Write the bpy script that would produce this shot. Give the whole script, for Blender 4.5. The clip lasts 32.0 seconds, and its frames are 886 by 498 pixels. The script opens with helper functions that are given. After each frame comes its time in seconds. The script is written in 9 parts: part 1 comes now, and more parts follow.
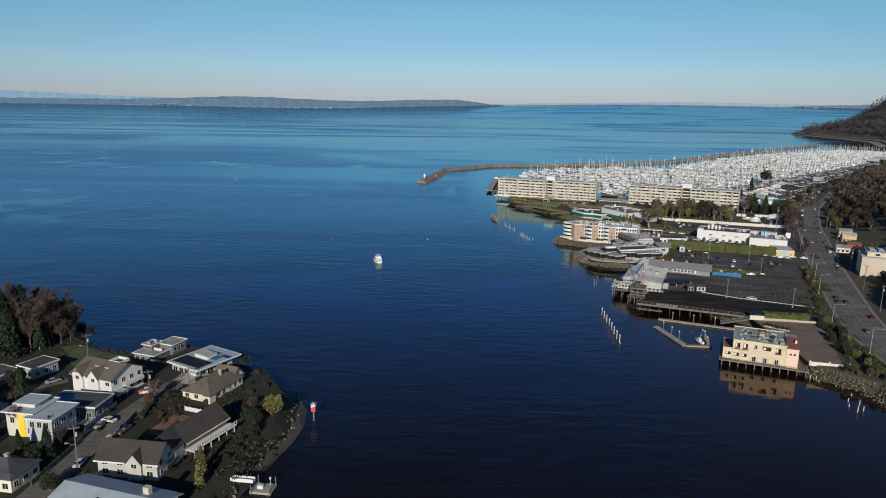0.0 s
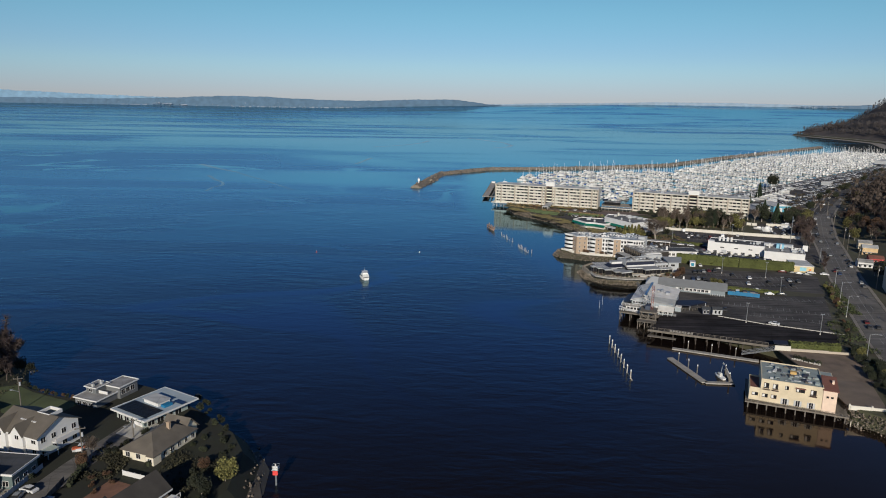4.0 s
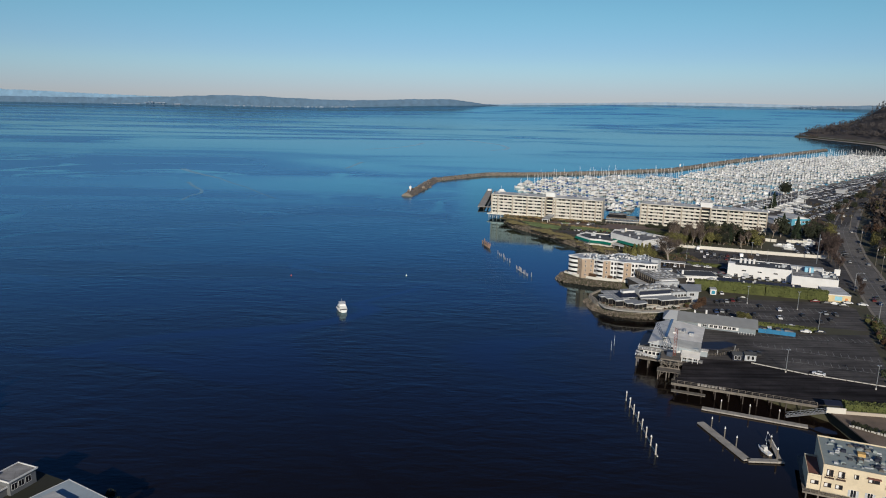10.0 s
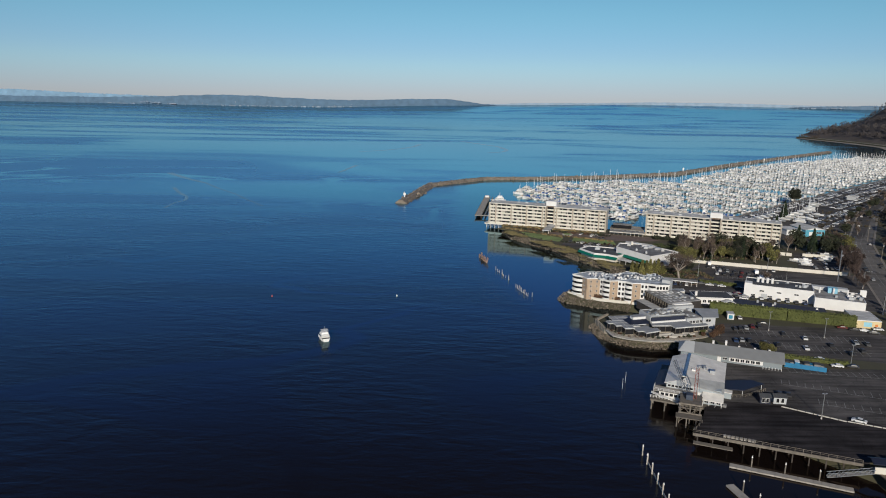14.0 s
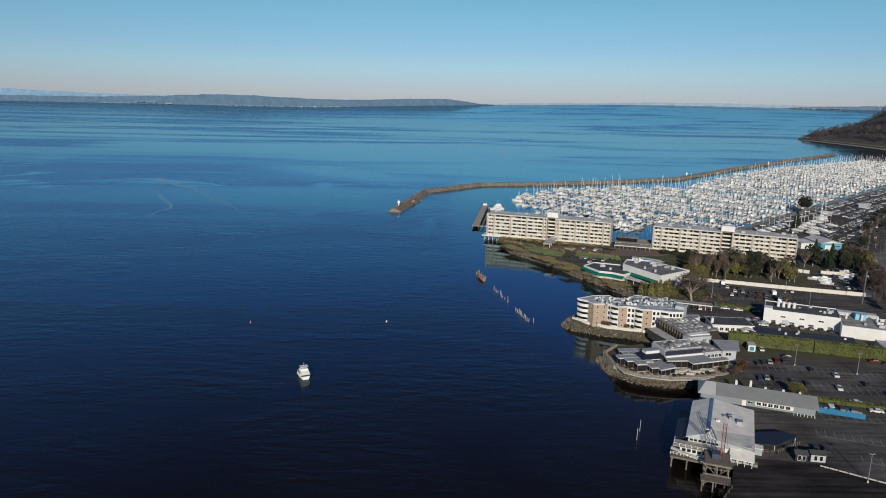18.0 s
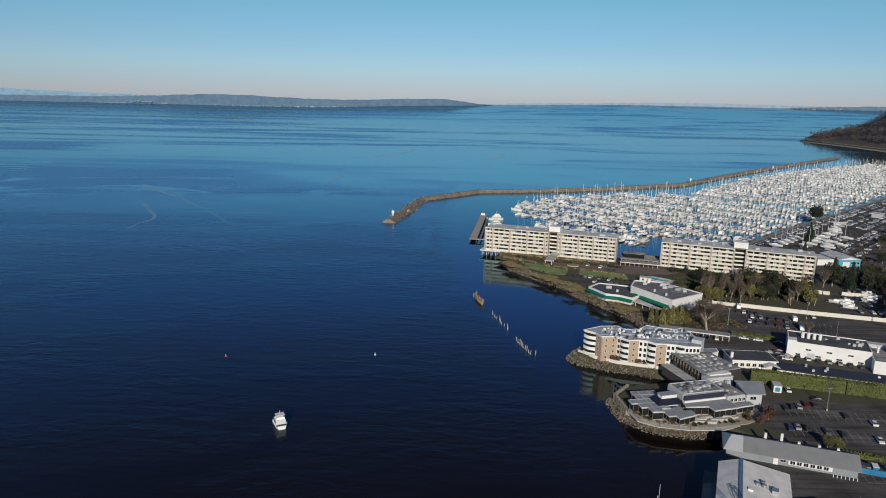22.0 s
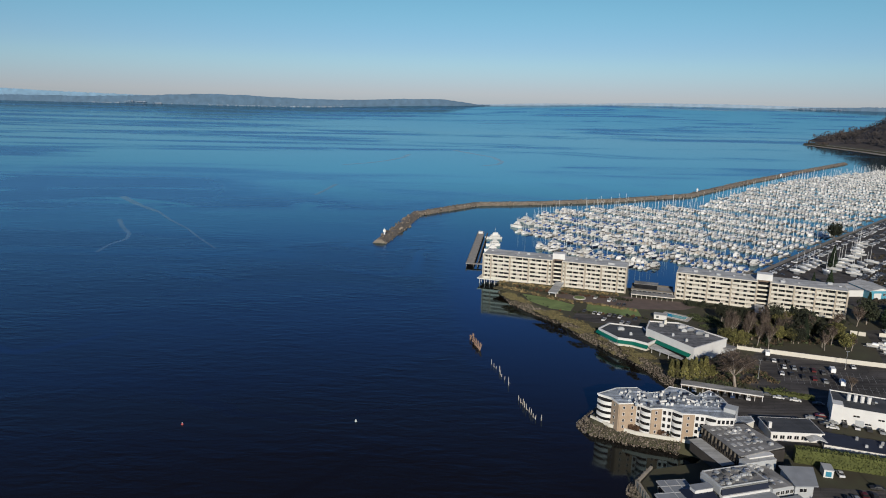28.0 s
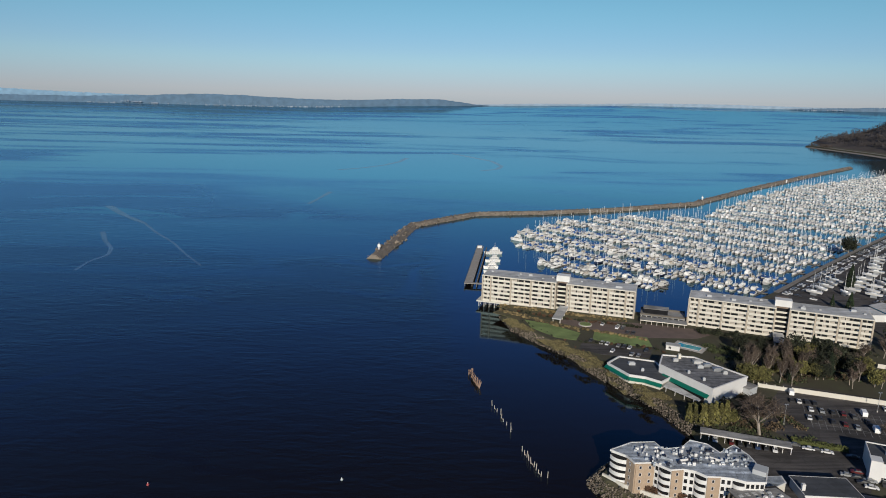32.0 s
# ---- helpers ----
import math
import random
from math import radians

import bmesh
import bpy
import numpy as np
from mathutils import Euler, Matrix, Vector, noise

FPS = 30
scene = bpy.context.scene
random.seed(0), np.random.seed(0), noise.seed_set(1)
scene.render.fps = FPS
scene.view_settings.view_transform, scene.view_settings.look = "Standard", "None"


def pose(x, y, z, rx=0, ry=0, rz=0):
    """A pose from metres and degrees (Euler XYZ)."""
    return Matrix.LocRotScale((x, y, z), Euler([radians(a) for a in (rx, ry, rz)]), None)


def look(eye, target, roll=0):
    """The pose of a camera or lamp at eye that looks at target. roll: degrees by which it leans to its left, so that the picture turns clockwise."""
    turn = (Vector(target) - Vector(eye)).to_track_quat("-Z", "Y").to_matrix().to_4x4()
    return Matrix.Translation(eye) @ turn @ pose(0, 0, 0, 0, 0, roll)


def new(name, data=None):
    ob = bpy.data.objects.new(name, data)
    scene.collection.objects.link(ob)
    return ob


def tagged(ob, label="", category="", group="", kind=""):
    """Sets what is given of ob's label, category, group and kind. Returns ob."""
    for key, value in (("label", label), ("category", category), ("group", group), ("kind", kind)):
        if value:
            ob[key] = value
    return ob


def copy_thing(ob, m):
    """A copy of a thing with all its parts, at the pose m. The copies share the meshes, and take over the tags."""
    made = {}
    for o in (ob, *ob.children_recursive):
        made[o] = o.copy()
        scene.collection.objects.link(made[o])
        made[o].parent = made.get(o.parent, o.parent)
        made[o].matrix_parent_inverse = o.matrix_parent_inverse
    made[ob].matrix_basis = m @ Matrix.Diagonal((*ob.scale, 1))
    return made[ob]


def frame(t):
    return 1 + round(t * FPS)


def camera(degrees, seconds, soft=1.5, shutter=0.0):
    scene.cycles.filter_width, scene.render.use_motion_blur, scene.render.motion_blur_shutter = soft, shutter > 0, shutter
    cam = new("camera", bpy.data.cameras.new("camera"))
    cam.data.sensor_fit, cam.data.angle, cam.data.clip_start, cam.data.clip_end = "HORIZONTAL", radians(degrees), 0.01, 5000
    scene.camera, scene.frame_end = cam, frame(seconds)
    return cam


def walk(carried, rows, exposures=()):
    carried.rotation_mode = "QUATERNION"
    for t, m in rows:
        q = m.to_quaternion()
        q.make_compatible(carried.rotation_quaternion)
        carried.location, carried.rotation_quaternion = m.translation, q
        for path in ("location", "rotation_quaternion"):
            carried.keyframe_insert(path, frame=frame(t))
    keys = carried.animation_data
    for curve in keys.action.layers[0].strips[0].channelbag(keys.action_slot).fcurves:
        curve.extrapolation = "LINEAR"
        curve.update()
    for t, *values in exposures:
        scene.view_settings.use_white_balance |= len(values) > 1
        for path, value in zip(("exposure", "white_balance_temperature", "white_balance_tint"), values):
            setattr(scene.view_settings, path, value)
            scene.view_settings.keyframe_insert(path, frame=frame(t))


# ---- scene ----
# camera and its flight
cam = camera(65.24, 32.0, 1.0)
walk(cam, [
    (0, look((0.34, -0.34, 96.83), (0.391, 97.414, 75.739), 0.947)),
    (2, look((1.89, 16.28, 97.90), (2.115, 114.021, 76.789), 0.981)),
    (4, look((3.38, 32.80, 98.98), (3.764, 130.542, 77.829), 1.014)),
    (6, look((4.80, 49.25, 100.11), (5.348, 146.979, 78.929), 1.046)),
    (8, look((6.18, 65.62, 101.37), (6.876, 163.335, 80.152), 1.078)),
    (10, look((7.51, 81.90, 102.82), (8.355, 179.610, 81.551), 1.108)),
    (12, look((8.79, 98.10, 104.48), (9.789, 195.802, 83.168), 1.138)),
    (14, look((10.04, 114.22, 106.39), (11.180, 211.908, 85.036), 1.168)),
    (16, look((11.25, 130.25, 108.59), (12.526, 227.925, 87.178), 1.196)),
    (18, look((12.41, 146.19, 111.07), (13.825, 243.847, 89.607), 1.224)),
    (20, look((13.53, 162.02, 113.85), (15.073, 259.666, 92.329), 1.251)),
    (22, look((14.59, 177.74, 116.91), (16.261, 275.374, 95.336), 1.277)),
    (24, look((15.58, 193.35, 120.25), (17.380, 290.961, 98.614), 1.303)),
    (26, look((16.50, 208.82, 123.84), (18.418, 306.415, 102.137), 1.327)),
    (28, look((17.33, 224.14, 127.64), (19.361, 321.723, 105.870), 1.351)),
    (30, look((18.05, 239.31, 131.61), (20.192, 336.872, 109.769), 1.375)),
    (32, look((18.64, 254.30, 135.70), (20.892, 351.843, 113.779), 1.397)),
], [(0, -0.05, 4800, 4), (32, -0.05, 4800, 4)])

# world: clear low winter sun behind the flight
SUN_EL, SUN_AZ = 21.5, 185.0  # elevation, and compass bearing from +y towards +x
world = bpy.data.worlds.new("sky")
scene.world = world
world.use_nodes = True
wn, wl = world.node_tree.nodes, world.node_tree.links
sky = wn.new("ShaderNodeTexSky")
sky.sky_type = "NISHITA"
sky.sun_disc = False
sky.sun_elevation = radians(SUN_EL)
sky.sun_rotation = radians(SUN_AZ)
sky.altitude = 0
sky.air_density, sky.dust_density, sky.ozone_density = 0.8, 0.1, 1.6
# haze tints the sky by its height: rose-grey on the skyline, pale cyan above it, deep blue overhead
sky_co, sky_xyz, sky_tint, sky_mul = (wn.new("ShaderNode" + k) for k in ("TexCoord", "SeparateXYZ", "ValToRGB", "Mix"))
wl.new(sky_co.outputs["Generated"], sky_xyz.inputs[0])
wl.new(sky_xyz.outputs[2], sky_tint.inputs[0])
ramp_ = sky_tint.color_ramp
ramp_.interpolation = "EASE"
ramp_.elements[0].position, ramp_.elements[0].color = 0.0, (0.455, 0.400, 0.445, 1)
ramp_.elements[1].position, ramp_.elements[1].color = 0.050, (0.525, 0.490, 0.460, 1)
for at_, c_ in ((0.13, (0.56, 0.575, 0.455)), (0.31, (0.61, 0.59, 0.75)), (0.60, (0.262, 0.237, 0.232)), (1.0, (0.24, 0.25, 0.28))):
    ramp_.elements.new(at_).color = (*c_, 1)
sky_mul.data_type, sky_mul.blend_type = "RGBA", "MULTIPLY"
sky_mul.inputs[0].default_value = 1.0
wl.new(sky.outputs[0], sky_mul.inputs[6])
wl.new(sky_tint.outputs[0], sky_mul.inputs[7])
wl.new(sky_mul.outputs[2], wn["Background"].inputs[0])
wn["Background"].inputs[1].default_value = 0.12
sun = new("sun", bpy.data.lights.new("sun", "SUN"))
sun.data.energy, sun.data.angle, sun.data.color = 5.3, radians(0.55), (1.0, 0.73, 0.455)
_a, _e = radians(SUN_AZ), radians(SUN_EL)
SUN_DIR = Vector((math.sin(_a) * math.cos(_e), math.cos(_a) * math.cos(_e), math.sin(_e)))
sun.matrix_world = look(SUN_DIR * 500, (0, 0, 0))
R = random.Random(7)


# ---- materials ----
def mat(name, color, rough=0.8, metal=0.0, var=0.18, scale=0.4, fine=6.0, bump=0.0, tint=None, rnd=0.0, spec=None):
    """A surface with two scales of colour variation, fine relief and, with rnd, a shade of its own for each object."""
    m = bpy.data.materials.new(name)
    m.use_nodes = True
    n, l = m.node_tree.nodes, m.node_tree.links
    b = n["Principled BSDF"]
    b.inputs["Roughness"].default_value, b.inputs["Metallic"].default_value = rough, metal
    if spec is not None:
        b.inputs["Specular IOR Level"].default_value = spec
    co = n.new("ShaderNodeNewGeometry").outputs["Position"]
    big, small = n.new("ShaderNodeTexNoise"), n.new("ShaderNodeTexNoise")
    for t, s, d in ((big, scale, 3), (small, fine, 4)):
        t.inputs["Scale"].default_value, t.inputs["Detail"].default_value = s, d
        l.new(co, t.inputs["Vector"])
    mix = n.new("ShaderNodeMix")
    mix.data_type = "RGBA"
    dark = [c * (1 - var) for c in color]
    light = [min(1, c * (1 + var)) for c in color] if tint is None else tint
    mix.inputs[6].default_value, mix.inputs[7].default_value = (*dark, 1), (*light, 1)
    add = n.new("ShaderNodeMath")
    add.operation = "MULTIPLY_ADD"
    l.new(small.outputs[0], add.inputs[0])
    add.inputs[1].default_value = 0.5
    half = n.new("ShaderNodeMath")
    half.operation = "MULTIPLY_ADD"
    l.new(big.outputs[0], half.inputs[0])
    half.inputs[1].default_value, half.inputs[2].default_value = 1.6, -0.55
    l.new(half.outputs[0], add.inputs[2])
    l.new(add.outputs[0], mix.inputs[0])
    out = mix.outputs[2]
    if rnd:
        hsv = n.new("ShaderNodeHueSaturation")
        info = n.new("ShaderNodeObjectInfo")
        mr = n.new("ShaderNodeMapRange")
        mr.inputs[3].default_value, mr.inputs[4].default_value = 1 - rnd, 1 + rnd
        l.new(info.outputs["Random"], mr.inputs[0])
        l.new(mr.outputs[0], hsv.inputs["Value"])
        l.new(out, hsv.inputs["Color"])
        out = hsv.outputs[0]
    l.new(out, b.inputs["Base Color"])
    if bump:
        bp = n.new("ShaderNodeBump")
        bp.inputs["Strength"].default_value, bp.inputs["Distance"].default_value = bump, 0.05
        l.new(small.outputs[0], bp.inputs["Height"])
        l.new(bp.outputs[0], b.inputs["Normal"])
    return m


def island(m, amount=0.35):
    """Adds a shade of its own to every loose piece of a joined mesh."""
    n, l = m.node_tree.nodes, m.node_tree.links
    b = n["Principled BSDF"]
    src = b.inputs["Base Color"].links[0].from_socket
    hsv, geo, mr = n.new("ShaderNodeHueSaturation"), n.new("ShaderNodeNewGeometry"), n.new("ShaderNodeMapRange")
    mr.inputs[3].default_value, mr.inputs[4].default_value = 1 - amount, 1 + amount
    l.new(geo.outputs["Random Per Island"], mr.inputs[0])
    l.new(mr.outputs[0], hsv.inputs["Value"])
    l.new(src, hsv.inputs["Color"])
    l.new(hsv.outputs[0], b.inputs["Base Color"])
    return m


def water_material():
    m = bpy.data.materials.new("sea_water")
    m.use_nodes = True
    n, l = m.node_tree.nodes, m.node_tree.links
    b = n["Principled BSDF"]
    b.inputs["IOR"].default_value = 1.333
    co = n.new("ShaderNodeNewGeometry").outputs["Position"]

    def noise_at(sx, sy, scale, detail, rot=0.0, dist=0.0):
        mp, t = n.new("ShaderNodeMapping"), n.new("ShaderNodeTexNoise")
        mp.inputs["Rotation"].default_value = (0, 0, radians(rot))
        mp.inputs["Scale"].default_value = (sx, sy, 1)
        t.inputs["Scale"].default_value, t.inputs["Detail"].default_value = scale, detail
        t.inputs["Distortion"].default_value = dist
        l.new(co, mp.inputs[0])
        l.new(mp.outputs[0], t.inputs["Vector"])
        return t.outputs[0]

    def ramp(src, a, c, lo=0.0, hi=1.0):
        r = n.new("ShaderNodeMapRange")
        r.interpolation_type = "SMOOTHSTEP"
        r.inputs[1].default_value, r.inputs[2].default_value, r.inputs[3].default_value, r.inputs[4].default_value = a, c, lo, hi
        l.new(src, r.inputs[0])
        return r.outputs[0]

    def math_(op, a, c):
        t = n.new("ShaderNodeMath")
        t.operation = op
        for i, x in enumerate((a, c)):
            if isinstance(x, (int, float)):
                t.inputs[i].default_value = x
            else:
                l.new(x, t.inputs[i])
        return t.outputs[0]

    # wind slicks: long smooth bands far out, broad soft patches nearer
    bands = ramp(noise_at(0.13, 1.0, 0.0050, 5, -3, 0.8), 0.42, 0.59)
    drift = ramp(noise_at(0.55, 1.0, 0.0026, 4, 22, 1.6), 0.42, 0.70, 0.0, 0.8)
    curl = ramp(noise_at(0.6, 1.0, 0.0042, 2, 20, 1.8), 0.455, 0.495)
    curl2 = ramp(noise_at(0.6, 1.0, 0.0042, 2, 20, 1.8), 0.495, 0.54, 1.0, 0.0)
    line = math_("MULTIPLY", math_("MULTIPLY", curl, curl2), ramp(noise_at(1, 1, 0.0032, 3, 50), 0.42, 0.62, 0.0, 0.75))
    sep = n.new("ShaderNodeSeparateXYZ")
    l.new(co, sep.inputs[0])
    far = ramp(sep.outputs[1], 900.0, 2000.0, 0.35, 1.0)
    # sheltered water along the built-up shore and inside the breakwater
    inshore = math_("ADD", sep.outputs[0], ramp(sep.outputs[1], 340.0, 620.0, 0.0, 50.0))
    lee = math_("MULTIPLY", ramp(inshore, 45.0, 112.0, 0.0, 0.93), ramp(sep.outputs[1], 900.0, 1400.0, 1.0, 0.0))
    open_water = ramp(sep.outputs[0], -420.0, 120.0, 0.05, 0.62)
    patch = ramp(noise_at(0.45, 1.0, 0.0036, 5, 8, 1.2), 0.36, 0.64, 0.2, 1.2)
    breeze = math_("ADD", math_("MULTIPLY", math_("MULTIPLY", open_water, ramp(sep.outputs[1], 500.0, 1300.0, 0.35, 1.0)), patch), math_("MULTIPLY", math_("MAXIMUM", bands, drift), math_("MULTIPLY", far, 0.95)))
    calm = math_("MAXIMUM", math_("MAXIMUM", breeze, lee), line)
    ripples = noise_at(0.5, 1.0, 0.55, 3, 27, 0.4)
    swell = noise_at(0.36, 1.0, 0.20, 2, 34, 0.4)
    gust = ramp(noise_at(0.6, 1.0, 0.020, 3, 15, 0.5), 0.35, 0.65, 0.55, 1.25)
    height = math_("MULTIPLY", math_("ADD", math_("MULTIPLY", ripples, 0.4), math_("MULTIPLY", swell, 1.3)), gust)
    bp = n.new("ShaderNodeBump")
    bp.inputs["Distance"].default_value = 0.5
    l.new(ramp(calm, 0, 1, 0.34, 0.035), bp.inputs["Strength"])
    l.new(height, bp.inputs["Height"])
    # dark depths under a mirror that grows with the slant of the view
    l.new(bp.outputs[0], b.inputs["Normal"])
    b.inputs["Specular IOR Level"].default_value = 0.0
    b.inputs["Roughness"].default_value = 1.0
    mix = n.new("ShaderNodeMix")
    mix.data_type = "RGBA"
    mix.inputs[6].default_value, mix.inputs[7].default_value = (0.0072, 0.0050, 0.0042, 1), (0.0080, 0.0058, 0.0054, 1)
    l.new(noise_at(1, 1, 0.01, 3), mix.inputs[0])
    l.new(mix.outputs[2], b.inputs["Base Color"])
    gloss, fres, both = n.new("ShaderNodeBsdfGlossy"), n.new("ShaderNodeFresnel"), n.new("ShaderNodeMixShader")
    # the reflection's colour is painted: blue-tinted offshore, warmer by the near quays
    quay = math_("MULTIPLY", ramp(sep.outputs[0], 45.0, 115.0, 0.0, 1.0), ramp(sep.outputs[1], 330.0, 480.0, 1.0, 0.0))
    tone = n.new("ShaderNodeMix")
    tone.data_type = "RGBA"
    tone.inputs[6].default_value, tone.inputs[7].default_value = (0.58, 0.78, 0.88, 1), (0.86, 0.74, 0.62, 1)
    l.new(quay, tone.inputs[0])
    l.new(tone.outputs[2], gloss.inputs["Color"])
    l.new(ramp(calm, 0, 1.0, 0.30, 0.07), gloss.inputs["Roughness"])
    fres.inputs["IOR"].default_value = 1.333
    for k in (gloss, fres):
        l.new(bp.outputs[0], k.inputs["Normal"])
    l.new(math_("MINIMUM", math_("MULTIPLY", math_("POWER", fres.outputs[0], 1.15), 1.62), 0.70), both.inputs[0])
    l.new(b.outputs[0], both.inputs[1])
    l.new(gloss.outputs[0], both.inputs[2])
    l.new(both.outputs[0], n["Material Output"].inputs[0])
    return m


def weathered_ground(m, streak=0.35, crack=0.35, turn=68):
    """Adds tyre-worn streaks, patched areas and thin cracks to a paved surface."""
    n, l = m.node_tree.nodes, m.node_tree.links
    b = n["Principled BSDF"]
    src = b.inputs["Base Color"].links[0].from_socket
    co = n.new("ShaderNodeNewGeometry").outputs["Position"]
    mp, st, pt, vo = n.new("ShaderNodeMapping"), n.new("ShaderNodeTexNoise"), n.new("ShaderNodeTexVoronoi"), n.new("ShaderNodeTexVoronoi")
    mp.inputs["Rotation"].default_value, mp.inputs["Scale"].default_value = (0, 0, radians(turn)), (0.05, 0.7, 1)
    l.new(co, mp.inputs[0])
    l.new(mp.outputs[0], st.inputs["Vector"])
    st.inputs["Scale"].default_value, st.inputs["Detail"].default_value = 0.8, 5
    pt.inputs["Scale"].default_value = 0.075
    vo.feature = "DISTANCE_TO_EDGE"
    vo.inputs["Scale"].default_value = 0.16
    l.new(co, pt.inputs["Vector"])
    l.new(co, vo.inputs["Vector"])

    def fit(s, a, c, lo, hi):
        r = n.new("ShaderNodeMapRange")
        r.inputs[1].default_value, r.inputs[2].default_value, r.inputs[3].default_value, r.inputs[4].default_value = a, c, lo, hi
        l.new(s, r.inputs[0])
        return r.outputs[0]

    def times(a, c):
        t = n.new("ShaderNodeMath")
        t.operation = "MULTIPLY"
        l.new(a, t.inputs[0])
        l.new(c, t.inputs[1])
        return t.outputs[0]

    k = times(times(fit(st.outputs[0], 0.3, 0.7, 1 - streak, 1 + streak), fit(pt.outputs["Color"], 0.0, 1.0, 0.82, 1.22)), fit(vo.outputs["Distance"], 0.0, 0.02, 1 - crack, 1.0))
    hsv = n.new("ShaderNodeHueSaturation")
    l.new(k, hsv.inputs["Value"])
    l.new(src, hsv.inputs["Color"])
    l.new(hsv.outputs[0], b.inputs["Base Color"])
    return m


WATER = water_material()
EARTH = mat("earth_and_scrub", (0.095, 0.074, 0.049), 0.95, var=0.5, scale=0.12, fine=1.5, tint=(0.065, 0.070, 0.032))
# tree shade over the gardens is darkened into this ground colour
GARDEN = mat("shaded_garden_ground", (0.030, 0.025, 0.018), 0.95, var=0.5, scale=0.15, fine=1.5, tint=(0.022, 0.026, 0.012))
ASPHALT = weathered_ground(mat("asphalt", (0.070, 0.065, 0.062), 0.9, var=0.45, scale=0.09, fine=2.0, spec=0.2), 0.45, 0.4)
DARK_ASPHALT = weathered_ground(mat("dark_asphalt", (0.0275, 0.0250, 0.0262), 0.95, var=0.6, scale=0.1, fine=2.0, spec=0.08), 0.6, 0.3)
ROADMAT = weathered_ground(mat("worn_road_asphalt", (0.112, 0.104, 0.095), 0.9, var=0.3, scale=0.07, fine=2.0), 0.3, 0.4, -66)
CONCRETE = mat("concrete", (0.42, 0.40, 0.36), 0.85, var=0.2, scale=0.3, fine=4)
GRASS = mat("winter_grass", (0.165, 0.215, 0.066), 0.95, var=0.35, scale=0.15, fine=3)
ROCK = island(mat("riprap_rock", (0.150, 0.125, 0.096), 0.9, var=0.35, scale=0.5, fine=3, bump=0.4), 0.6)
CREAM = mat("cream_stucco", (0.60, 0.57, 0.49), 0.85, var=0.08, scale=0.1, fine=2)
BEIGE = mat("beige_stucco_pier", (0.41, 0.36, 0.285), 0.85, var=0.08, scale=0.1, fine=2)
WHITE = mat("white_paint", (0.64, 0.63, 0.61), 0.6, var=0.10, scale=0.2, fine=2)
GREYROOF = weathered_ground(mat("grey_gravel_roof", (0.22, 0.215, 0.21), 0.92, var=0.45, scale=0.2, fine=3), 0.25, 0.25, 20)
PALEROOF = weathered_ground(mat("pale_roof_membrane", (0.43, 0.43, 0.425), 0.85, var=0.28, scale=0.2, fine=3), 0.25, 0.25, 20)
DARKROOF = weathered_ground(mat("dark_roof_felt", (0.055, 0.058, 0.065), 0.9, var=0.35, scale=0.2, fine=3), 0.25, 0.25, 20)
DARKSHINGLE = mat("dark_brown_shingle", (0.05, 0.044, 0.038), 0.92, var=0.3, scale=0.3, fine=5, bump=0.3)
SHINGLE = mat("grey_brown_shingle", (0.115, 0.10, 0.08), 0.92, var=0.25, scale=0.3, fine=5, bump=0.3)
BRICK = mat("tan_brick", (0.36, 0.275, 0.19), 0.88, var=0.12, scale=0.4, fine=5)
GLASS = mat("window_glass", (0.018, 0.018, 0.02), 0.12, var=0.3, scale=0.3, fine=1, spec=0.3)
TIMBER = mat("weathered_timber", (0.145, 0.128, 0.105), 0.9, var=0.35, scale=0.8, fine=8, bump=0.3, rnd=0.25)
DOCKWOOD = mat("grey_dock_planks", (0.30, 0.28, 0.25), 0.9, var=0.25, scale=0.5, fine=6)
STEEL = mat("galvanised_steel", (0.40, 0.41, 0.42), 0.45, metal=0.7, var=0.15)
GREEN = mat("green_canopy_metal", (0.014, 0.12, 0.08), 0.5, var=0.1)
NAVY = mat("navy_canopy", (0.010, 0.013, 0.030), 0.6, var=0.2)
BLUE = mat("blue_tarpaulin", (0.03, 0.15, 0.30), 0.6, var=0.15)
YELLOW = mat("pale_yellow_stucco", (0.56, 0.48, 0.33), 0.85, var=0.16, scale=0.3, fine=3)
TILE = mat("red_brown_roof_tile", (0.16, 0.07, 0.05), 0.85, var=0.2, scale=0.6, fine=6)
GREYWALL = mat("pale_grey_siding", (0.40, 0.41, 0.42), 0.8, var=0.08, scale=0.3, fine=4)
HULL = mat("white_gelcoat", (0.68, 0.67, 0.64), 0.35, var=0.08, rnd=0.3)
FOREST = island(mat("winter_woods", (0.098, 0.072, 0.060), 1.0, var=0.4, scale=0.02, fine=0.2, tint=(0.075, 0.060, 0.046)), 0.5)
TWIG = island(mat("bare_twigs", (0.100, 0.076, 0.058), 0.95, var=0.25, rnd=0.25), 0.3)
# darker twigs and bark for a second, darker bare tree
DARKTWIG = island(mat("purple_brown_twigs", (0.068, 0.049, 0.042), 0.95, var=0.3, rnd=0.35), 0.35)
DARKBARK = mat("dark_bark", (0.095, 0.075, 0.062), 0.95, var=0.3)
BARK = mat("bark", (0.30, 0.26, 0.215), 0.95, var=0.3)
NEEDLE = island(mat("conifer_needles", (0.022, 0.036, 0.014), 0.95, var=0.4, rnd=0.3), 0.5)
LEAF = island(mat("evergreen_leaves", (0.024, 0.028, 0.013), 0.9, var=0.4, rnd=0.4), 0.5)
RUST = island(mat("rusty_autumn_leaves", (0.085, 0.048, 0.025), 0.9, var=0.4, rnd=0.3), 0.4)


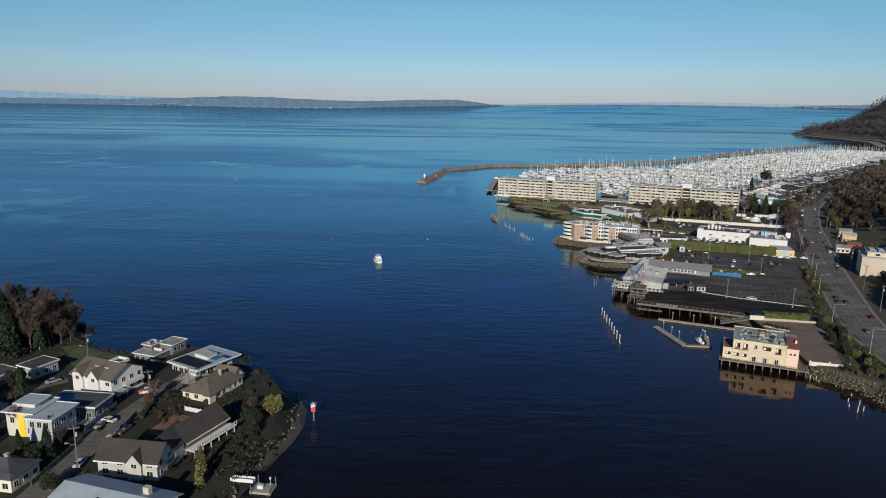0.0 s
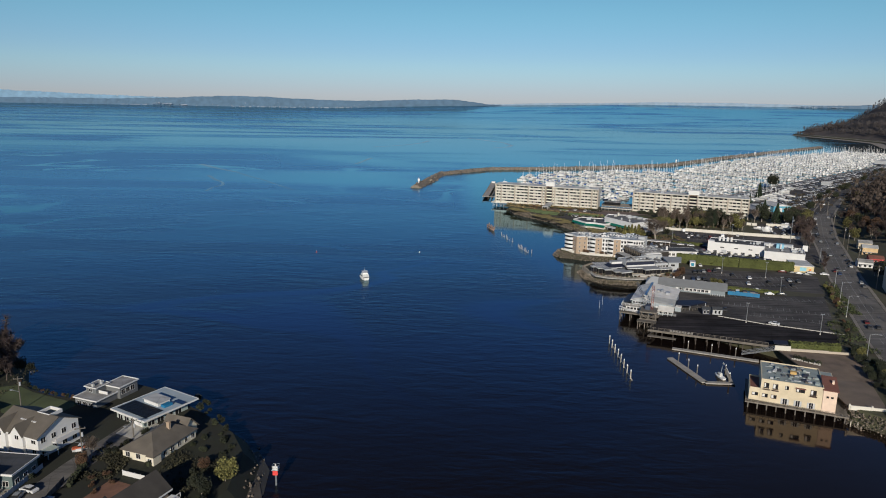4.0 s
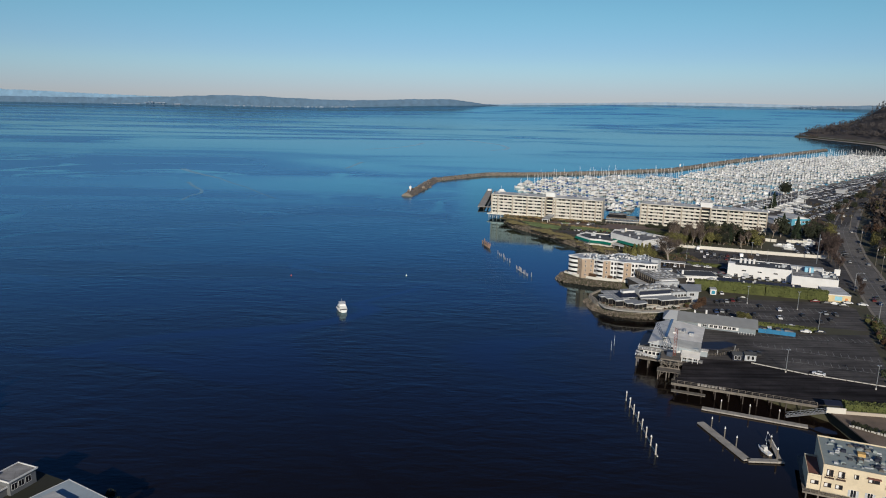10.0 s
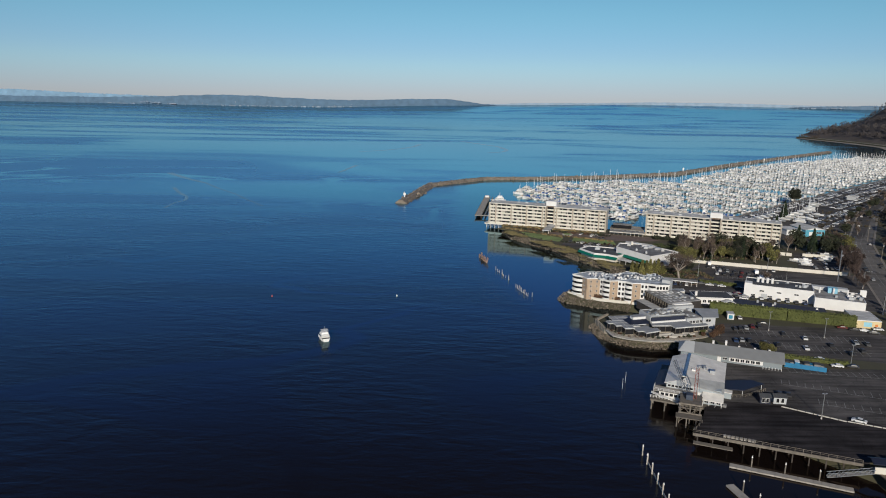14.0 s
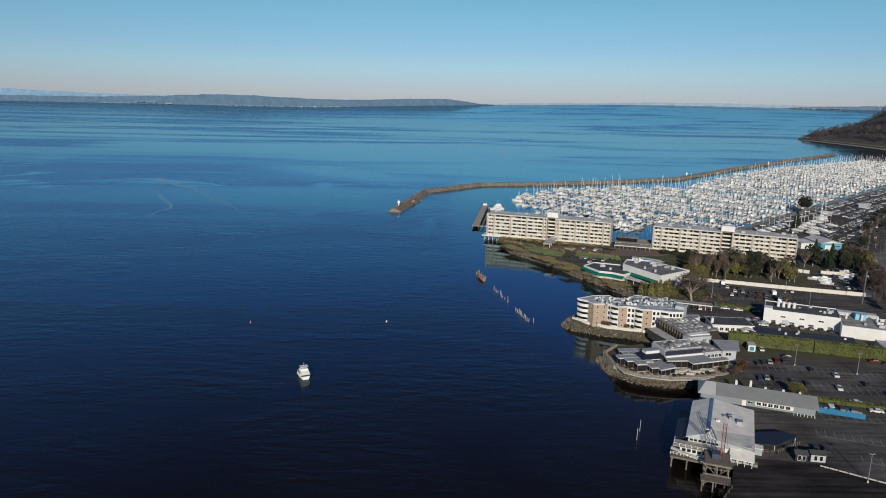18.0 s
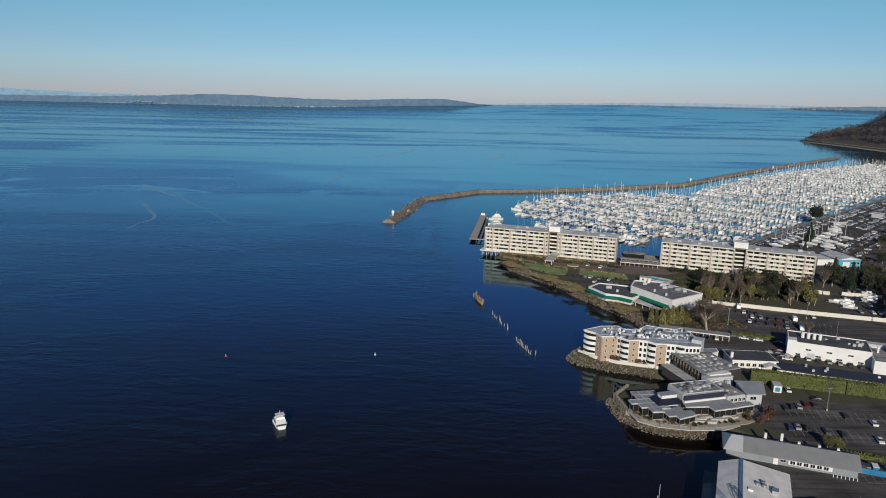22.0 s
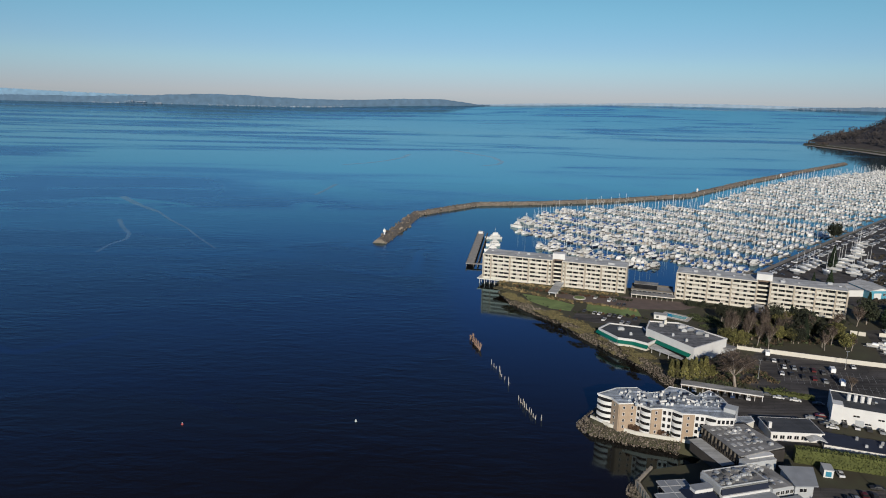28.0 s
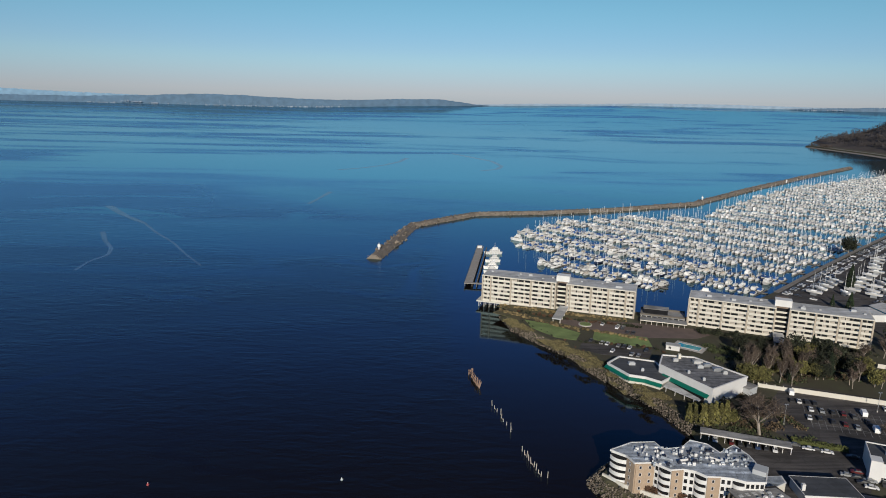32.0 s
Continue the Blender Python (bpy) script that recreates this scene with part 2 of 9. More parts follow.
# ---- building blocks ----
def quad_box(bm, x0, x1, y0, y1, z0, z1, m=None):
    vs = [bm.verts.new(p) for p in ((x0, y0, z0), (x1, y0, z0), (x1, y1, z0), (x0, y1, z0), (x0, y0, z1), (x1, y0, z1), (x1, y1, z1), (x0, y1, z1))]
    if m is not None:
        for v in vs:
            v.co = m @ v.co
    for f in ((3, 2, 1, 0), (4, 5, 6, 7), (0, 1, 5, 4), (1, 2, 6, 5), (2, 3, 7, 6), (3, 0, 4, 7)):
        bm.faces.new([vs[i] for i in f])


def box(*dims, m=None):
    bm = bmesh.new()
    quad_box(bm, *dims, m)
    return bm


def boxes(rows):
    bm = bmesh.new()
    for r in rows:
        quad_box(bm, *r)
    return bm


def prism(pts, z0, z1, bm=None, top_scale=None):
    """An upright block on a plan polygon, counter-clockwise."""
    bm = bm or bmesh.new()
    lo = [bm.verts.new((x, y, z0)) for x, y in pts]
    hi = [bm.verts.new((x, y, z1)) for x, y in (pts if top_scale is None else top_scale)]
    n = len(pts)
    bm.faces.new(hi)
    bm.faces.new(lo[::-1])
    for i in range(n):
        bm.faces.new((lo[i], lo[(i + 1) % n], hi[(i + 1) % n], hi[i]))
    bmesh.ops.recalc_face_normals(bm, faces=bm.faces[:])
    return bm


def tube(bm, a, b, r0, r1, n=6):
    a, b = Vector(a), Vector(b)
    q = (b - a).to_track_quat("Z", "Y")
    rings = []
    for p, r in ((a, r0), (b, r1)):
        rings.append([bm.verts.new(p + q @ Vector((r * math.cos(2 * math.pi * i / n), r * math.sin(2 * math.pi * i / n), 0))) for i in range(n)])
    for i in range(n):
        bm.faces.new((rings[0][i], rings[0][(i + 1) % n], rings[1][(i + 1) % n], rings[1][i]))
    bm.faces.new(rings[1])
    bm.faces.new(rings[0][::-1])


def rods(rows, n=6):
    bm = bmesh.new()
    for r in rows:
        tube(bm, *r, n=n)
    return bm


def cable(pts, r, n=3):
    """One bent tube through a line of points."""
    bm, rings = bmesh.new(), []
    for p in pts:
        rings.append([bm.verts.new(Vector(p) + Vector((r * math.cos(6.283 * i / n), 0.3 * r, r * math.sin(6.283 * i / n)))) for i in range(n)])
    for a, b in zip(rings, rings[1:]):
        for i in range(n):
            bm.faces.new((a[i], a[(i + 1) % n], b[(i + 1) % n], b[i]))
    return bm


def meshed(name, bm, material):
    me = bpy.data.meshes.new(name)
    bm.to_mesh(me)
    bm.free()
    me.materials.append(material)
    return me


def part(name, bm, material, parent, label=""):
    ob = new(name, bm if isinstance(bm, bpy.types.Mesh) else meshed(name, bm, material))
    ob.parent = parent
    return tagged(ob, label)


def thing(name, label, category, x=0, y=0, z=0, rz=0, group="", kind=""):
    ob = new(name)
    ob.matrix_world = pose(x, y, z, 0, 0, rz)
    return tagged(ob, label, category, group, kind)


def solid(name, bm, material, label, category, kind="", group="", at=None):
    ob = new(name, meshed(name, bm, material))
    if at:
        ob.matrix_world = pose(*at)
    return tagged(ob, label, category, group, kind)


def setting(name, bm, material, label="", category=""):
    return solid(name, bm, material, label, category, "structure")


def along(pts, step):
    """Points every step metres along a polyline, with the heading there in degrees."""
    out, left = [], 0.0
    for (x0, y0), (x1, y1) in zip(pts, pts[1:]):
        d = math.hypot(x1 - x0, y1 - y0)
        s = left
        while s < d:
            out.append((x0 + (x1 - x0) * s / d, y0 + (y1 - y0) * s / d, math.degrees(math.atan2(y1 - y0, x1 - x0))))
            s += step
        left = s - d
    return out

def parapet(x0, x1, y0, y1, z, h=0.5, t=0.3):
    return boxes([(x0, x1, y0, y0 + t, z, z + h), (x0, x1, y1 - t, y1, z, z + h), (x0, x0 + t, y0 + t, y1 - t, z, z + h), (x1 - t, x1, y0 + t, y1 - t, z, z + h)])


# ---- water, land and distance ----
KERBSTONE = mat("grey_footway", (0.20, 0.18, 0.155), 0.9, var=0.25, scale=0.3, fine=3)

def smooth(a, b, x):
    t = max(0.0, min(1.0, (x - a) / (b - a)))
    return t * t * (3 - 2 * t)


def far_rise(x, y):
    """How far the sheet of the sea stands above the near water towards the skyline, so that the skyline lies as high as it really is."""
    k = x / max(y, 1.0)
    edge = 26 + 34 * smooth(-0.2, 0.06, k) + 27 * smooth(0.02, 0.3, k)
    return edge * max(0.0, (y - 2600) / 2350) ** 1.6


def sea():
    bm = bmesh.new()
    ys = [-600, 0, 400, 800, 1300, 2000] + [2600 + 235 * i for i in range(11)]
    ks = [-1 + i / 16 for i in range(33)]
    rows = [[bm.verts.new((k * (y * 0.95 + 1200), y, far_rise(k * (y * 0.95 + 1200), y))) for k in ks] for y in ys]
    for a, b in zip(rows, rows[1:]):
        for i in range(len(ks) - 1):
            bm.faces.new((a[i], a[i + 1], b[i + 1], b[i]))
    for f in bm.faces:
        f.smooth = True
    return setting("water", bm, WATER, "deep blue sea with wind slicks and small ripples", "sea")


sea()


def wake(pts, w0, w1, label):
    """A smooth slick left on the water by a passing boat."""
    line = [(x, y) for x, y, _ in along(pts, 8)] + [pts[-1]]
    bm, n = bmesh.new(), len(line)
    rr = random.Random(len(pts))
    half = [w0 + (w1 - w0) * i / n + rr.uniform(-0.3, 0.3) * w0 for i in range(n)]
    a, b = [], []
    for i, (x, y) in enumerate(line):
        (px, py), (qx, qy) = line[max(0, i - 1)], line[min(n - 1, i + 1)]
        d = math.hypot(qx - px, qy - py) or 1.0
        a.append(bm.verts.new((x - (qy - py) / d * half[i], y + (qx - px) / d * half[i], 0.02)))
        b.append(bm.verts.new((x + (qy - py) / d * half[i], y - (qx - px) / d * half[i], 0.02)))
    for i in range(n - 1):
        bm.faces.new((a[i], a[i + 1], b[i + 1], b[i]))
    bmesh.ops.recalc_face_normals(bm, faces=bm.faces[:])
    if sum(f.normal.z for f in bm.faces) < 0:
        bmesh.ops.reverse_faces(bm, faces=bm.faces[:])
    return setting("water_slick", bm, SLICK, label, "sea")


SLICK = mat("slick_water", (0.045, 0.076, 0.125), 0.18, var=0.6, scale=0.05, fine=0.6, bump=0.12, spec=0.42)
wake([(-158.0, 782.0), (-184.0, 822.0), (-209.0, 864.0), (-240.0, 906.0), (-268.0, 950.0)], 0.7, 1.6, "pale smooth wake trailing over the water")
wake([(-268.0, 950.0), (-288.0, 972.0), (-308.0, 995.0), (-330.0, 1024.0), (-350.0, 1052.0)], 2.1, 5.0, "pale broadening wake on the open water")
wake([(-245.0, 761.0), (-248.0, 790.0), (-243.0, 812.0), (-251.0, 836.0), (-270.0, 866.0), (-290.0, 905.0)], 1.2, 2.4, "faint curling slick across the water")
wake([(-128.0, 1096.0), (-122.0, 1145.0), (-116.0, 1205.0)], 2.4, 3.1, "short pale slick on the open water")
wake([(-141.0, 1480.0), (-100.0, 1522.0), (-67.0, 1576.0), (-40.0, 1650.0), (-29.0, 1729.0)], 3.4, 5.0, "long faint slick on the far water")
wake([(113.0, 1512.0), (146.0, 1545.0), (160.0, 1600.0), (150.0, 1700.0), (72.0, 1870.0)], 3.4, 6.6, "curved pale slick beyond the breakwater")


def ridge(name, y, xs, heights, color, label, depth=60, jag=3.0, seed=1):
    """A far shore: a long low ridge standing on the sea's far edge."""
    bm, rr = bmesh.new(), random.Random(seed)
    # distance haze is mixed into the ridge's base colour
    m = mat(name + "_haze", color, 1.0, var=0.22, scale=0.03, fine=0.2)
    front, top, back = [], [], []
    n = 260
    for i in range(n + 1):
        x = xs[0] + (xs[-1] - xs[0]) * i / n
        h = float(np.interp(x, xs, heights)) + rr.uniform(-jag, jag) + jag * 1.5 * noise.noise((x * 0.008, seed, 0))
        base = far_rise(x, y)
        front.append(bm.verts.new((x, y, base - 4)))
        top.append(bm.verts.new((x, y + depth * 0.6, base + max(0.5, h))))
        back.append(bm.verts.new((x, y + depth, base - 4)))
    for a, b in ((front, top), (top, back)):
        for i in range(n):
            bm.faces.new((a[i], a[i + 1], b[i + 1], b[i]))
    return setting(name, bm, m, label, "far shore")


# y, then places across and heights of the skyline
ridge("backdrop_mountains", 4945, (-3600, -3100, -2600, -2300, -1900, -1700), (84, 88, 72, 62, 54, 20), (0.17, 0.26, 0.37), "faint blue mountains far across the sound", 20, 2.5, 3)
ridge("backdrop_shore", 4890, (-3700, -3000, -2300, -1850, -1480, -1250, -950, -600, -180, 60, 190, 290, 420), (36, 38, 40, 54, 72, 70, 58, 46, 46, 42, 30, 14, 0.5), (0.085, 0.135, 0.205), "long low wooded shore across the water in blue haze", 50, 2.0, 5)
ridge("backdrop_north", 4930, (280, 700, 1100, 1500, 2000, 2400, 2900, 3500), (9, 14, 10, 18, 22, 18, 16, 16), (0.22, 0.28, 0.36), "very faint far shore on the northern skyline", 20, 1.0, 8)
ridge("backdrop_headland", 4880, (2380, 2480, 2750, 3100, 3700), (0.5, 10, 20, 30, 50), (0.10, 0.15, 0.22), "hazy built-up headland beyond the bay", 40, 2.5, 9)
# bluish distance haze is mixed into the bluffs' colour
pale = mat("hazed_far_bluffs", (0.22, 0.25, 0.31), 1.0, var=0.3, scale=0.02, fine=0.1)
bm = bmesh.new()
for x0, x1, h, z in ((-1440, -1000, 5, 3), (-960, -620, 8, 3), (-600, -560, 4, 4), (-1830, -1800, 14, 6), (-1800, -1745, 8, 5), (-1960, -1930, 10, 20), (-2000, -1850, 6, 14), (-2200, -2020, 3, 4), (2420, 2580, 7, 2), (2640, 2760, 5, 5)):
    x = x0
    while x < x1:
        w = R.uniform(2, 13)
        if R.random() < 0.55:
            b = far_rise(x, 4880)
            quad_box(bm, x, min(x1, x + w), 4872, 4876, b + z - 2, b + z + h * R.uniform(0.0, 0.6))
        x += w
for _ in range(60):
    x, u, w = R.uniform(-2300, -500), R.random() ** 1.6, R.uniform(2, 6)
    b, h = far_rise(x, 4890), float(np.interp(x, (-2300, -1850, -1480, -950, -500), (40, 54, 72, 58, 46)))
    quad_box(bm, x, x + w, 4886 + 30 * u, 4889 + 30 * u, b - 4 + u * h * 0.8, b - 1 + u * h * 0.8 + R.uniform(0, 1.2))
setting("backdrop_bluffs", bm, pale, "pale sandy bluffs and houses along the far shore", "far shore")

ROAD = [(150, 60), (160, 180), (167, 251), (171.5, 275), (183, 308.6), (200, 351), (226, 415), (260.6, 493), (281, 540), (327, 631), (430, 790), (575, 970), (770, 1190), (960, 1480), (1110, 1740), (1240, 2000), (1330, 2250)]
SHORE_TOWN = [(110, -40), (134, 100), (150, 190), (149, 222), (138, 233.5), (135, 238), (137, 246), (139, 268), (139, 294), (122, 314), (110, 332), (114, 350), (120, 372), (124, 398), (118, 404),
              (107, 403), (95, 407), (87, 416), (86, 431), (94, 441), (112, 446), (118, 452), (112, 456), (105, 460), (93, 464), (81, 471), (79, 478), (86, 487), (104, 494), (128, 500),
              (130, 515), (126, 528), (124, 538), (113, 560), (102, 581), (97, 599), (83, 619), (71, 641), (64, 664), (70, 684), (100, 690), (150, 674), (182, 664), (225, 690), (263, 725),
              (336, 798), (404, 865), (496, 955), (640, 1095), (800, 1260), (905, 1380), (1010, 1560), (1120, 1760), (1205, 1930), (1214, 2115), (1196, 2420)]


def inset(pts, d):
    """A polyline moved d metres to its right."""
    out = []
    for i, (x, y) in enumerate(pts):
        a, b = pts[max(0, i - 1)], pts[min(len(pts) - 1, i + 1)]
        dx, dy = b[0] - a[0], b[1] - a[1]
        s = math.hypot(dx, dy)
        out.append((x + dy / s * d, y - dx / s * d))
    return out


def land(name, shore, closing, z, d, label, ground=None):
    """Ground with a bank that falls into the water along the shore."""
    bm = bmesh.new()
    top = inset(shore, d)
    hi = [bm.verts.new((x, y, z)) for x, y in top]
    lo = [bm.verts.new((x, y, -1.5)) for x, y in inset(shore, -1.5)]
    rest = [bm.verts.new((x, y, z)) for x, y in closing]
    for i in range(len(shore) - 1):
        bm.faces.new((lo[i], lo[i + 1], hi[i + 1], hi[i]))
    bm.faces.new(hi + rest)
    bmesh.ops.triangulate(bm, faces=[f for f in bm.faces if len(f.verts) > 4])
    bmesh.ops.recalc_face_normals(bm, faces=bm.faces[:])
    if sum(f.normal.z * f.calc_area() for f in bm.faces) < 0:
        bmesh.ops.reverse_faces(bm, faces=bm.faces[:])
    return setting(name, bm, ground or EARTH, label, "ground")


land("ground_town", SHORE_TOWN, [(2600, 2600), (2600, -40)], 4.0, 3.5, "level built-up waterfront ground with scrubby edges")
SHORE_WEST = [(-600, 380), (-330, 335), (-180, 300), (-148, 274), (-139, 258), (-127, 246.5), (-117, 242), (-111.5, 239), (-110.5, 250), (-97, 253), (-84, 247), (-75, 239), (-64, 230), (-52, 218), (-45, 205), (-44, 186), (-47, 176), (-50, 159), (-56, 140), (-62, 100), (-60, -40)]
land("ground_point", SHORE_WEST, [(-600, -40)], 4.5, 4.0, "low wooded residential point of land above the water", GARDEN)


def bluff():
    """The wooded hillside east of the road."""
    bm = bmesh.new()
    ds = (24, 34, 48, 66, 90, 130, 190, 300, 700)
    zs = (3.9, 6, 11, 19, 27, 36, 46, 58, 70)
    line = [(x, y) for x, y, _ in along(ROAD, 22)]
    rows = [inset(line, d) for d in ds]
    vs = [[bm.verts.new((x, y, 3.9 + (z - 3.9) * smooth(240, 420, y) * (1 + 0.55 * smooth(1200, 1900, y)) + (2.0 * noise.noise((x * 0.03, y * 0.03, 0)) if z > 5 else 0))) for (x, y) in r] for r, z in zip(rows, zs)]
    for a, b in zip(vs, vs[1:]):
        for i in range(len(line) - 1):
            bm.faces.new((a[i], b[i], b[i + 1], a[i + 1]))
    bmesh.ops.recalc_face_normals(bm, faces=bm.faces[:])
    if sum(f.normal.z for f in bm.faces) < 0:
        bmesh.ops.reverse_faces(bm, faces=bm.faces[:])
    return setting("hillside", bm, EARTH, "brown wooded winter hillside above the road", "hillside")


bluff()


def strip(name, pts, d0, d1, z, material, label, category):
    bm = bmesh.new()
    line = [(x, y) for x, y, _ in along(pts, 12)]
    a, b = inset(line, d0), inset(line, d1)
    va, vb = [bm.verts.new((x, y, z)) for x, y in a], [bm.verts.new((x, y, z)) for x, y in b]
    for i in range(len(line) - 1):
        bm.faces.new((va[i], vb[i], vb[i + 1], va[i + 1]))
    bmesh.ops.recalc_face_normals(bm, faces=bm.faces[:])
    if bm.faces[:] and sum(f.normal.z for f in bm.faces) < 0:
        bmesh.ops.reverse_faces(bm, faces=bm.faces[:])
    return setting(name, bm, material, label, category)


strip("road", ROAD, 0, 15, 4.03, ROADMAT, "worn grey two-way waterfront road", "road")
strip("pavement_west", ROAD, -1.6, -0.2, 4.12, KERBSTONE, "pale concrete footway beside the road", "pavement")
strip("pavement_east", ROAD, 15.2, 16.8, 4.12, KERBSTONE, "pale concrete footway beside the road", "pavement")


def lot(name, pts, material, label, z=4.02):
    bm = prism(pts, z - 0.4, z)
    return setting(name, bm, material, label, "car park")


lot("parking_south", [(140, 300), (164, 293), (176, 320), (187, 344), (199, 372), (150, 372), (114, 392), (106, 352), (112, 334), (124, 316)], ASPHALT, "wide dark asphalt car park by the pier", 4.03)
lot("parking_quay", [(140, 299.6), (164, 293), (172, 312), (150, 329), (147, 325)], DARK_ASPHALT, "dark stained asphalt beside the pier deck", 4.075)
lot("parking_middle", [(140, 394), (202, 377), (217, 412), (212, 422), (146, 428), (132, 410)], ASPHALT, "asphalt car park with white bay lines", 4.03)
lot("parking_yard", [(137, 472), (146, 456), (166, 456), (179, 474), (173, 492), (160, 505), (137, 498)], ASPHALT, "worn asphalt yard between the flats and the works", 4.02)
lot("parking_north", [(158, 520), (178, 476), (240, 448), (262, 500), (270, 528), (190, 560)], ASPHALT, "asphalt car park behind a pale wall", 4.03)

# breakwater
BREAKWATER = [(-26, 815), (-12, 880), (2, 962), (73, 1040), (154, 1058), (242, 1089), (372, 1155), (388, 1176), (527, 1328), (705, 1510), (919, 1722)]


def rocks_along(name, pts, width, zc, step, size, label, parent=None, per=4, seed=3, bank=None):
    """Loose boulders piled along a line, heaped towards its middle (or down a bank)."""
    rr, bm = random.Random(seed), bmesh.new()
    for x, y, h in along(pts, step):
        a = radians(h) + math.pi / 2
        for _ in range(per):
            w = rr.uniform(-1, 1)
            s = size * (0.45 + 1.5 * rr.random() ** 2.2)
            z = zc * (1 - abs(w) ** 1.5) if bank is None else bank[0] + (bank[1] - bank[0]) * (w + 1) / 2
            px, py = x + math.cos(a) * w * width + rr.uniform(-1, 1) * step * 0.5, y + math.sin(a) * w * width + rr.uniform(-1, 1) * step * 0.5
            q = Euler((rr.uniform(0, 3), rr.uniform(0, 3), rr.uniform(0, 3))).to_matrix()
            vs = [bm.verts.new(Vector((px, py, z)) + q @ Vector((sx * s * rr.uniform(0.6, 1), sy * s * rr.uniform(0.5, 0.9), sz * s * rr.uniform(0.4, 0.7)))) for sx, sy, sz in ((1, 0, 0), (-1, 0, 0), (0, 1, 0), (0, -1, 0), (0, 0, 1), (0, 0, -1))]
            for f in ((0, 2, 4), (2, 1, 4), (1, 3, 4), (3, 0, 4), (2, 0, 5), (1, 2, 5), (3, 1, 5), (0, 3, 5)):
                bm.faces.new([vs[i] for i in f])
    if parent:
        ob = part(name, bm, ROCK, parent)
        ob["kind"] = "stuff"
        return ob
    return solid(name, bm, ROCK, label, "rocks", "stuff")


def breakwater():
    t = thing("breakwater", "long rubble-stone breakwater sheltering the marina", "breakwater", kind="structure")
    bm = bmesh.new()
    line = [(x, y) for x, y, _ in along(BREAKWATER, 10)] + [BREAKWATER[-1]]
    prof = ((-8.6, -2), (-2.5, 3.4), (2.5, 3.4), (8.6, -2))
    rows = [[bm.verts.new((x, y, z + (0.5 * noise.noise((x * 0.2, y * 0.2, 0)) if z > 0 else 0))) for x, y in inset(line, d)] for d, z in prof]
    for a, b in zip(rows, rows[1:]):
        for i in range(len(line) - 1):
            bm.faces.new((a[i], b[i], b[i + 1], a[i + 1]))
    for e in (0, -1):
        bm.faces.new([r[e] for r in rows])
    bmesh.ops.recalc_face_normals(bm, faces=bm.faces[:])
    core = mat("breakwater_stone", (0.17, 0.145, 0.115), 0.95, var=0.45, scale=0.25, fine=1.2, bump=0.8)
    part("core", bm, core, t)
    rocks_along("boulder_armour", BREAKWATER, 6.8, 3.4, 4, 1.3, "", t, 6)
    return t


breakwater()
rocks_along("riprap_rocks", [(66, 668), (71, 641), (83, 619), (97, 599), (102, 581), (113, 560), (124, 538), (126, 528), (130, 515)], 1.9, 0, 0.6, 0.40, "grey riprap boulders along the lawn's edge", None, 13, 5, (0.1, 3.9))
rocks_along("riprap_rocks", [(104, 494), (86, 487), (79, 478), (81, 471), (93, 464), (105, 460), (112, 456)], 1.9, 0, 0.55, 0.34, "grey riprap boulders below the balcony flats", None, 15, 6, (0.1, 3.9))
rocks_along("riprap_rocks", [(112, 446), (94, 441), (86, 431), (87, 416), (95, 407), (107, 403), (118, 404)], 1.9, 0, 0.55, 0.34, "pale riprap boulders round the restaurant terrace", None, 15, 7, (0.0, 2.0))
rocks_along("riprap_rocks", [(137, 246), (135, 238), (138, 233.5), (149, 222), (150, 190), (134, 100)], 2.6, 0, 0.7, 0.36, "dark riprap boulders under a scrubby bank", None, 12, 8, (0.1, 3.8))
rocks_along("riprap_rocks", [(-52, 218), (-45, 205), (-44, 186), (-47, 176), (-50, 159), (-56, 140)], 2.0, 0, 1.0, 0.4, "dark beach boulders below the gardens", None, 2, 9, (1.8, 0.1))

# ---- waterfront apartment blocks ----
BLIND = mat("beige_blinds", (0.40, 0.37, 0.32), 0.9, var=0.2)

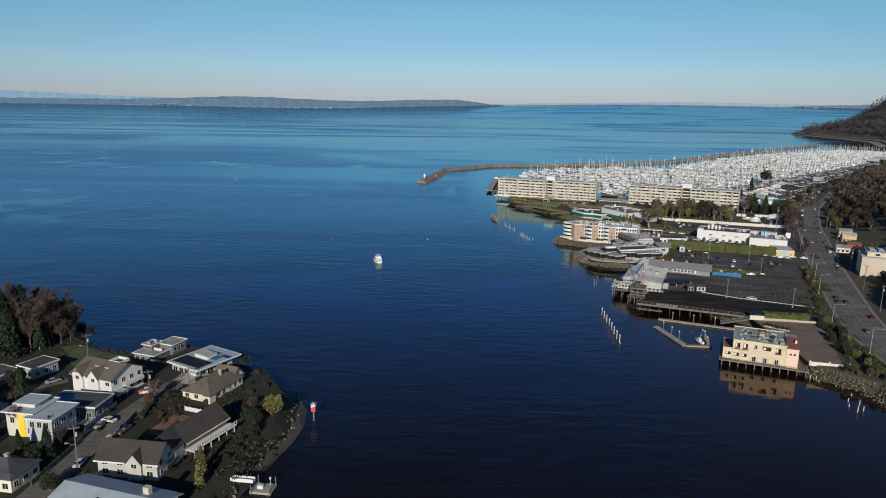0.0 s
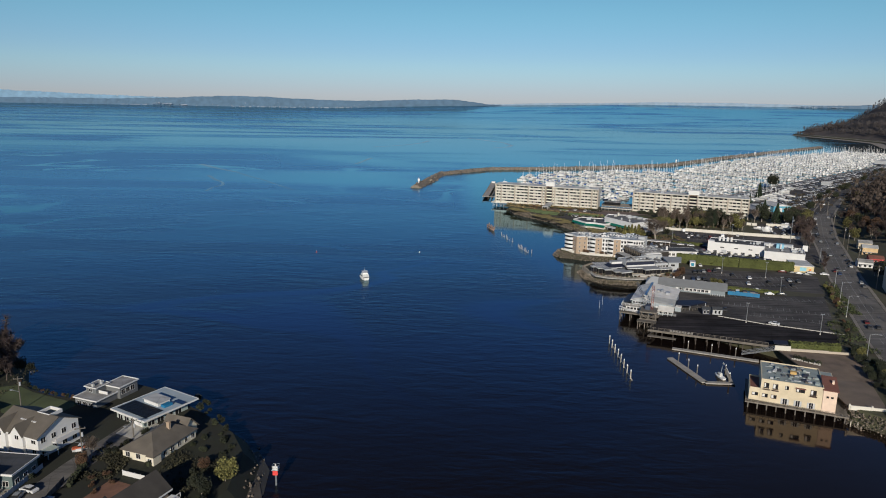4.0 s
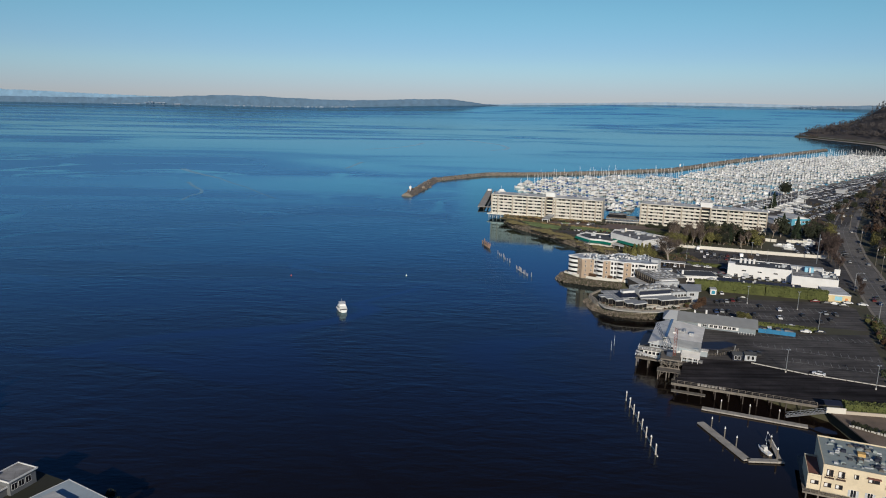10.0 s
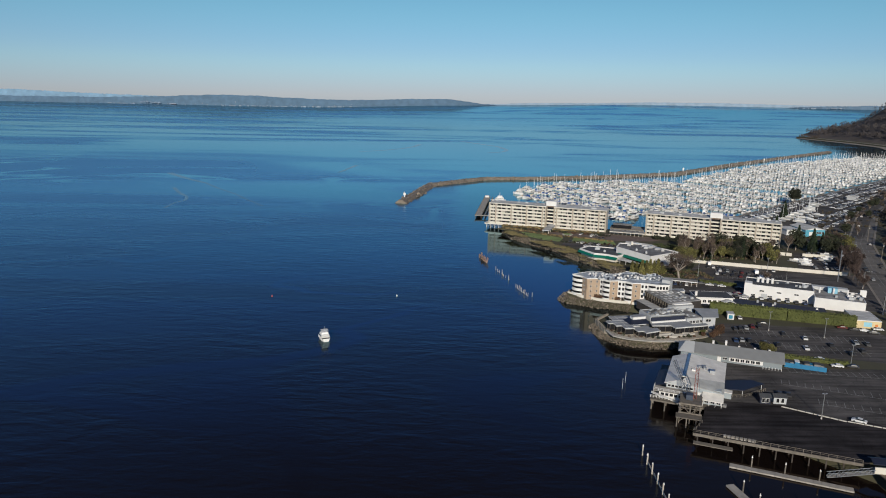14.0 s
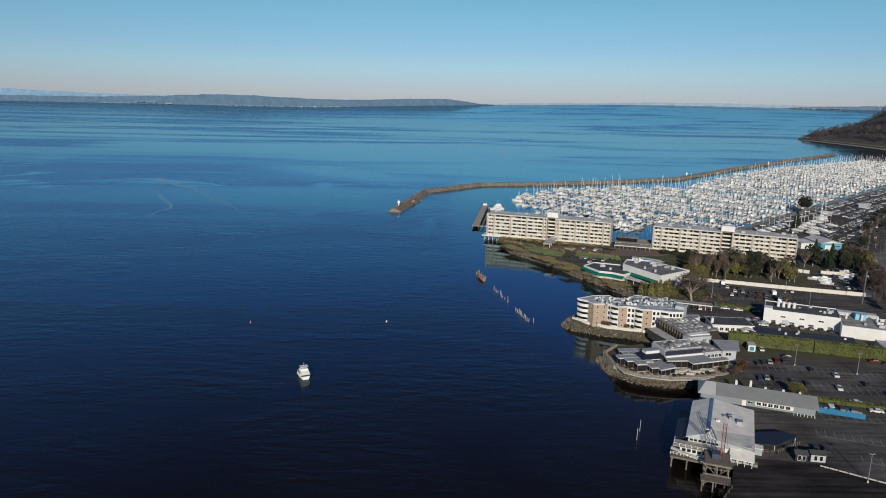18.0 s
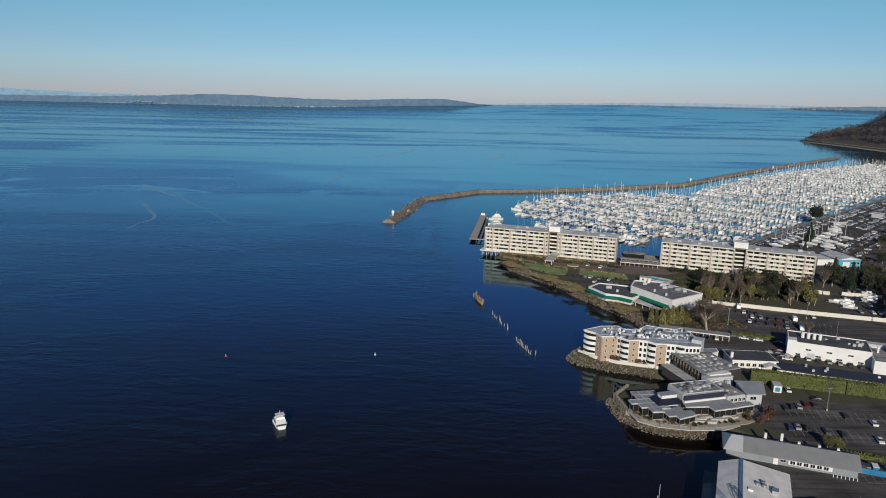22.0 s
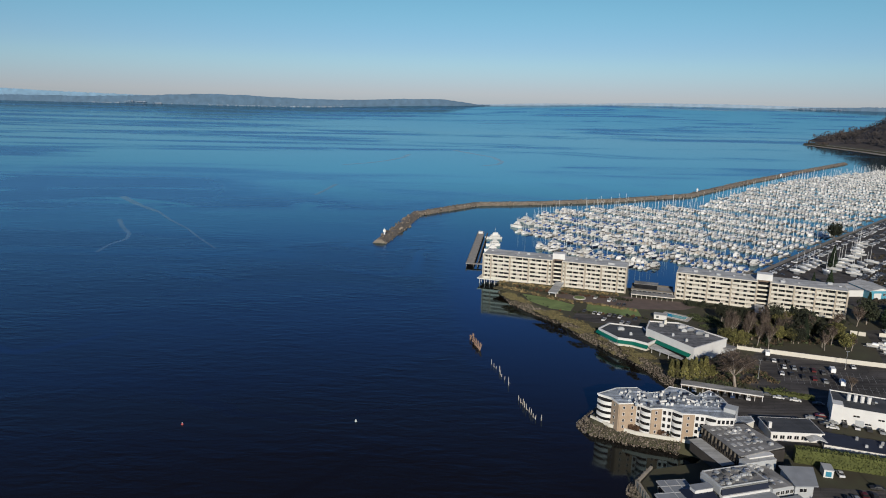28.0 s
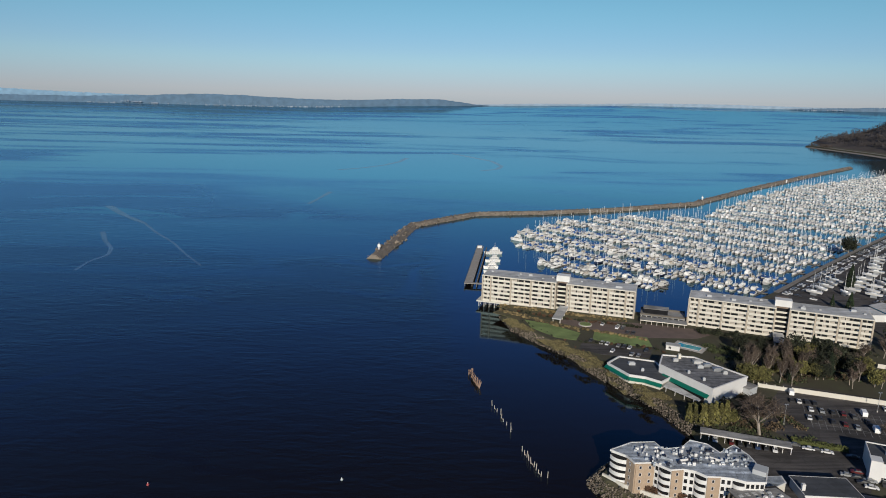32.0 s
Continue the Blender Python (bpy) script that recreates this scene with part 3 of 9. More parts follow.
def apartment_wing(t, x0, widths, floors, z0, fh, depth, rr, tall=True):
    """Bays of stacked balconies between stucco fins, with glazing set back behind them."""
    x = x0
    total = sum(widths)
    part("wall", box(x0, x0 + total, 1.9, depth, z0, z0 + floors * fh), CREAM, t)
    roof = boxes([(x0 - 0.3, x0 + total + 0.3, -0.25, depth + 0.2, z0 + floors * fh, z0 + floors * fh + 0.55)])
    part("roof_slab", roof, CREAM, t)
    part("roof_surface", box(x0 + 0.3, x0 + total - 0.3, 0.4, depth - 0.3, z0 + floors * fh + 0.55, z0 + floors * fh + 0.6), PALEROOF, t)
    for i, w in enumerate(widths):
        part("fin", box(x - 0.42, x + 0.42, -0.15, 2.0, z0 - 1, z0 + floors * fh - 0.01), BEIGE, t)
        for f in range(floors):
            z = z0 + f * fh
            part("balcony", boxes([(x + 0.55, x + w - 0.55, 0, 1.9, z - 0.2, z), (x + 0.55, x + w - 0.55, 0, 0.12, z, z + 1.25)]), CREAM, t)
            n = 1 if w < 4 else 2 if w < 8 else 3
            for k in range(n):
                a, b = x + 0.7 + (w - 1.4) * k / n, x + 0.7 + (w - 1.4) * (k + 1) / n
                c = a + (b - a) * rr.uniform(0.0, 0.08)
                win = part("window", box(c, min(b - 0.15, c + (b - a) * rr.uniform(0.82, 0.97)), 1.84, 1.9, z + 0.1, z + fh - 0.5), GLASS, t)
                if rr.random() < 0.6:
                    part("blind", box(c + 0.1, c + (b - a) * rr.uniform(0.2, 0.75), 1.80, 1.835, z + 0.1, z + fh - 0.55), BLIND, win)
        x += w
    part("fin", box(x - 0.42, x + 0.42, -0.15, 2.0, z0 - 1, z0 + floors * fh - 0.01), BEIGE, t)
    for k in range(int(total / 7)):
        px, py, s = x0 + rr.uniform(2, total - 2), rr.uniform(4, depth - 3), rr.uniform(0.5, 1.3)
        part("roof_vent", box(px - s, px + s, py - s * 0.7, py + s * 0.7, z0 + floors * fh + 0.6, z0 + floors * fh + 0.6 + s), GREYWALL, t)


def apartment_block(x, y, rz, left, right, core, z0, seed, label, over_water):
    rr = random.Random(seed)
    t = thing("apartment_building", label, "apartment building", x, y, 0, rz)
    fh, floors, depth = 2.76, 6, 17
    la = sum(left)
    apartment_wing(t, 0, left, floors, z0, fh, depth, rr)
    apartment_wing(t, la + core, right, floors, z0, fh, depth, rr)
    top = z0 + floors * fh
    # the recess's shadow is darkened into the core's own brown
    part("stair_core", box(la + 0.6, la + core - 0.6, 4.2, depth, z0 - 1, top + 3.4), mat("shaded_brown_core", (0.17, 0.13, 0.095), 0.9, var=0.2) if over_water else bpy.data.materials["shaded_brown_core"], t)
    part("lift_penthouse", box(la - 0.5, la + core + 0.8, 4.0, 10, top + 0.6, top + 4.4), WHITE, t)
    for f in range(floors):
        part("gallery", boxes([(la + 0.6, la + core - 0.6, 2.6, 4.2, z0 + f * fh - 0.2, z0 + f * fh), (la + 0.6, la + core - 0.6, 2.6, 2.7, z0 + f * fh, z0 + f * fh + 0.9)]), CREAM, t)
        part("gallery_window", box(la + 0.9, la + core - 0.9, 4.1, 4.18, z0 + f * fh + 0.1, z0 + (f + 1) * fh - 0.4), GLASS, t)
    if over_water:
        part("deck", boxes([(-3.5, 34, -1.2, depth, z0 - 0.9, z0 - 0.2)]), CREAM, t)
        for i in range(10):
            for j in range(4):
                part("pile", rods([((i * 3.5 - 2, 0 + j * 4.6, -2), (i * 3.5 - 2, 0 + j * 4.6, z0 - 0.9), 0.28, 0.28)]), CONCRETE, t)
    part("plinth", box(30 if over_water else 0, la + core + sum(right), 2.0, depth, 3.0, z0), CREAM, t)
    px, reach = (la + core - 3.5, 27) if over_water else (la, 17)
    part("porch_roof", box(px, px + 5.2, -reach, 0, z0 + 2.2, z0 + 2.6), PALEROOF, t)
    part("porch_fascia", parapet(px - 0.1, px + 5.3, -reach - 0.1, 0, z0 + 2.05, 0.65, 0.14), GREYWALL, t)
    for k in range(4):
        for dx in (0.3, 4.5):
            part("porch_column", box(px + dx, px + dx + 0.4, -reach + 0.4 + k * (reach - 4) / 3, -reach + 0.8 + k * (reach - 4) / 3, 3.9, z0 + 2.2), CREAM, t)
    return t


apartment_block(55, 689, -20.3, (5.5, 13.3, 13, 13.2, 2.7), (2, 13, 10.5, 10.5, 5.5), 7, 4.3, 11, "long cream apartment block with stacked balconies, partly on piles", True)
apartment_block(174.5, 645.5, -23.8, (5.5, 13, 13.7, 14.3), (13, 11.4, 10.6, 6), 7.5, 4.4, 12, "long cream apartment block with stacked balconies behind trees", False)


# ---- marina ----
def sailboat_hull(length, beam, free, bm=None, m=None):
    """A pointed hull with sheer, and its deck."""
    bm = bm or bmesh.new()
    sec = ((-0.5, 0.62, 0.95), (-0.25, 0.95, 0.9), (0.05, 1.0, 0.92), (0.3, 0.72, 1.0), (0.5, 0.04, 1.15))
    lo, hi = [], []
    M = m or Matrix()
    for u, w, h in sec:
        lo.append([bm.verts.new(M @ Vector((s * w * beam * 0.36, u * length * 0.94, -0.1))) for s in (-1, 1)])
        hi.append([bm.verts.new(M @ Vector((s * w * beam * 0.5, u * length, free * h))) for s in (-1, 1)])
    for i in range(len(sec) - 1):
        bm.faces.new((lo[i][0], lo[i + 1][0], hi[i + 1][0], hi[i][0]))
        bm.faces.new((lo[i + 1][1], lo[i][1], hi[i][1], hi[i + 1][1]))
        bm.faces.new((hi[i][0], hi[i + 1][0], hi[i + 1][1], hi[i][1]))
    bm.faces.new((lo[0][0], hi[0][0], hi[0][1], lo[0][1]))
    return bm


def wedge(bm, x, y0, y1, z0, z1, slope, m=None):
    """A cabin with a raked front."""
    M = m or Matrix()
    vs = [bm.verts.new(M @ Vector(p)) for p in ((-x, y0, z0), (x, y0, z0), (x, y1, z0), (-x, y1, z0), (-x * 0.86, y0 + 0.15, z1), (x * 0.86, y0 + 0.15, z1), (x * 0.8, y1 - slope, z1), (-x * 0.8, y1 - slope, z1))]
    for f in ((4, 5, 6, 7), (0, 1, 5, 4), (1, 2, 6, 5), (2, 3, 7, 6), (3, 0, 4, 7)):
        bm.faces.new([vs[i] for i in f])
    return bm


MAST = mat("mast_aluminium", (0.74, 0.74, 0.72), 0.5, metal=0.0, var=0.05)
SAILBLUE = mat("blue_canvas_cover", (0.03, 0.08, 0.25), 0.85, var=0.2, rnd=0.5)
TAN = mat("tan_canvas_cover", (0.45, 0.40, 0.33), 0.85, var=0.2, rnd=0.4)


GREYCANVAS = mat("grey_canvas_cover", (0.24, 0.25, 0.27), 0.85, var=0.2, rnd=0.4)
PALECANVAS = mat("white_canvas_cover", (0.62, 0.62, 0.60), 0.8, var=0.12, rnd=0.3)
DARKHULL = mat("navy_gelcoat", (0.02, 0.03, 0.07), 0.35, var=0.2)
BOATS = ((10, "sail", SAILBLUE, HULL), (11.5, "sail", TAN, HULL), (9, "sail", SAILBLUE, HULL), (10.5, "motor", PALECANVAS, HULL), (13, "motor", SAILBLUE, HULL), (12.5, "sail", SAILBLUE, HULL),
         (8.5, "cruiser", SAILBLUE, HULL), (9.5, "cruiser", PALECANVAS, HULL), (12, "sail", PALECANVAS, DARKHULL), (15, "motor", TAN, HULL), (10, "sail", GREYCANVAS, HULL), (8.5, "cruiser", GREYCANVAS, HULL))


def boat_templates():
    out = []
    for L, kind, canvas, paint in BOATS:
        sail = kind == "sail"
        t = thing("sailboat" if sail else "motor_yacht", "white sailing yacht with furled sails moored at the dock" if sail else "white motor yacht moored at the dock", "boat", 0, 0, -50)
        beam = L * (0.31 if sail else 0.36)
        free = 1.05 if sail else 1.5 if kind == "motor" else 1.2
        part("hull", sailboat_hull(L, beam, free), paint, t)
        if sail:
            part("cabin", wedge(bmesh.new(), beam * 0.3, -L * 0.12, L * 0.24, free * 0.85, free + 0.5, L * 0.06), HULL, t)
            part("mast", rods([((0, L * 0.1, free), (0, L * 0.1, L * 1.3), 0.11, 0.08), ((-0.9, L * 0.1, L * 0.78), (0.9, L * 0.1, L * 0.78), 0.05, 0.05)], 4), MAST, t)
            part("boom", rods([((0, L * 0.1, free + 1.2), (0, -L * 0.34, free + 1.2), 0.34, 0.26)], 5), canvas, t)
            part("sprayhood", wedge(bmesh.new(), beam * 0.34, -L * 0.3, -L * 0.1, free * 0.9, free + 1.25, L * 0.05), canvas, t)
        elif kind == "motor":
            part("cabin", wedge(bmesh.new(), beam * 0.42, -L * 0.36, L * 0.26, free * 0.9, free + 1.5, L * 0.14), HULL, t)
            part("window_band", wedge(bmesh.new(), beam * 0.425, -L * 0.3, L * 0.24, free + 0.6, free + 1.1, L * 0.07), GLASS, t)
            part("flybridge", wedge(bmesh.new(), beam * 0.32, -L * 0.25, L * 0.06, free + 1.5, free + 2.5, L * 0.06), HULL, t)
            part("bimini", box(-beam * 0.34, beam * 0.34, -L * 0.38, -L * 0.1, free + 3.2, free + 3.35), canvas, t)
        else:
            part("cabin", wedge(bmesh.new(), beam * 0.38, -L * 0.1, L * 0.3, free * 0.9, free + 0.9, L * 0.2), HULL, t)
            part("window_band", wedge(bmesh.new(), beam * 0.385, -L * 0.08, L * 0.2, free + 0.3, free + 0.7, L * 0.1), GLASS, t)
            part("cockpit_cover", wedge(bmesh.new(), beam * 0.4, -L * 0.42, -L * 0.08, free * 0.9, free + 1.3, L * 0.03), canvas, t)
        out.append(t)
    return out


QUAY = (263, 725)
U, W = Vector((0.7071, 0.7071)), Vector((-0.7071, 0.7071))


def berth(u, w):
    p = Vector(QUAY) + U * u + W * w
    return p.x, p.y


def pier_reach(u):
    """How far each pier reaches out from the quay."""
    return float(np.interp(u, (0, 60, 114, 200, 240, 290, 493, 708, 1050), (222, 250, 272, 245, 215, 178, 196, 205, 150)))


def marina():
    models = boat_templates()
    spots = []
    dock_mat = mat("wet_grey_dock_planks", (0.17, 0.16, 0.145), 0.9, var=0.3, scale=0.5, fine=6)
    for k in range(-1, 25):
        u = 4 + k * 42.5 + (14 if k > 6 else 0)
        first = 58 if k < 0 else 2
        reach = 168 if k < 0 else pier_reach(u)
        pier = thing("floating_pier", "grey planked floating pier with finger docks", "floating dock", *berth(u, 0), 0, 45, "piers of the marina")
        part("walkway", box(-1.3, 1.3, first, reach, 0.15, 0.6), dock_mat, pier)
        fing = []
        w = first + 5.0
        pitch = 8.6 if k % 3 else 9.4
        while w < reach - 2:
            for s in (-1, 1):
                fing.append((1.3 * s if s > 0 else -12.3, 12.3 if s > 0 else -1.3, w - 0.4, w + 0.4, 0.15, 0.55))
                for o in (-pitch * 0.25 - 0.1, pitch * 0.25 + 0.1):
                    if R.random() < 0.92:
                        spots.append((u, s, w + pitch / 2 + o))
            w += pitch
        o = part("finger_dock", boxes(fing), dock_mat, pier)
        o["kind"] = "stuff"
        for i in range(int(reach // 40)):
            part("pile", rods([((1.6, 20 + i * 40, -2), (1.6, 20 + i * 40, 3.2), 0.2, 0.2)], 5), TIMBER, pier)
    # nearest boats one by one, the far ones joined
    spots = [(u, s, w, R.choices(range(12), (5, 4, 5, 4, 2, 2, 3, 3, 1, 1, 4, 2))[0], R.uniform(0.84, 1.2)) for u, s, w in spots]
    near = sorted(range(len(spots)), key=lambda i: spots[i][0] - 0.15 * spots[i][2])[:290]
    for i in near:
        u, s, w, k, sc = spots[i]
        L = BOATS[k][0] * sc
        x, y = berth(u + s * (1.9 + L * 0.5), w + R.uniform(-0.3, 0.3))
        c = copy_thing(models[k], pose(x, y, 0, 0, R.uniform(-1, 1), 45 - 90 * s + R.choice((0, 0, 180)) + R.uniform(-2, 2)))
        c["group"] = "boats in the marina"
        c.scale = (sc * R.uniform(0.95, 1.08), sc, sc * R.uniform(0.9, 1.1))
    for m in models:
        for o in (*m.children_recursive, m):
            bpy.data.objects.remove(o)
    pick = set(near)
    for mname, label, lo, hi in (("moored_boats", "crowd of white moored yachts far down the marina", 0, 520), ("moored_boats", "dense field of white yachts at the marina's far end", 520, 2000)):
        hull, masts = bmesh.new(), bmesh.new()
        glass = bmesh.new()
        for i, (u, s, w, k, sc) in enumerate(spots):
            if i in pick or not lo <= u < hi:
                continue
            L = BOATS[k][0] * sc
            x, y = berth(u + s * (1.9 + L * 0.5), w)
            m = pose(x, y, 0, 0, 0, 45 - 90 * s + R.choice((0, 180)))
            sailboat_hull(L, L * 0.3, 1.2, hull, m)
            if BOATS[k][1] != "sail":
                wedge(hull, L * 0.13, -L * 0.34, L * 0.25, 1.1, 2.9, L * 0.12, m)
                quad_box(glass, -L * 0.135, L * 0.135, -L * 0.28, L * 0.14, 1.8, 2.3, m)
            else:
                wedge(hull, L * 0.1, -L * 0.12, L * 0.24, 1.0, 1.6, L * 0.05, m)
                quad_box(masts, -0.10, 0.10, L * 0.1 - 0.10, L * 0.1 + 0.10, 1, L * 1.25, m)
                quad_box(glass, -0.25, 0.25, -L * 0.3, L * 0.1, 2.0, 2.4, m)
        t = thing(mname, label, "boats", kind="stuff")
        FARCOVER = island(mat("far_canvas_covers", (0.10, 0.14, 0.24), 0.85, var=0.3), 0.8)
        far_hull = island(mat("far_white_hulls", (0.66, 0.645, 0.615), 0.4, var=0.08), 0.45)
        for nm, bm, mm in (("hulls", hull, far_hull), ("masts", masts, MAST), ("covers", glass, FARCOVER)):
            o = part(nm, bm, mm, t)
            o["kind"] = "stuff"


marina()

# ---- shared pieces of buildings ----
_cache = {}


def window(parent, x, y, z, w, h, face=0, frame=None, glass=None):
    """A framed window on a wall; x, y, z is the middle of its foot, face the turn of the wall (0 looks to -y)."""
    key = (round(w, 2), round(h, 2), (frame or WHITE).name)
    if key not in _cache:
        t = 0.09
        fr = boxes([(-w / 2 - t, -w / 2, -0.07, 0.02, -t, h + t), (w / 2, w / 2 + t, -0.07, 0.02, -t, h + t), (-w / 2, w / 2, -0.07, 0.02, h, h + t), (-w / 2, w / 2, -0.09, 0.02, -t, 0)]
                   + ([(-0.04, 0.04, -0.06, 0.02, 0, h)] if w > 1.1 else []))
        _cache[key] = (meshed("window", fr, frame or WHITE), meshed("pane", box(-w / 2, w / 2, -0.035, 0.02, 0, h), glass or GLASS))
    a, b = _cache[key]
    o = part("window", a, None, parent)
    o.matrix_local = pose(x, y, z, 0, 0, face)
    part("pane", b, None, o)
    return o


def gable(x0, x1, y0, y1, z0, z1, over=0.5, axis="x", th=0.22):
    """Two sloping roof slabs that meet at a ridge along the axis."""
    bm = bmesh.new()
    if axis == "x":
        ym = (y0 + y1) / 2
        sl = (z1 - z0) / (ym - y0)
        prof = ((y0 - over, z0 - over * sl), (ym, z1), (y1 + over, z0 - over * sl))
        ends = [[Vector((x, y, z)) for y, z in prof] for x in (x0 - over, x1 + over)]
    else:
        xm = (x0 + x1) / 2
        sl = (z1 - z0) / (xm - x0)
        prof = ((x0 - over, z0 - over * sl), (xm, z1), (x1 + over, z0 - over * sl))
        ends = [[Vector((x, y, z)) for x, z in prof] for y in (y0 - over, y1 + over)]
    up = Vector((0, 0, th))
    lo = [[bm.verts.new(p) for p in e] for e in ends]
    hi = [[bm.verts.new(p + up) for p in e] for e in ends]
    for i in range(2):
        bm.faces.new((hi[0][i], hi[0][i + 1], hi[1][i + 1], hi[1][i]))
        bm.faces.new((lo[0][i], lo[1][i], lo[1][i + 1], lo[0][i + 1]))
        for e in (0, 1):
            bm.faces.new((lo[e][i], lo[e][i + 1], hi[e][i + 1], hi[e][i]))
    for i in (0, 2):
        bm.faces.new((lo[0][i], hi[0][i], hi[1][i], lo[1][i]))
    bmesh.ops.recalc_face_normals(bm, faces=bm.faces[:])
    return bm


def gable_end(x0, x1, y0, y1, z0, z1, axis="x", th=0.2):
    """The two wall triangles under a gable."""
    bm = bmesh.new()
    for e in (0, 1):
        if axis == "x":
            x = (x0 + 0.01, x1 - th - 0.01)[e]
            tri = [(x, y0, z0), (x, y1, z0), (x, (y0 + y1) / 2, z1)]
            off = Vector((th, 0, 0))
        else:
            y = (y0 + 0.01, y1 - th - 0.01)[e]
            tri = [(x0, y, z0), (x1, y, z0), ((x0 + x1) / 2, y, z1)]
            off = Vector((0, th, 0))
        a = [bm.verts.new(p) for p in tri]
        b = [bm.verts.new(Vector(p) + off) for p in tri]
        bm.faces.new(a)
        bm.faces.new(b[::-1])
        for i in range(3):
            bm.faces.new((a[i], b[i], b[(i + 1) % 3], a[(i + 1) % 3]))
    bmesh.ops.recalc_face_normals(bm, faces=bm.faces[:])
    return bm


def hip(x0, x1, y0, y1, z0, z1, over=0.6):
    bm = bmesh.new()
    x0, x1, y0, y1 = x0 - over, x1 + over, y0 - over, y1 + over
    d = min(x1 - x0, y1 - y0) / 2
    if y1 - y0 > x1 - x0:
        r = (((x0 + x1) / 2, y0 + d), ((x0 + x1) / 2, y1 - d))
    else:
        r = ((x0 + d, (y0 + y1) / 2), (x1 - d, (y0 + y1) / 2))
    b = [bm.verts.new((x, y, z0)) for x, y in ((x0, y0), (x1, y0), (x1, y1), (x0, y1))]
    u = [bm.verts.new((x, y, z0 + 0.2)) for x, y in ((x0, y0), (x1, y0), (x1, y1), (x0, y1))]
    a, c = (bm.verts.new((*p, z1)) for p in r)
    bm.faces.new(b[::-1])
    for i in range(4):
        bm.faces.new((b[i], b[(i + 1) % 4], u[(i + 1) % 4], u[i]))
    if y1 - y0 > x1 - x0:
        for f in ((u[0], u[1], a), (u[1], u[2], c, a), (u[2], u[3], c), (u[3], u[0], a, c)):
            bm.faces.new(f)
    else:
        for f in ((u[0], u[1], c, a), (u[1], u[2], c), (u[2], u[3], a, c), (u[3], u[0], a)):
            bm.faces.new(f)
    return bm


def flat_block(t, x0, x1, y0, y1, z0, z1, wall, roof, rim=None, h=0.45, over=0.0):
    part("wall", box(x0, x1, y0, y1, z0, z1 - 0.02), wall, t)
    part("roof", box(x0 - over, x1 + over, y0 - over, y1 + over, z1 - 0.02, z1 + 0.12), roof, t)
    part("parapet", parapet(x0 - over - 0.05, x1 + over + 0.05, y0 - over - 0.05, y1 + over + 0.05, z1 - 0.1, h), rim or wall, t)


def roof_units(t, x0, x1, y0, y1, z, n, rr, mats=None, big=1.2, tall=1.5):
    for _ in range(n):
        w, d, h = rr.uniform(0.5, big), rr.uniform(0.4, big * 0.8), rr.uniform(0.3 * tall, tall)
        x, y = rr.uniform(x0 + w, x1 - w), rr.uniform(y0 + d, y1 - d)
        part("roof_unit", boxes([(x - w, x + w, y - d, y + d, z, z + h), (x - w * 0.7, x + w * 0.7, y - d * 0.7, y + d * 0.7, z + h, z + h + 0.12)]), rr.choice(mats or (GREYWALL, PALEROOF, STEEL, WHITE)), t)


def railing(t, pts, z, h=1.05, material=None, step=2.2, name="railing"):
    """Posts and two rails along a line of plan points."""
    m = material or TIMBER
    for (x0, y0), (x1, y1) in zip(pts, pts[1:]):
        d = math.hypot(x1 - x0, y1 - y0)
        n = max(1, int(d / step))
        part("rail", rods([((x0, y0, z + h), (x1, y1, z + h), 0.06, 0.06)], 4), m, t)
        part("rail", rods([((x0, y0, z + h * 0.5), (x1, y1, z + h * 0.5), 0.045, 0.045)], 4), m, t)
        for i in range(n + 1):
            x, y = x0 + (x1 - x0) * i / n, y0 + (y1 - y0) * i / n
            part("post", box(x - 0.07, x + 0.07, y - 0.07, y + 0.07, z, z + h), m, t)


def piles(t, pts, z0, z1, r=0.22, material=None):
    me = meshed("pile", rods([((0, 0, z0), (0, 0, z1), r * 1.1, r)], 7), material or TIMBER)
    for x, y in pts:
        o = part("pile", me, None, t)
        o.location = (x, y, 0)


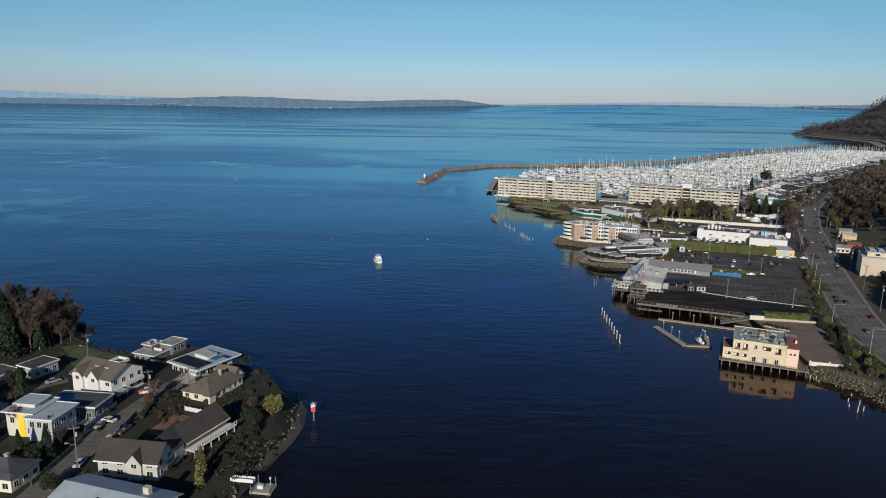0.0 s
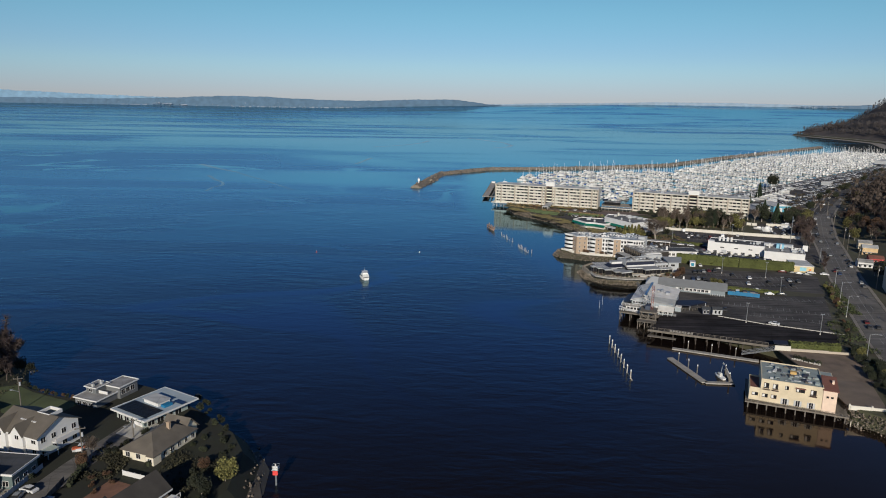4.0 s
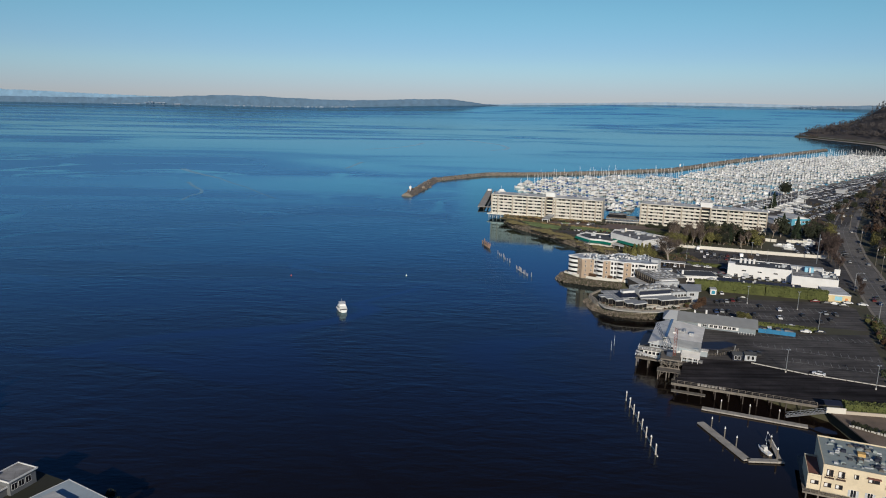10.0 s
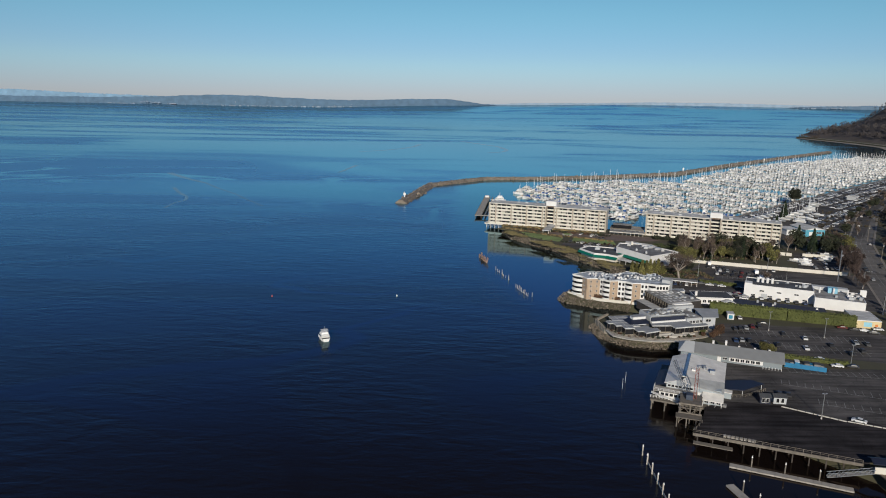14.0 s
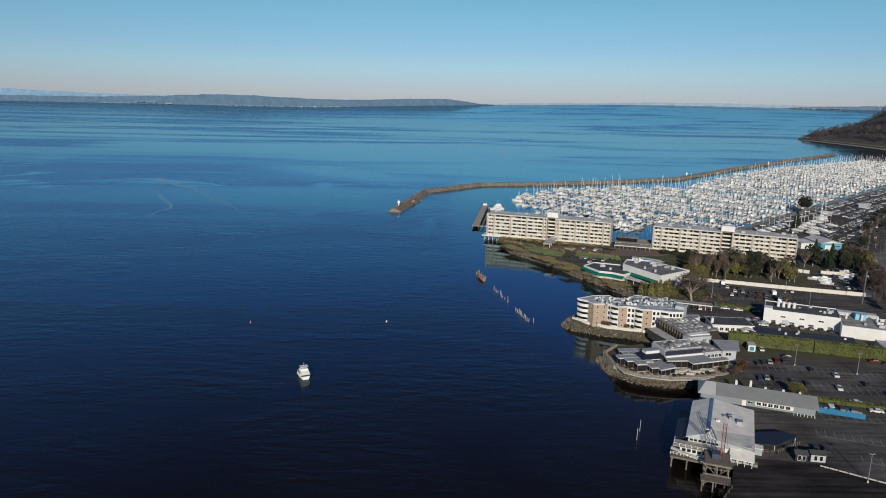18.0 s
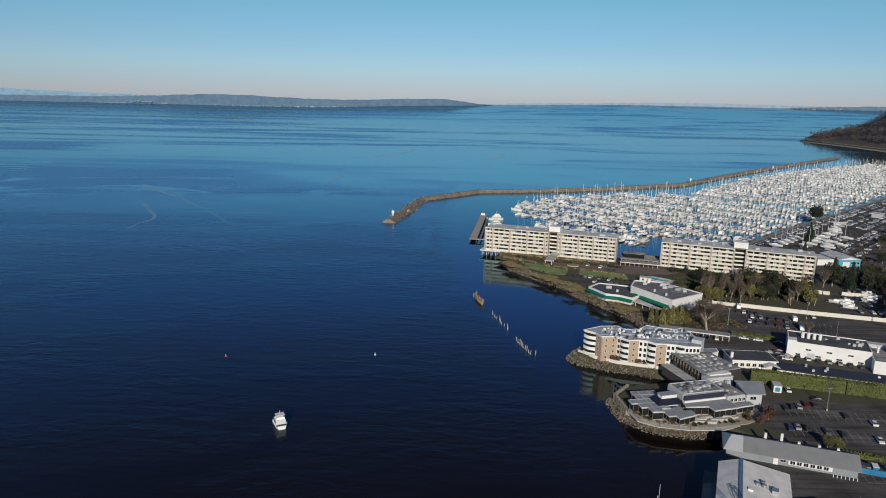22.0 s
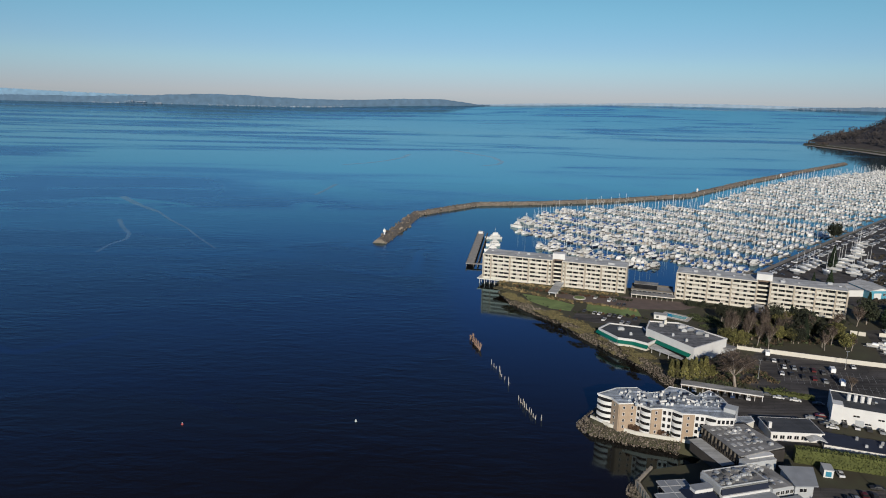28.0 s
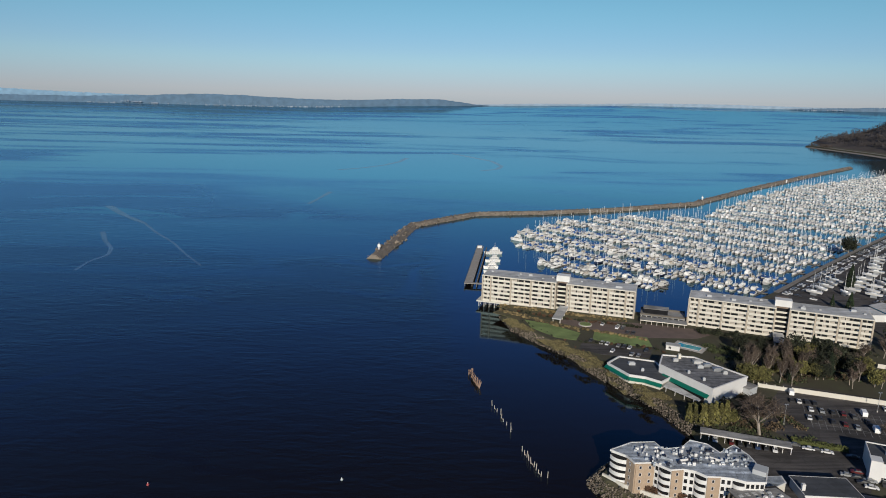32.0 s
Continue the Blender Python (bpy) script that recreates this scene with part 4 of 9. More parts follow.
# ---- the yellow waterfront house ----
def yellow_house():
    rr = random.Random(21)
    t = thing("waterfront_building", "pale yellow stucco waterfront house on a timber pile deck", "building", 107.6, 249.3, 0, -23)
    t.scale = (0.95, 1, 0.88)
    DZ = 2.7
    deck_pts = [(-1, -1.7), (31, -1.7), (31, 1), (-1, 1)]
    for i in range(40):
        part("deck_plank", box(-1 + i * 0.8, -1 + i * 0.8 + 0.74, -1.7, 19, DZ - 0.12, DZ), TIMBER, t)
    part("deck_beam", boxes([(-1, 31, -1.6, -1.3, DZ - 0.6, DZ - 0.12)]), TIMBER, t)
    part("deck_beam", boxes([(-1, 31, 6, 6.3, DZ - 0.6, DZ - 0.12)]), TIMBER, t)
    railing(t, [(-1, -1.6), (31, -1.6)], DZ, 0.9, TIMBER, 2.0)
    piles(t, [(x, y) for x in range(0, 32, 3) for y in (-1.2, 5, 11)], -2, DZ - 0.3)
    W1 = 22.8
    part("wall", box(3.5, W1, 0, 18, DZ, 11.4), YELLOW, t)
    part("side_wing", box(0, 3.5, 0.3, 12, DZ, 7.2), YELLOW, t)
    part("terrace_floor", box(0.2, 3.4, 0.5, 11.8, 7.2, 7.26), TILE, t)
    part("wing_parapet", parapet(0, 3.5, 0.3, 12, 7.26, 0.5, 0.2), YELLOW, t)
    pink = mat("pinkish_stucco", (0.66, 0.52, 0.40), 0.9, var=0.12, scale=0.5, fine=3)
    part("tower_wall", box(W1, 27, -0.25, 9, DZ, 11.0), pink, t)
    bm = bmesh.new()
    vs = [bm.verts.new(p) for p in ((W1 - 0.2, -0.7, 11.0), (27.4, -0.7, 11.0), (27.4, 9.4, 12.6), (W1 - 0.2, 9.4, 12.6), (W1 - 0.2, -0.7, 11.25), (27.4, -0.7, 11.25), (27.4, 9.4, 12.85), (W1 - 0.2, 9.4, 12.85))]
    for f in ((3, 2, 1, 0), (4, 5, 6, 7), (0, 1, 5, 4), (1, 2, 6, 5), (2, 3, 7, 6), (3, 0, 4, 7)):
        bm.faces.new([vs[i] for i in f])
    part("tile_roof", bm, TILE, t, "red-brown tiled lean-to roof")
    part("tower_back", box(W1, 27, 9, 18, DZ, 10.8), YELLOW, t)
    blue_roof = mat("blue_grey_membrane", (0.25, 0.285, 0.28), 0.8, var=0.2, scale=0.4, fine=3)
    part("roof", box(3.7, W1 + 0.0, 0.3, 17.7, 11.4, 11.45), blue_roof, t)
    part("roof", box(W1 + 0.02, 26.8, 9.5, 17.7, 10.8, 10.85), blue_roof, t)
    part("parapet", parapet(3.45, W1 + 0.05, -0.05, 18.05, 11.3, 0.5, 0.25), YELLOW, t)
    roof_units(t, 5, 22, 2, 17, 11.45, 36, rr, (blue_roof, GREYROOF, STEEL, NAVY, DARKROOF, TIMBER, blue_roof), 0.8, 0.8)
    for _ in range(26):
        px, py, w = rr.uniform(5, 20), rr.uniform(1.5, 16), rr.uniform(0.4, 1.6)
        part("duct", box(px, px + w, py, py + rr.uniform(0.15, 0.5), 11.45, 11.5 + rr.uniform(0.1, 0.5)), rr.choice((STEEL, DARKROOF, GREYWALL)), t)
    part("roof_crate", box(13, 15, 9, 10.6, 11.45, 12.4), mat("ochre_crate", (0.45, 0.30, 0.10)), t)
    part("chimney", box(25.6, 26.3, 4, 5, 11.6, 13.2), pink, t)
    brown = mat("dark_brown_frame", (0.09, 0.06, 0.045), 0.6, var=0.2)
    for x, w, h, z in ((1.9, 1.9, 1.1, 4.7), (5.1, 1.7, 1.3, 4.6), (7.9, 1.7, 1.3, 4.6), (5.3, 1.5, 2.1, 8.2), (8.1, 1.5, 2.1, 8.2), (11.7, 1.0, 1.3, 8.9), (15.9, 2.6, 1.4, 8.6), (19.9, 1.7, 2.1, 8.0)):
        o = window(t, x, 0.0 if x > 3.5 else 0.3, z, w, h, 0, brown)
        part("curtain", box(-w * 0.45, w * rr.uniform(-0.2, 0.1), -0.045, -0.037, h * 0.12, h * 0.95), WHITE, o)
    for x, w, h in ((11.5, 2.4, 2.2), (15.5, 2.2, 2.2), (19.6, 2.2, 2.2)):
        window(t, x, 0, DZ + 0.25, w * 0.55, h, 0, WHITE)
        for s in (-1, 1):
            part("shutter", box(x + s * w * 0.42 - 0.3, x + s * w * 0.42 + 0.3, -0.06, 0, DZ + 0.3, DZ + 0.2 + h), GREYWALL, t)
    for x in (5.3, 8.1, 19.9):
        part("balcony", boxes([(x - 1.1, x + 1.1, -0.8, 0, 7.75, 7.9)]), brown, t)
        for k in range(6):
            part("baluster", box(x - 1.05 + k * 0.42, x - 1.01 + k * 0.42, -0.78, -0.74, 7.9, 8.8), brown, t)
        part("balcony_rail", box(x - 1.1, x + 1.1, -0.8, -0.72, 8.8, 8.87), brown, t)
    part("awning", box(14.3, 17.5, -0.9, 0, 10.1, 10.3), TILE, t)
    for x in (24.2, 25.6):
        window(t, x, -0.25, 8.2, 0.6, 0.6, 0, brown)
    return t


yellow_house()

# yard beside it, with a planter wall, hedge and blue awning
lot("yard_brown", [(138.5, 265), (158, 260), (168, 288), (138, 293)], mat("brown_gravel", (0.15, 0.115, 0.085), 0.95, var=0.4, scale=0.2, fine=3), "brown gravel yard behind a planter wall", 4.05)
t = thing("planter_wall", "long pale planter wall with a clipped hedge", "wall", 136.5, 292.5, 4.0, -9)
part("wall", box(0, 6, 0, 0.4, 0, 2.0), CREAM, t)
part("wall", box(6, 20, 0, 0.4, 0, 1.1), BEIGE, t)
part("wall", box(20, 30, 0, 0.4, 0, 0.9), BEIGE, t)
solid("awning_roof", gable(0, 5, 0, 4, 2.2, 2.9, 0.2), NAVY, "navy tarpaulin roof over a small booth", "awning", at=(137, 294, 4.0, 0, 0, -9))


def hedge_bm(L, d, h, seed, dens=16):
    """A clipped hedge: a body with leaf tufts standing out all over it."""
    rr, bm = random.Random(seed), box(0.15, L - 0.15, 0.15, d - 0.15, 0, h - 0.15)
    for _ in range(int(L * (h * 2 + d) * dens / 4)):
        u = rr.random() * (2 * h + d)
        x = rr.uniform(0, L)
        y, z = (0, u) if u < h else (d, u - h) if u < 2 * h else (u - 2 * h, h)
        s = rr.uniform(0.22, 0.48)
        p = Vector((x, y + rr.uniform(-0.12, 0.12), max(0.1, z + rr.uniform(-0.12, 0.12))))
        q = Euler((rr.uniform(0, 6), rr.uniform(0, 6), rr.uniform(0, 6))).to_matrix()
        vs = [bm.verts.new(p + q @ Vector(c) * s) for c in ((-1, -0.6, 0), (1, -0.5, 0.1), (0.1, 1, -0.1))]
        bm.faces.new(vs)
    return bm


HEDGE_TUFT = island(mat("hedge_tufts", (0.082, 0.092, 0.022), 0.95, var=0.45, scale=0.18, fine=2), 0.14)
solid("hedge", hedge_bm(19, 3.0, 2.6, 31), HEDGE_TUFT, "clipped green-brown hedge above a pale wall", "hedge", at=(143.5, 294, 4.0, 0, 0, -9))
solid("hedge", hedge_bm(35.3, 3.2, 5.4, 32), HEDGE_TUFT, "tall clipped yellow-green hedge screening the car park", "hedge", at=(147.2, 443.6, 4.0, 0, 0, -17))
solid("hedge", hedge_bm(30, 3.2, 5.2, 33), HEDGE_TUFT, "tall clipped yellow-green hedge screening the car park", "hedge", at=(181.1, 433.2, 4.0, 0, 0, -17))
solid("hedge", hedge_bm(20, 2.5, 1.6, 34), HEDGE_TUFT, "low brown-green hedge between two car parks", "hedge", at=(164, 502, 4.0, 0, 0, -21))
solid("hedge", hedge_bm(28, 2.0, 1.4, 35), HEDGE_TUFT, "low hedge along the car park's edge", "hedge", at=(151, 384, 4.0, 0, 0, -19))


solid("hedge", hedge_bm(13, 1.4, 1.0, 36), HEDGE_TUFT, "low straggling hedge beside the terrace entrance", "hedge", at=(131, 409, 4.0, 0, 0, 60))
t = thing("garden_wall", "low cream wall along the top of the bank", "wall", 135.8, 239.4, 3.6, -12)
part("wall", box(0, 6.5, 0, 0.35, 0, 1.5), CREAM, t)
part("wall", box(6.9, 13.5, 0.2, 0.55, 0, 1.3), CREAM, t)
for k in (0, 6.6, 13.5):
    part("wall_pier", box(k - 0.25, k + 0.25, 0.0, 0.6, 0, 1.9), CREAM, t)
lot("yard_drive", [(136.5, 242), (148, 239.5), (156, 262), (139, 266)], mat("brown_paved_drive", (0.14, 0.112, 0.088), 0.95, var=0.25, scale=0.2, fine=3), "brown paved drive beside the yellow house", 4.04)

# ---- pier deck car park ----
def pier_deck():
    t = thing("pier_deck", "dark surfaced pier deck standing on timber piles", "pier")
    part("deck", prism([(93, 316), (136.6, 298), (140, 299), (147, 325), (133, 337), (113, 340), (104, 335), (98.5, 323)], 3.5, 4.06), DARK_ASPHALT, t)
    part("fascia", prism([(92.9, 315.7), (136.6, 297.7), (136.7, 298), (93, 316)], 3.2, 4.1), TIMBER, t)
    railing(t, [(98.5, 322.8), (93.1, 316.2), (136.6, 298.2)], 4.06, 1.0, TIMBER, 2.2)
    pts = [(94.5 + i * 4.2 + j * 1.6, 315.8 - i * 1.74 + j * 5) for i in range(11) for j in range(3)]
    # piles under the deck are darker than the other timber
    piles(t, pts, -2, 3.6, 0.2, mat("dark_deck_pile", (0.06, 0.05, 0.042), 0.9, var=0.4))
    part("lower_walkway", box(0, 11.5, 0, 2.0, 1.9, 2.2, m=pose(92, 312.6, 0, 0, 0, -22.5)), TIMBER, t)
    for i in range(8):
        part("bench_slat", box(i * 1.2, i * 1.2 + 0.9, 0, 1.2, 0, 0.5, m=pose(101.5, 313.2, 4.06, 0, 0, -22.5)), DOCKWOOD, t)
    return t


pier_deck()
t = thing("kerb_line", "pale concrete kerb dividing the car park from the pier", "kerb", kind="structure")
for i, (x, y, h) in enumerate(along([(131, 336), (146, 326), (176, 312)], 2.5)):
    part("kerb_stone", box(0, 2.3, -0.15, 0.15, 0, 0.35, m=pose(x, y, 4.05, 0, 0, h)), CONCRETE, t)


# ---- restaurant on piles with the derrick ----
def pier_restaurant():
    rr = random.Random(41)
    t = thing("pier_restaurant", "pale grey metal-roofed restaurant on timber piles over the water", "restaurant", 91, 343, 0, -24)
    siding = mat("blue_grey_siding", (0.30, 0.33, 0.35), 0.8, var=0.1, scale=0.3, fine=5)
    metal = mat("pale_metal_roof", (0.66, 0.635, 0.59), 0.65, var=0.20, scale=0.3, fine=3)
    part("deck", box(-3, 21, -3, 33, 3.3, 3.9), TIMBER, t)
    piles(t, [(x, y) for x in (-2.5, 2, 7, 12, 17) for y in (-2.5, 2.5, 8, 14, 20)], -2, 3.4, 0.25)
    part("wall", box(1.5, 20, 3.2, 31, 3.9, 8.2), siding, t)

    def slab(name, pts, m, th=0.2):
        bm = bmesh.new()
        a, b = [bm.verts.new(p) for p in pts], [bm.verts.new(Vector(p) + Vector((0, 0, th))) for p in pts]
        n = len(pts)
        bm.faces.new(a[::-1])
        bm.faces.new(b)
        for i in range(n):
            bm.faces.new((a[i], a[(i + 1) % n], b[(i + 1) % n], b[i]))
        bmesh.ops.recalc_face_normals(bm, faces=bm.faces[:])
        part(name, bm, m, t)

    slab("roof", [(0.8, 2.6, 8.4), (6.2, 2.6, 10.4), (6.2, 31.6, 10.4), (0.8, 31.6, 8.4)], metal)
    slab("roof", [(8.0, 6.5, 10.4), (20.6, 11, 8.8), (20.6, 31.6, 8.8), (8.0, 31.6, 10.4)], metal)
    slab("roof", [(8.0, 6.5, 10.4), (9.5, 2.6, 9.2), (20.8, 2.6, 7.6), (20.6, 11, 8.8)], mat("grey_weathered_roof", (0.33, 0.335, 0.33), 0.8, var=0.25, scale=0.3, fine=3))
    slab("roof", [(6.2, 2.6, 10.3), (9.5, 2.6, 9.2), (8.0, 6.5, 10.35)], metal)
    part("ridge_curb", box(6.15, 8.05, 6.4, 31.7, 10.35, 10.62), metal, t)
    part("skylight", box(6.6, 7.6, 6.6, 31.5, 10.62, 11.0), mat("blue_grey_skylight", (0.10, 0.15, 0.22), 0.25, var=0.3), t)
    part("gable_wall", prism([(1.6, 3.3), (19.9, 3.3), (19.9, 5.6), (1.6, 5.6)], 8.0, 8.5), siding, t)
    bm = bmesh.new()
    a = [bm.verts.new(p) for p in ((1.5, 3.25, 8.1), (6.2, 3.25, 10.3), (9.5, 3.25, 9.2), (20, 3.25, 7.7), (20, 3.25, 6.5), (1.5, 3.25, 6.5))]
    b = [bm.verts.new(v.co + Vector((0, 0.25, 0))) for v in a]
    bm.faces.new(a)
    bm.faces.new(b[::-1])
    for i in range(6):
        bm.faces.new((a[i], b[i], b[(i + 1) % 6], a[(i + 1) % 6]))
    bmesh.ops.recalc_face_normals(bm, faces=bm.faces[:])
    part("gable_wall", bm, GREYWALL, t)
    # two lower front storeys with window bands
    part("lower_storey", box(-0.5, 11.5, -0.2, 3.2, 3.9, 6.6), WHITE, t)
    part("balcony_floor", box(-2.5, 11.8, -1.4, 3.2, 6.6, 6.8), DOCKWOOD, t)
    railing(t, [(-2.4, 3.2), (-2.4, -1.3), (11.6, -1.3)], 6.8, 0.9, WHITE, 1.6)
    for k in range(7):
        window(t, 2.5 + k * 1.25, 3.23, 7.2, 0.95, 0.8)
        window(t, 0.7 + k * 1.5, -0.2, 4.9, 1.1, 1.0)
    part("front_bay", box(14.2, 20.4, 0.9, 3.2, 3.9, 6.4), siding, t)
    slab("bay_roof", [(13.8, -1.2, 6.0), (20.8, -1.2, 6.0), (20.8, 3.2, 7.3), (13.8, 3.2, 7.3)], metal)
    for k in range(4):
        part("bay_post", box(14.2 + k * 2.0, 14.35 + k * 2.0, -1.0, -0.85, 3.9, 6.05), WHITE, t)
    for k in range(3):
        window(t, 15.3 + k * 2.0, 0.9, 4.5, 1.2, 1.3)
    part("bay_door", box(12.2, 13.9, 2.9, 3.2, 3.9, 6.9), WHITE, t)
    part("side_shed_roof", box(20.7, 23.4, 8.6, 11.4, 6.2, 6.4), metal, t)
    part("side_shed", box(20.5, 23.2, 8.8, 11.2, 3.9, 6.2), siding, t)
    # stairs down along the front
    for k in range(14):
        part("stair_tread", box(-3 + k * 0.75, -2.2 + k * 0.75, -3.2, -1.6, 3.9 + (13 - k) * 0.18, 4.0 + (13 - k) * 0.18), WHITE, t)
    railing(t, [(-3, -3.1), (8, -3.1)], 4.6, 0.9, WHITE, 1.0)
    # awning and windows on the water side
    slab("side_awning", [(-2.8, 4, 6.2), (1.5, 4, 7.6), (1.5, 20, 7.6), (-2.8, 20, 6.2)], NAVY)
    for k in range(5):
        window(t, 1.5, 21.5 + k * 1.7, 6.0, 1.1, 1.0, -90)
    for k in range(4):
        part("awning_post", box(-2.7, -2.55, 4.2 + k * 5, 4.35 + k * 5, 3.9, 6.2), WHITE, t)
    for x, y in ((11.5, 19), (13.3, 18.5), (13, 20.3)):
        part("roof_vent", rods([((x, y, 9.2), (x, y, 10.9), 0.6, 0.6)], 10), STEEL, t)
    part("roof_unit", box(15.2, 17, 16.4, 18.6, 9.0, 10.6), STEEL, t)
    part("roof_hatch", box(9.0, 10.3, 14, 15.2, 9.9, 10.9), WHITE, t)
    part("bin_store", box(20.6, 21.9, 0.4, 2, 3.95, 4.9), GREYROOF, t)
    return t


pier_restaurant()


def lattice(bm, a, b, w, n):
    """Four chords with zigzag bracing between two ends."""
    a, b = Vector(a), Vector(b)
    q = (b - a).to_track_quat("Z", "Y")
    cs = [q @ Vector((sx * w, sy * w, 0)) for sx, sy in ((-1, -1), (1, -1), (1, 1), (-1, 1))]
    for c in cs:
        tube(bm, a + c, b + c, 0.08, 0.08, 4)
    for k in range(n):
        p, s = a + (b - a) * k / n, a + (b - a) * (k + 1) / n
        for i in range(4):
            tube(bm, p + cs[i], s + cs[(i + 1) % 4], 0.05, 0.05, 3)
    return bm


def derrick():
    t = thing("derrick_crane", "old lattice derrick crane on a braced timber trestle", "crane", 98.5, 334, 0, -20)
    for x in (-3, 0, 3):
        for y in (-4, 0, 3.5):
            part("trestle_leg", rods([((x * 1.15, y * 1.1, -2), (x, y, 7), 0.19, 0.16)], 6), TIMBER, t)
    for z in (3.6, 6.8):
        for y in (-4, 0, 3.5):
            part("trestle_beam", box(-3.8, 3.8, y - 0.2, y + 0.2, z, z + 0.4), TIMBER, t)
    for y in (-4.3, 3.8):
        part("trestle_brace", rods([((-3.4, y, 0.5), (3.2, y, 6.8), 0.14, 0.14)], 4), TIMBER, t)
        part("trestle_brace", rods([((3.4, y, 0.5), (-3.2, y, 6.8), 0.14, 0.14)], 4), TIMBER, t)
    part("platform", box(-3.6, 3.6, -4.4, 4, 7.2, 7.45), TIMBER, t)
    part("lower_platform", box(-4.5, 4, -8, -4.4, 3.4, 3.7), TIMBER, t)
    piles(t, [(-4, -7.6), (-1, -7.6), (2, -7.6), (3.6, -5)], -2, 3.4, 0.22)
    red = mat("red_oxide_steel", (0.22, 0.08, 0.065), 0.7, var=0.3)
    dark = mat("blue_black_steel", (0.04, 0.05, 0.075), 0.6, var=0.3)
    part("mast", lattice(bmesh.new(), (1.2, 0.5, 7.4), (1.2, 0.8, 18.5), 0.45, 9), red, t)
    part("boom", lattice(bmesh.new(), (-0.6, 0.5, 7.6), (-6.5, 8.5, 17.5), 0.45, 10), dark, t)
    part("winch_house", box(-1.6, 0.6, -1.4, 1.4, 7.45, 9.2), dark, t)
    part("stay", rods([((1.2, 0.8, 18.3), (-6.4, 8.4, 17.4), 0.03, 0.03)], 3), dark, t)
    part("stay", rods([((1.2, 0.8, 18.3), (3.2, -4, 7.4), 0.05, 0.05)], 3), dark, t)


derrick()


def long_shed():
    rr = random.Random(43)
    t = thing("restaurant_annexe", "long low building with a grey shingled gable roof", "building", 111.5, 383, 0, -20.6)
    siding = mat("slate_blue_siding", (0.21, 0.235, 0.25), 0.85, var=0.12, scale=0.3, fine=5)
    slate = mat("grey_composition_roof", (0.19, 0.195, 0.20), 0.9, var=0.12, scale=0.3, fine=4)
    part("wall", box(0.5, 38.5, 0.6, 11.5, 3.9, 6.7), siding, t)
    part("roof", gable(6, 39, 0, 12, 6.8, 9.2, 0.4), slate, t)
    part("gable_wall", gable_end(6, 38.6, 0.4, 11.6, 6.6, 9.1), siding, t)
    bm = bmesh.new()
    vs = [bm.verts.new(p) for p in ((-0.6, -0.5, 6.65), (5.7, -0.5, 6.65), (5.7, 6, 9.42), (5.7, 12.5, 6.65), (-0.6, 12.5, 6.65), (2.0, 6, 9.3))]
    for f in ((0, 1, 2, 5), (2, 3, 4, 5), (0, 5, 4), (0, 4, 3, 2, 1)):
        bm.faces.new([vs[i] for i in f])
    part("hip_end", bm, GREYWALL, t)
    for k in range(6):
        window(t, 20.2 + k * 1.9, 0.52, 5.0, 1.35, 1.1)
    part("window_board", box(19, 31.5, 0.54, 0.6, 4.75, 6.35), WHITE, t)
    part("door", box(14.6, 16, 0.5, 0.6, 3.95, 6.1), WHITE, t)
    window(t, 17.4, 0.6, 5.2, 1.6, 0.8)
    for k in range(7):
        part("bollard", rods([((31.5 + k * 1.1, -1.4, 4.0), (31.5 + k * 1.1, -1.4, 5.1), 0.1, 0.1)], 6), WHITE, t)
    for x, y, s in ((13, 12.4, 1.6), (18, 12.8, 2.1), (23, 11, 1.0), (29, 11, 1.0), (34.5, 11, 1.0)):
        part("roof_vent", box(x - 0.4, x + 0.4, y - 0.4, y + 0.4, 6.0 if y > 12 else 7.1, 7.2 + s), WHITE, t)
    t2 = thing("equipment_pen", "blue tarpaulin fence round stacked equipment", "enclosure", 150.5, 373.5, 4.0, -21)
    for k in range(5):
        part("panel", box(k * 3.0, k * 3.0 + 2.95, -0.05, 0.05, 0.0, 1.9), BLUE, t2)
    for x, y, w, d, h in ((0.4, 1.5, 1.4, 2.4, 1.9), (2.2, 2, 1.2, 2, 1.6), (3.8, 1.2, 1.6, 2.8, 2.2), (5.7, 1.6, 1.2, 2.2, 1.4), (7.2, 1.2, 1.8, 3.0, 2.1), (9.3, 1.5, 1.0, 2.4, 1.7), (10.6, 1.0, 2.2, 2.6, 2.3), (13.0, 1.6, 1.2, 2.4, 1.8)):
        part("crate", box(x, x + w, y, y + d, 0, h), rr.choice((DARKROOF, STEEL, BLUE, NAVY, GREYROOF)), t2)
        part("crate_lid", box(x - 0.08, x + w + 0.08, y - 0.08, y + d + 0.08, h, h + 0.15), rr.choice((BLUE, DARKROOF, WHITE)), t2)


long_shed()

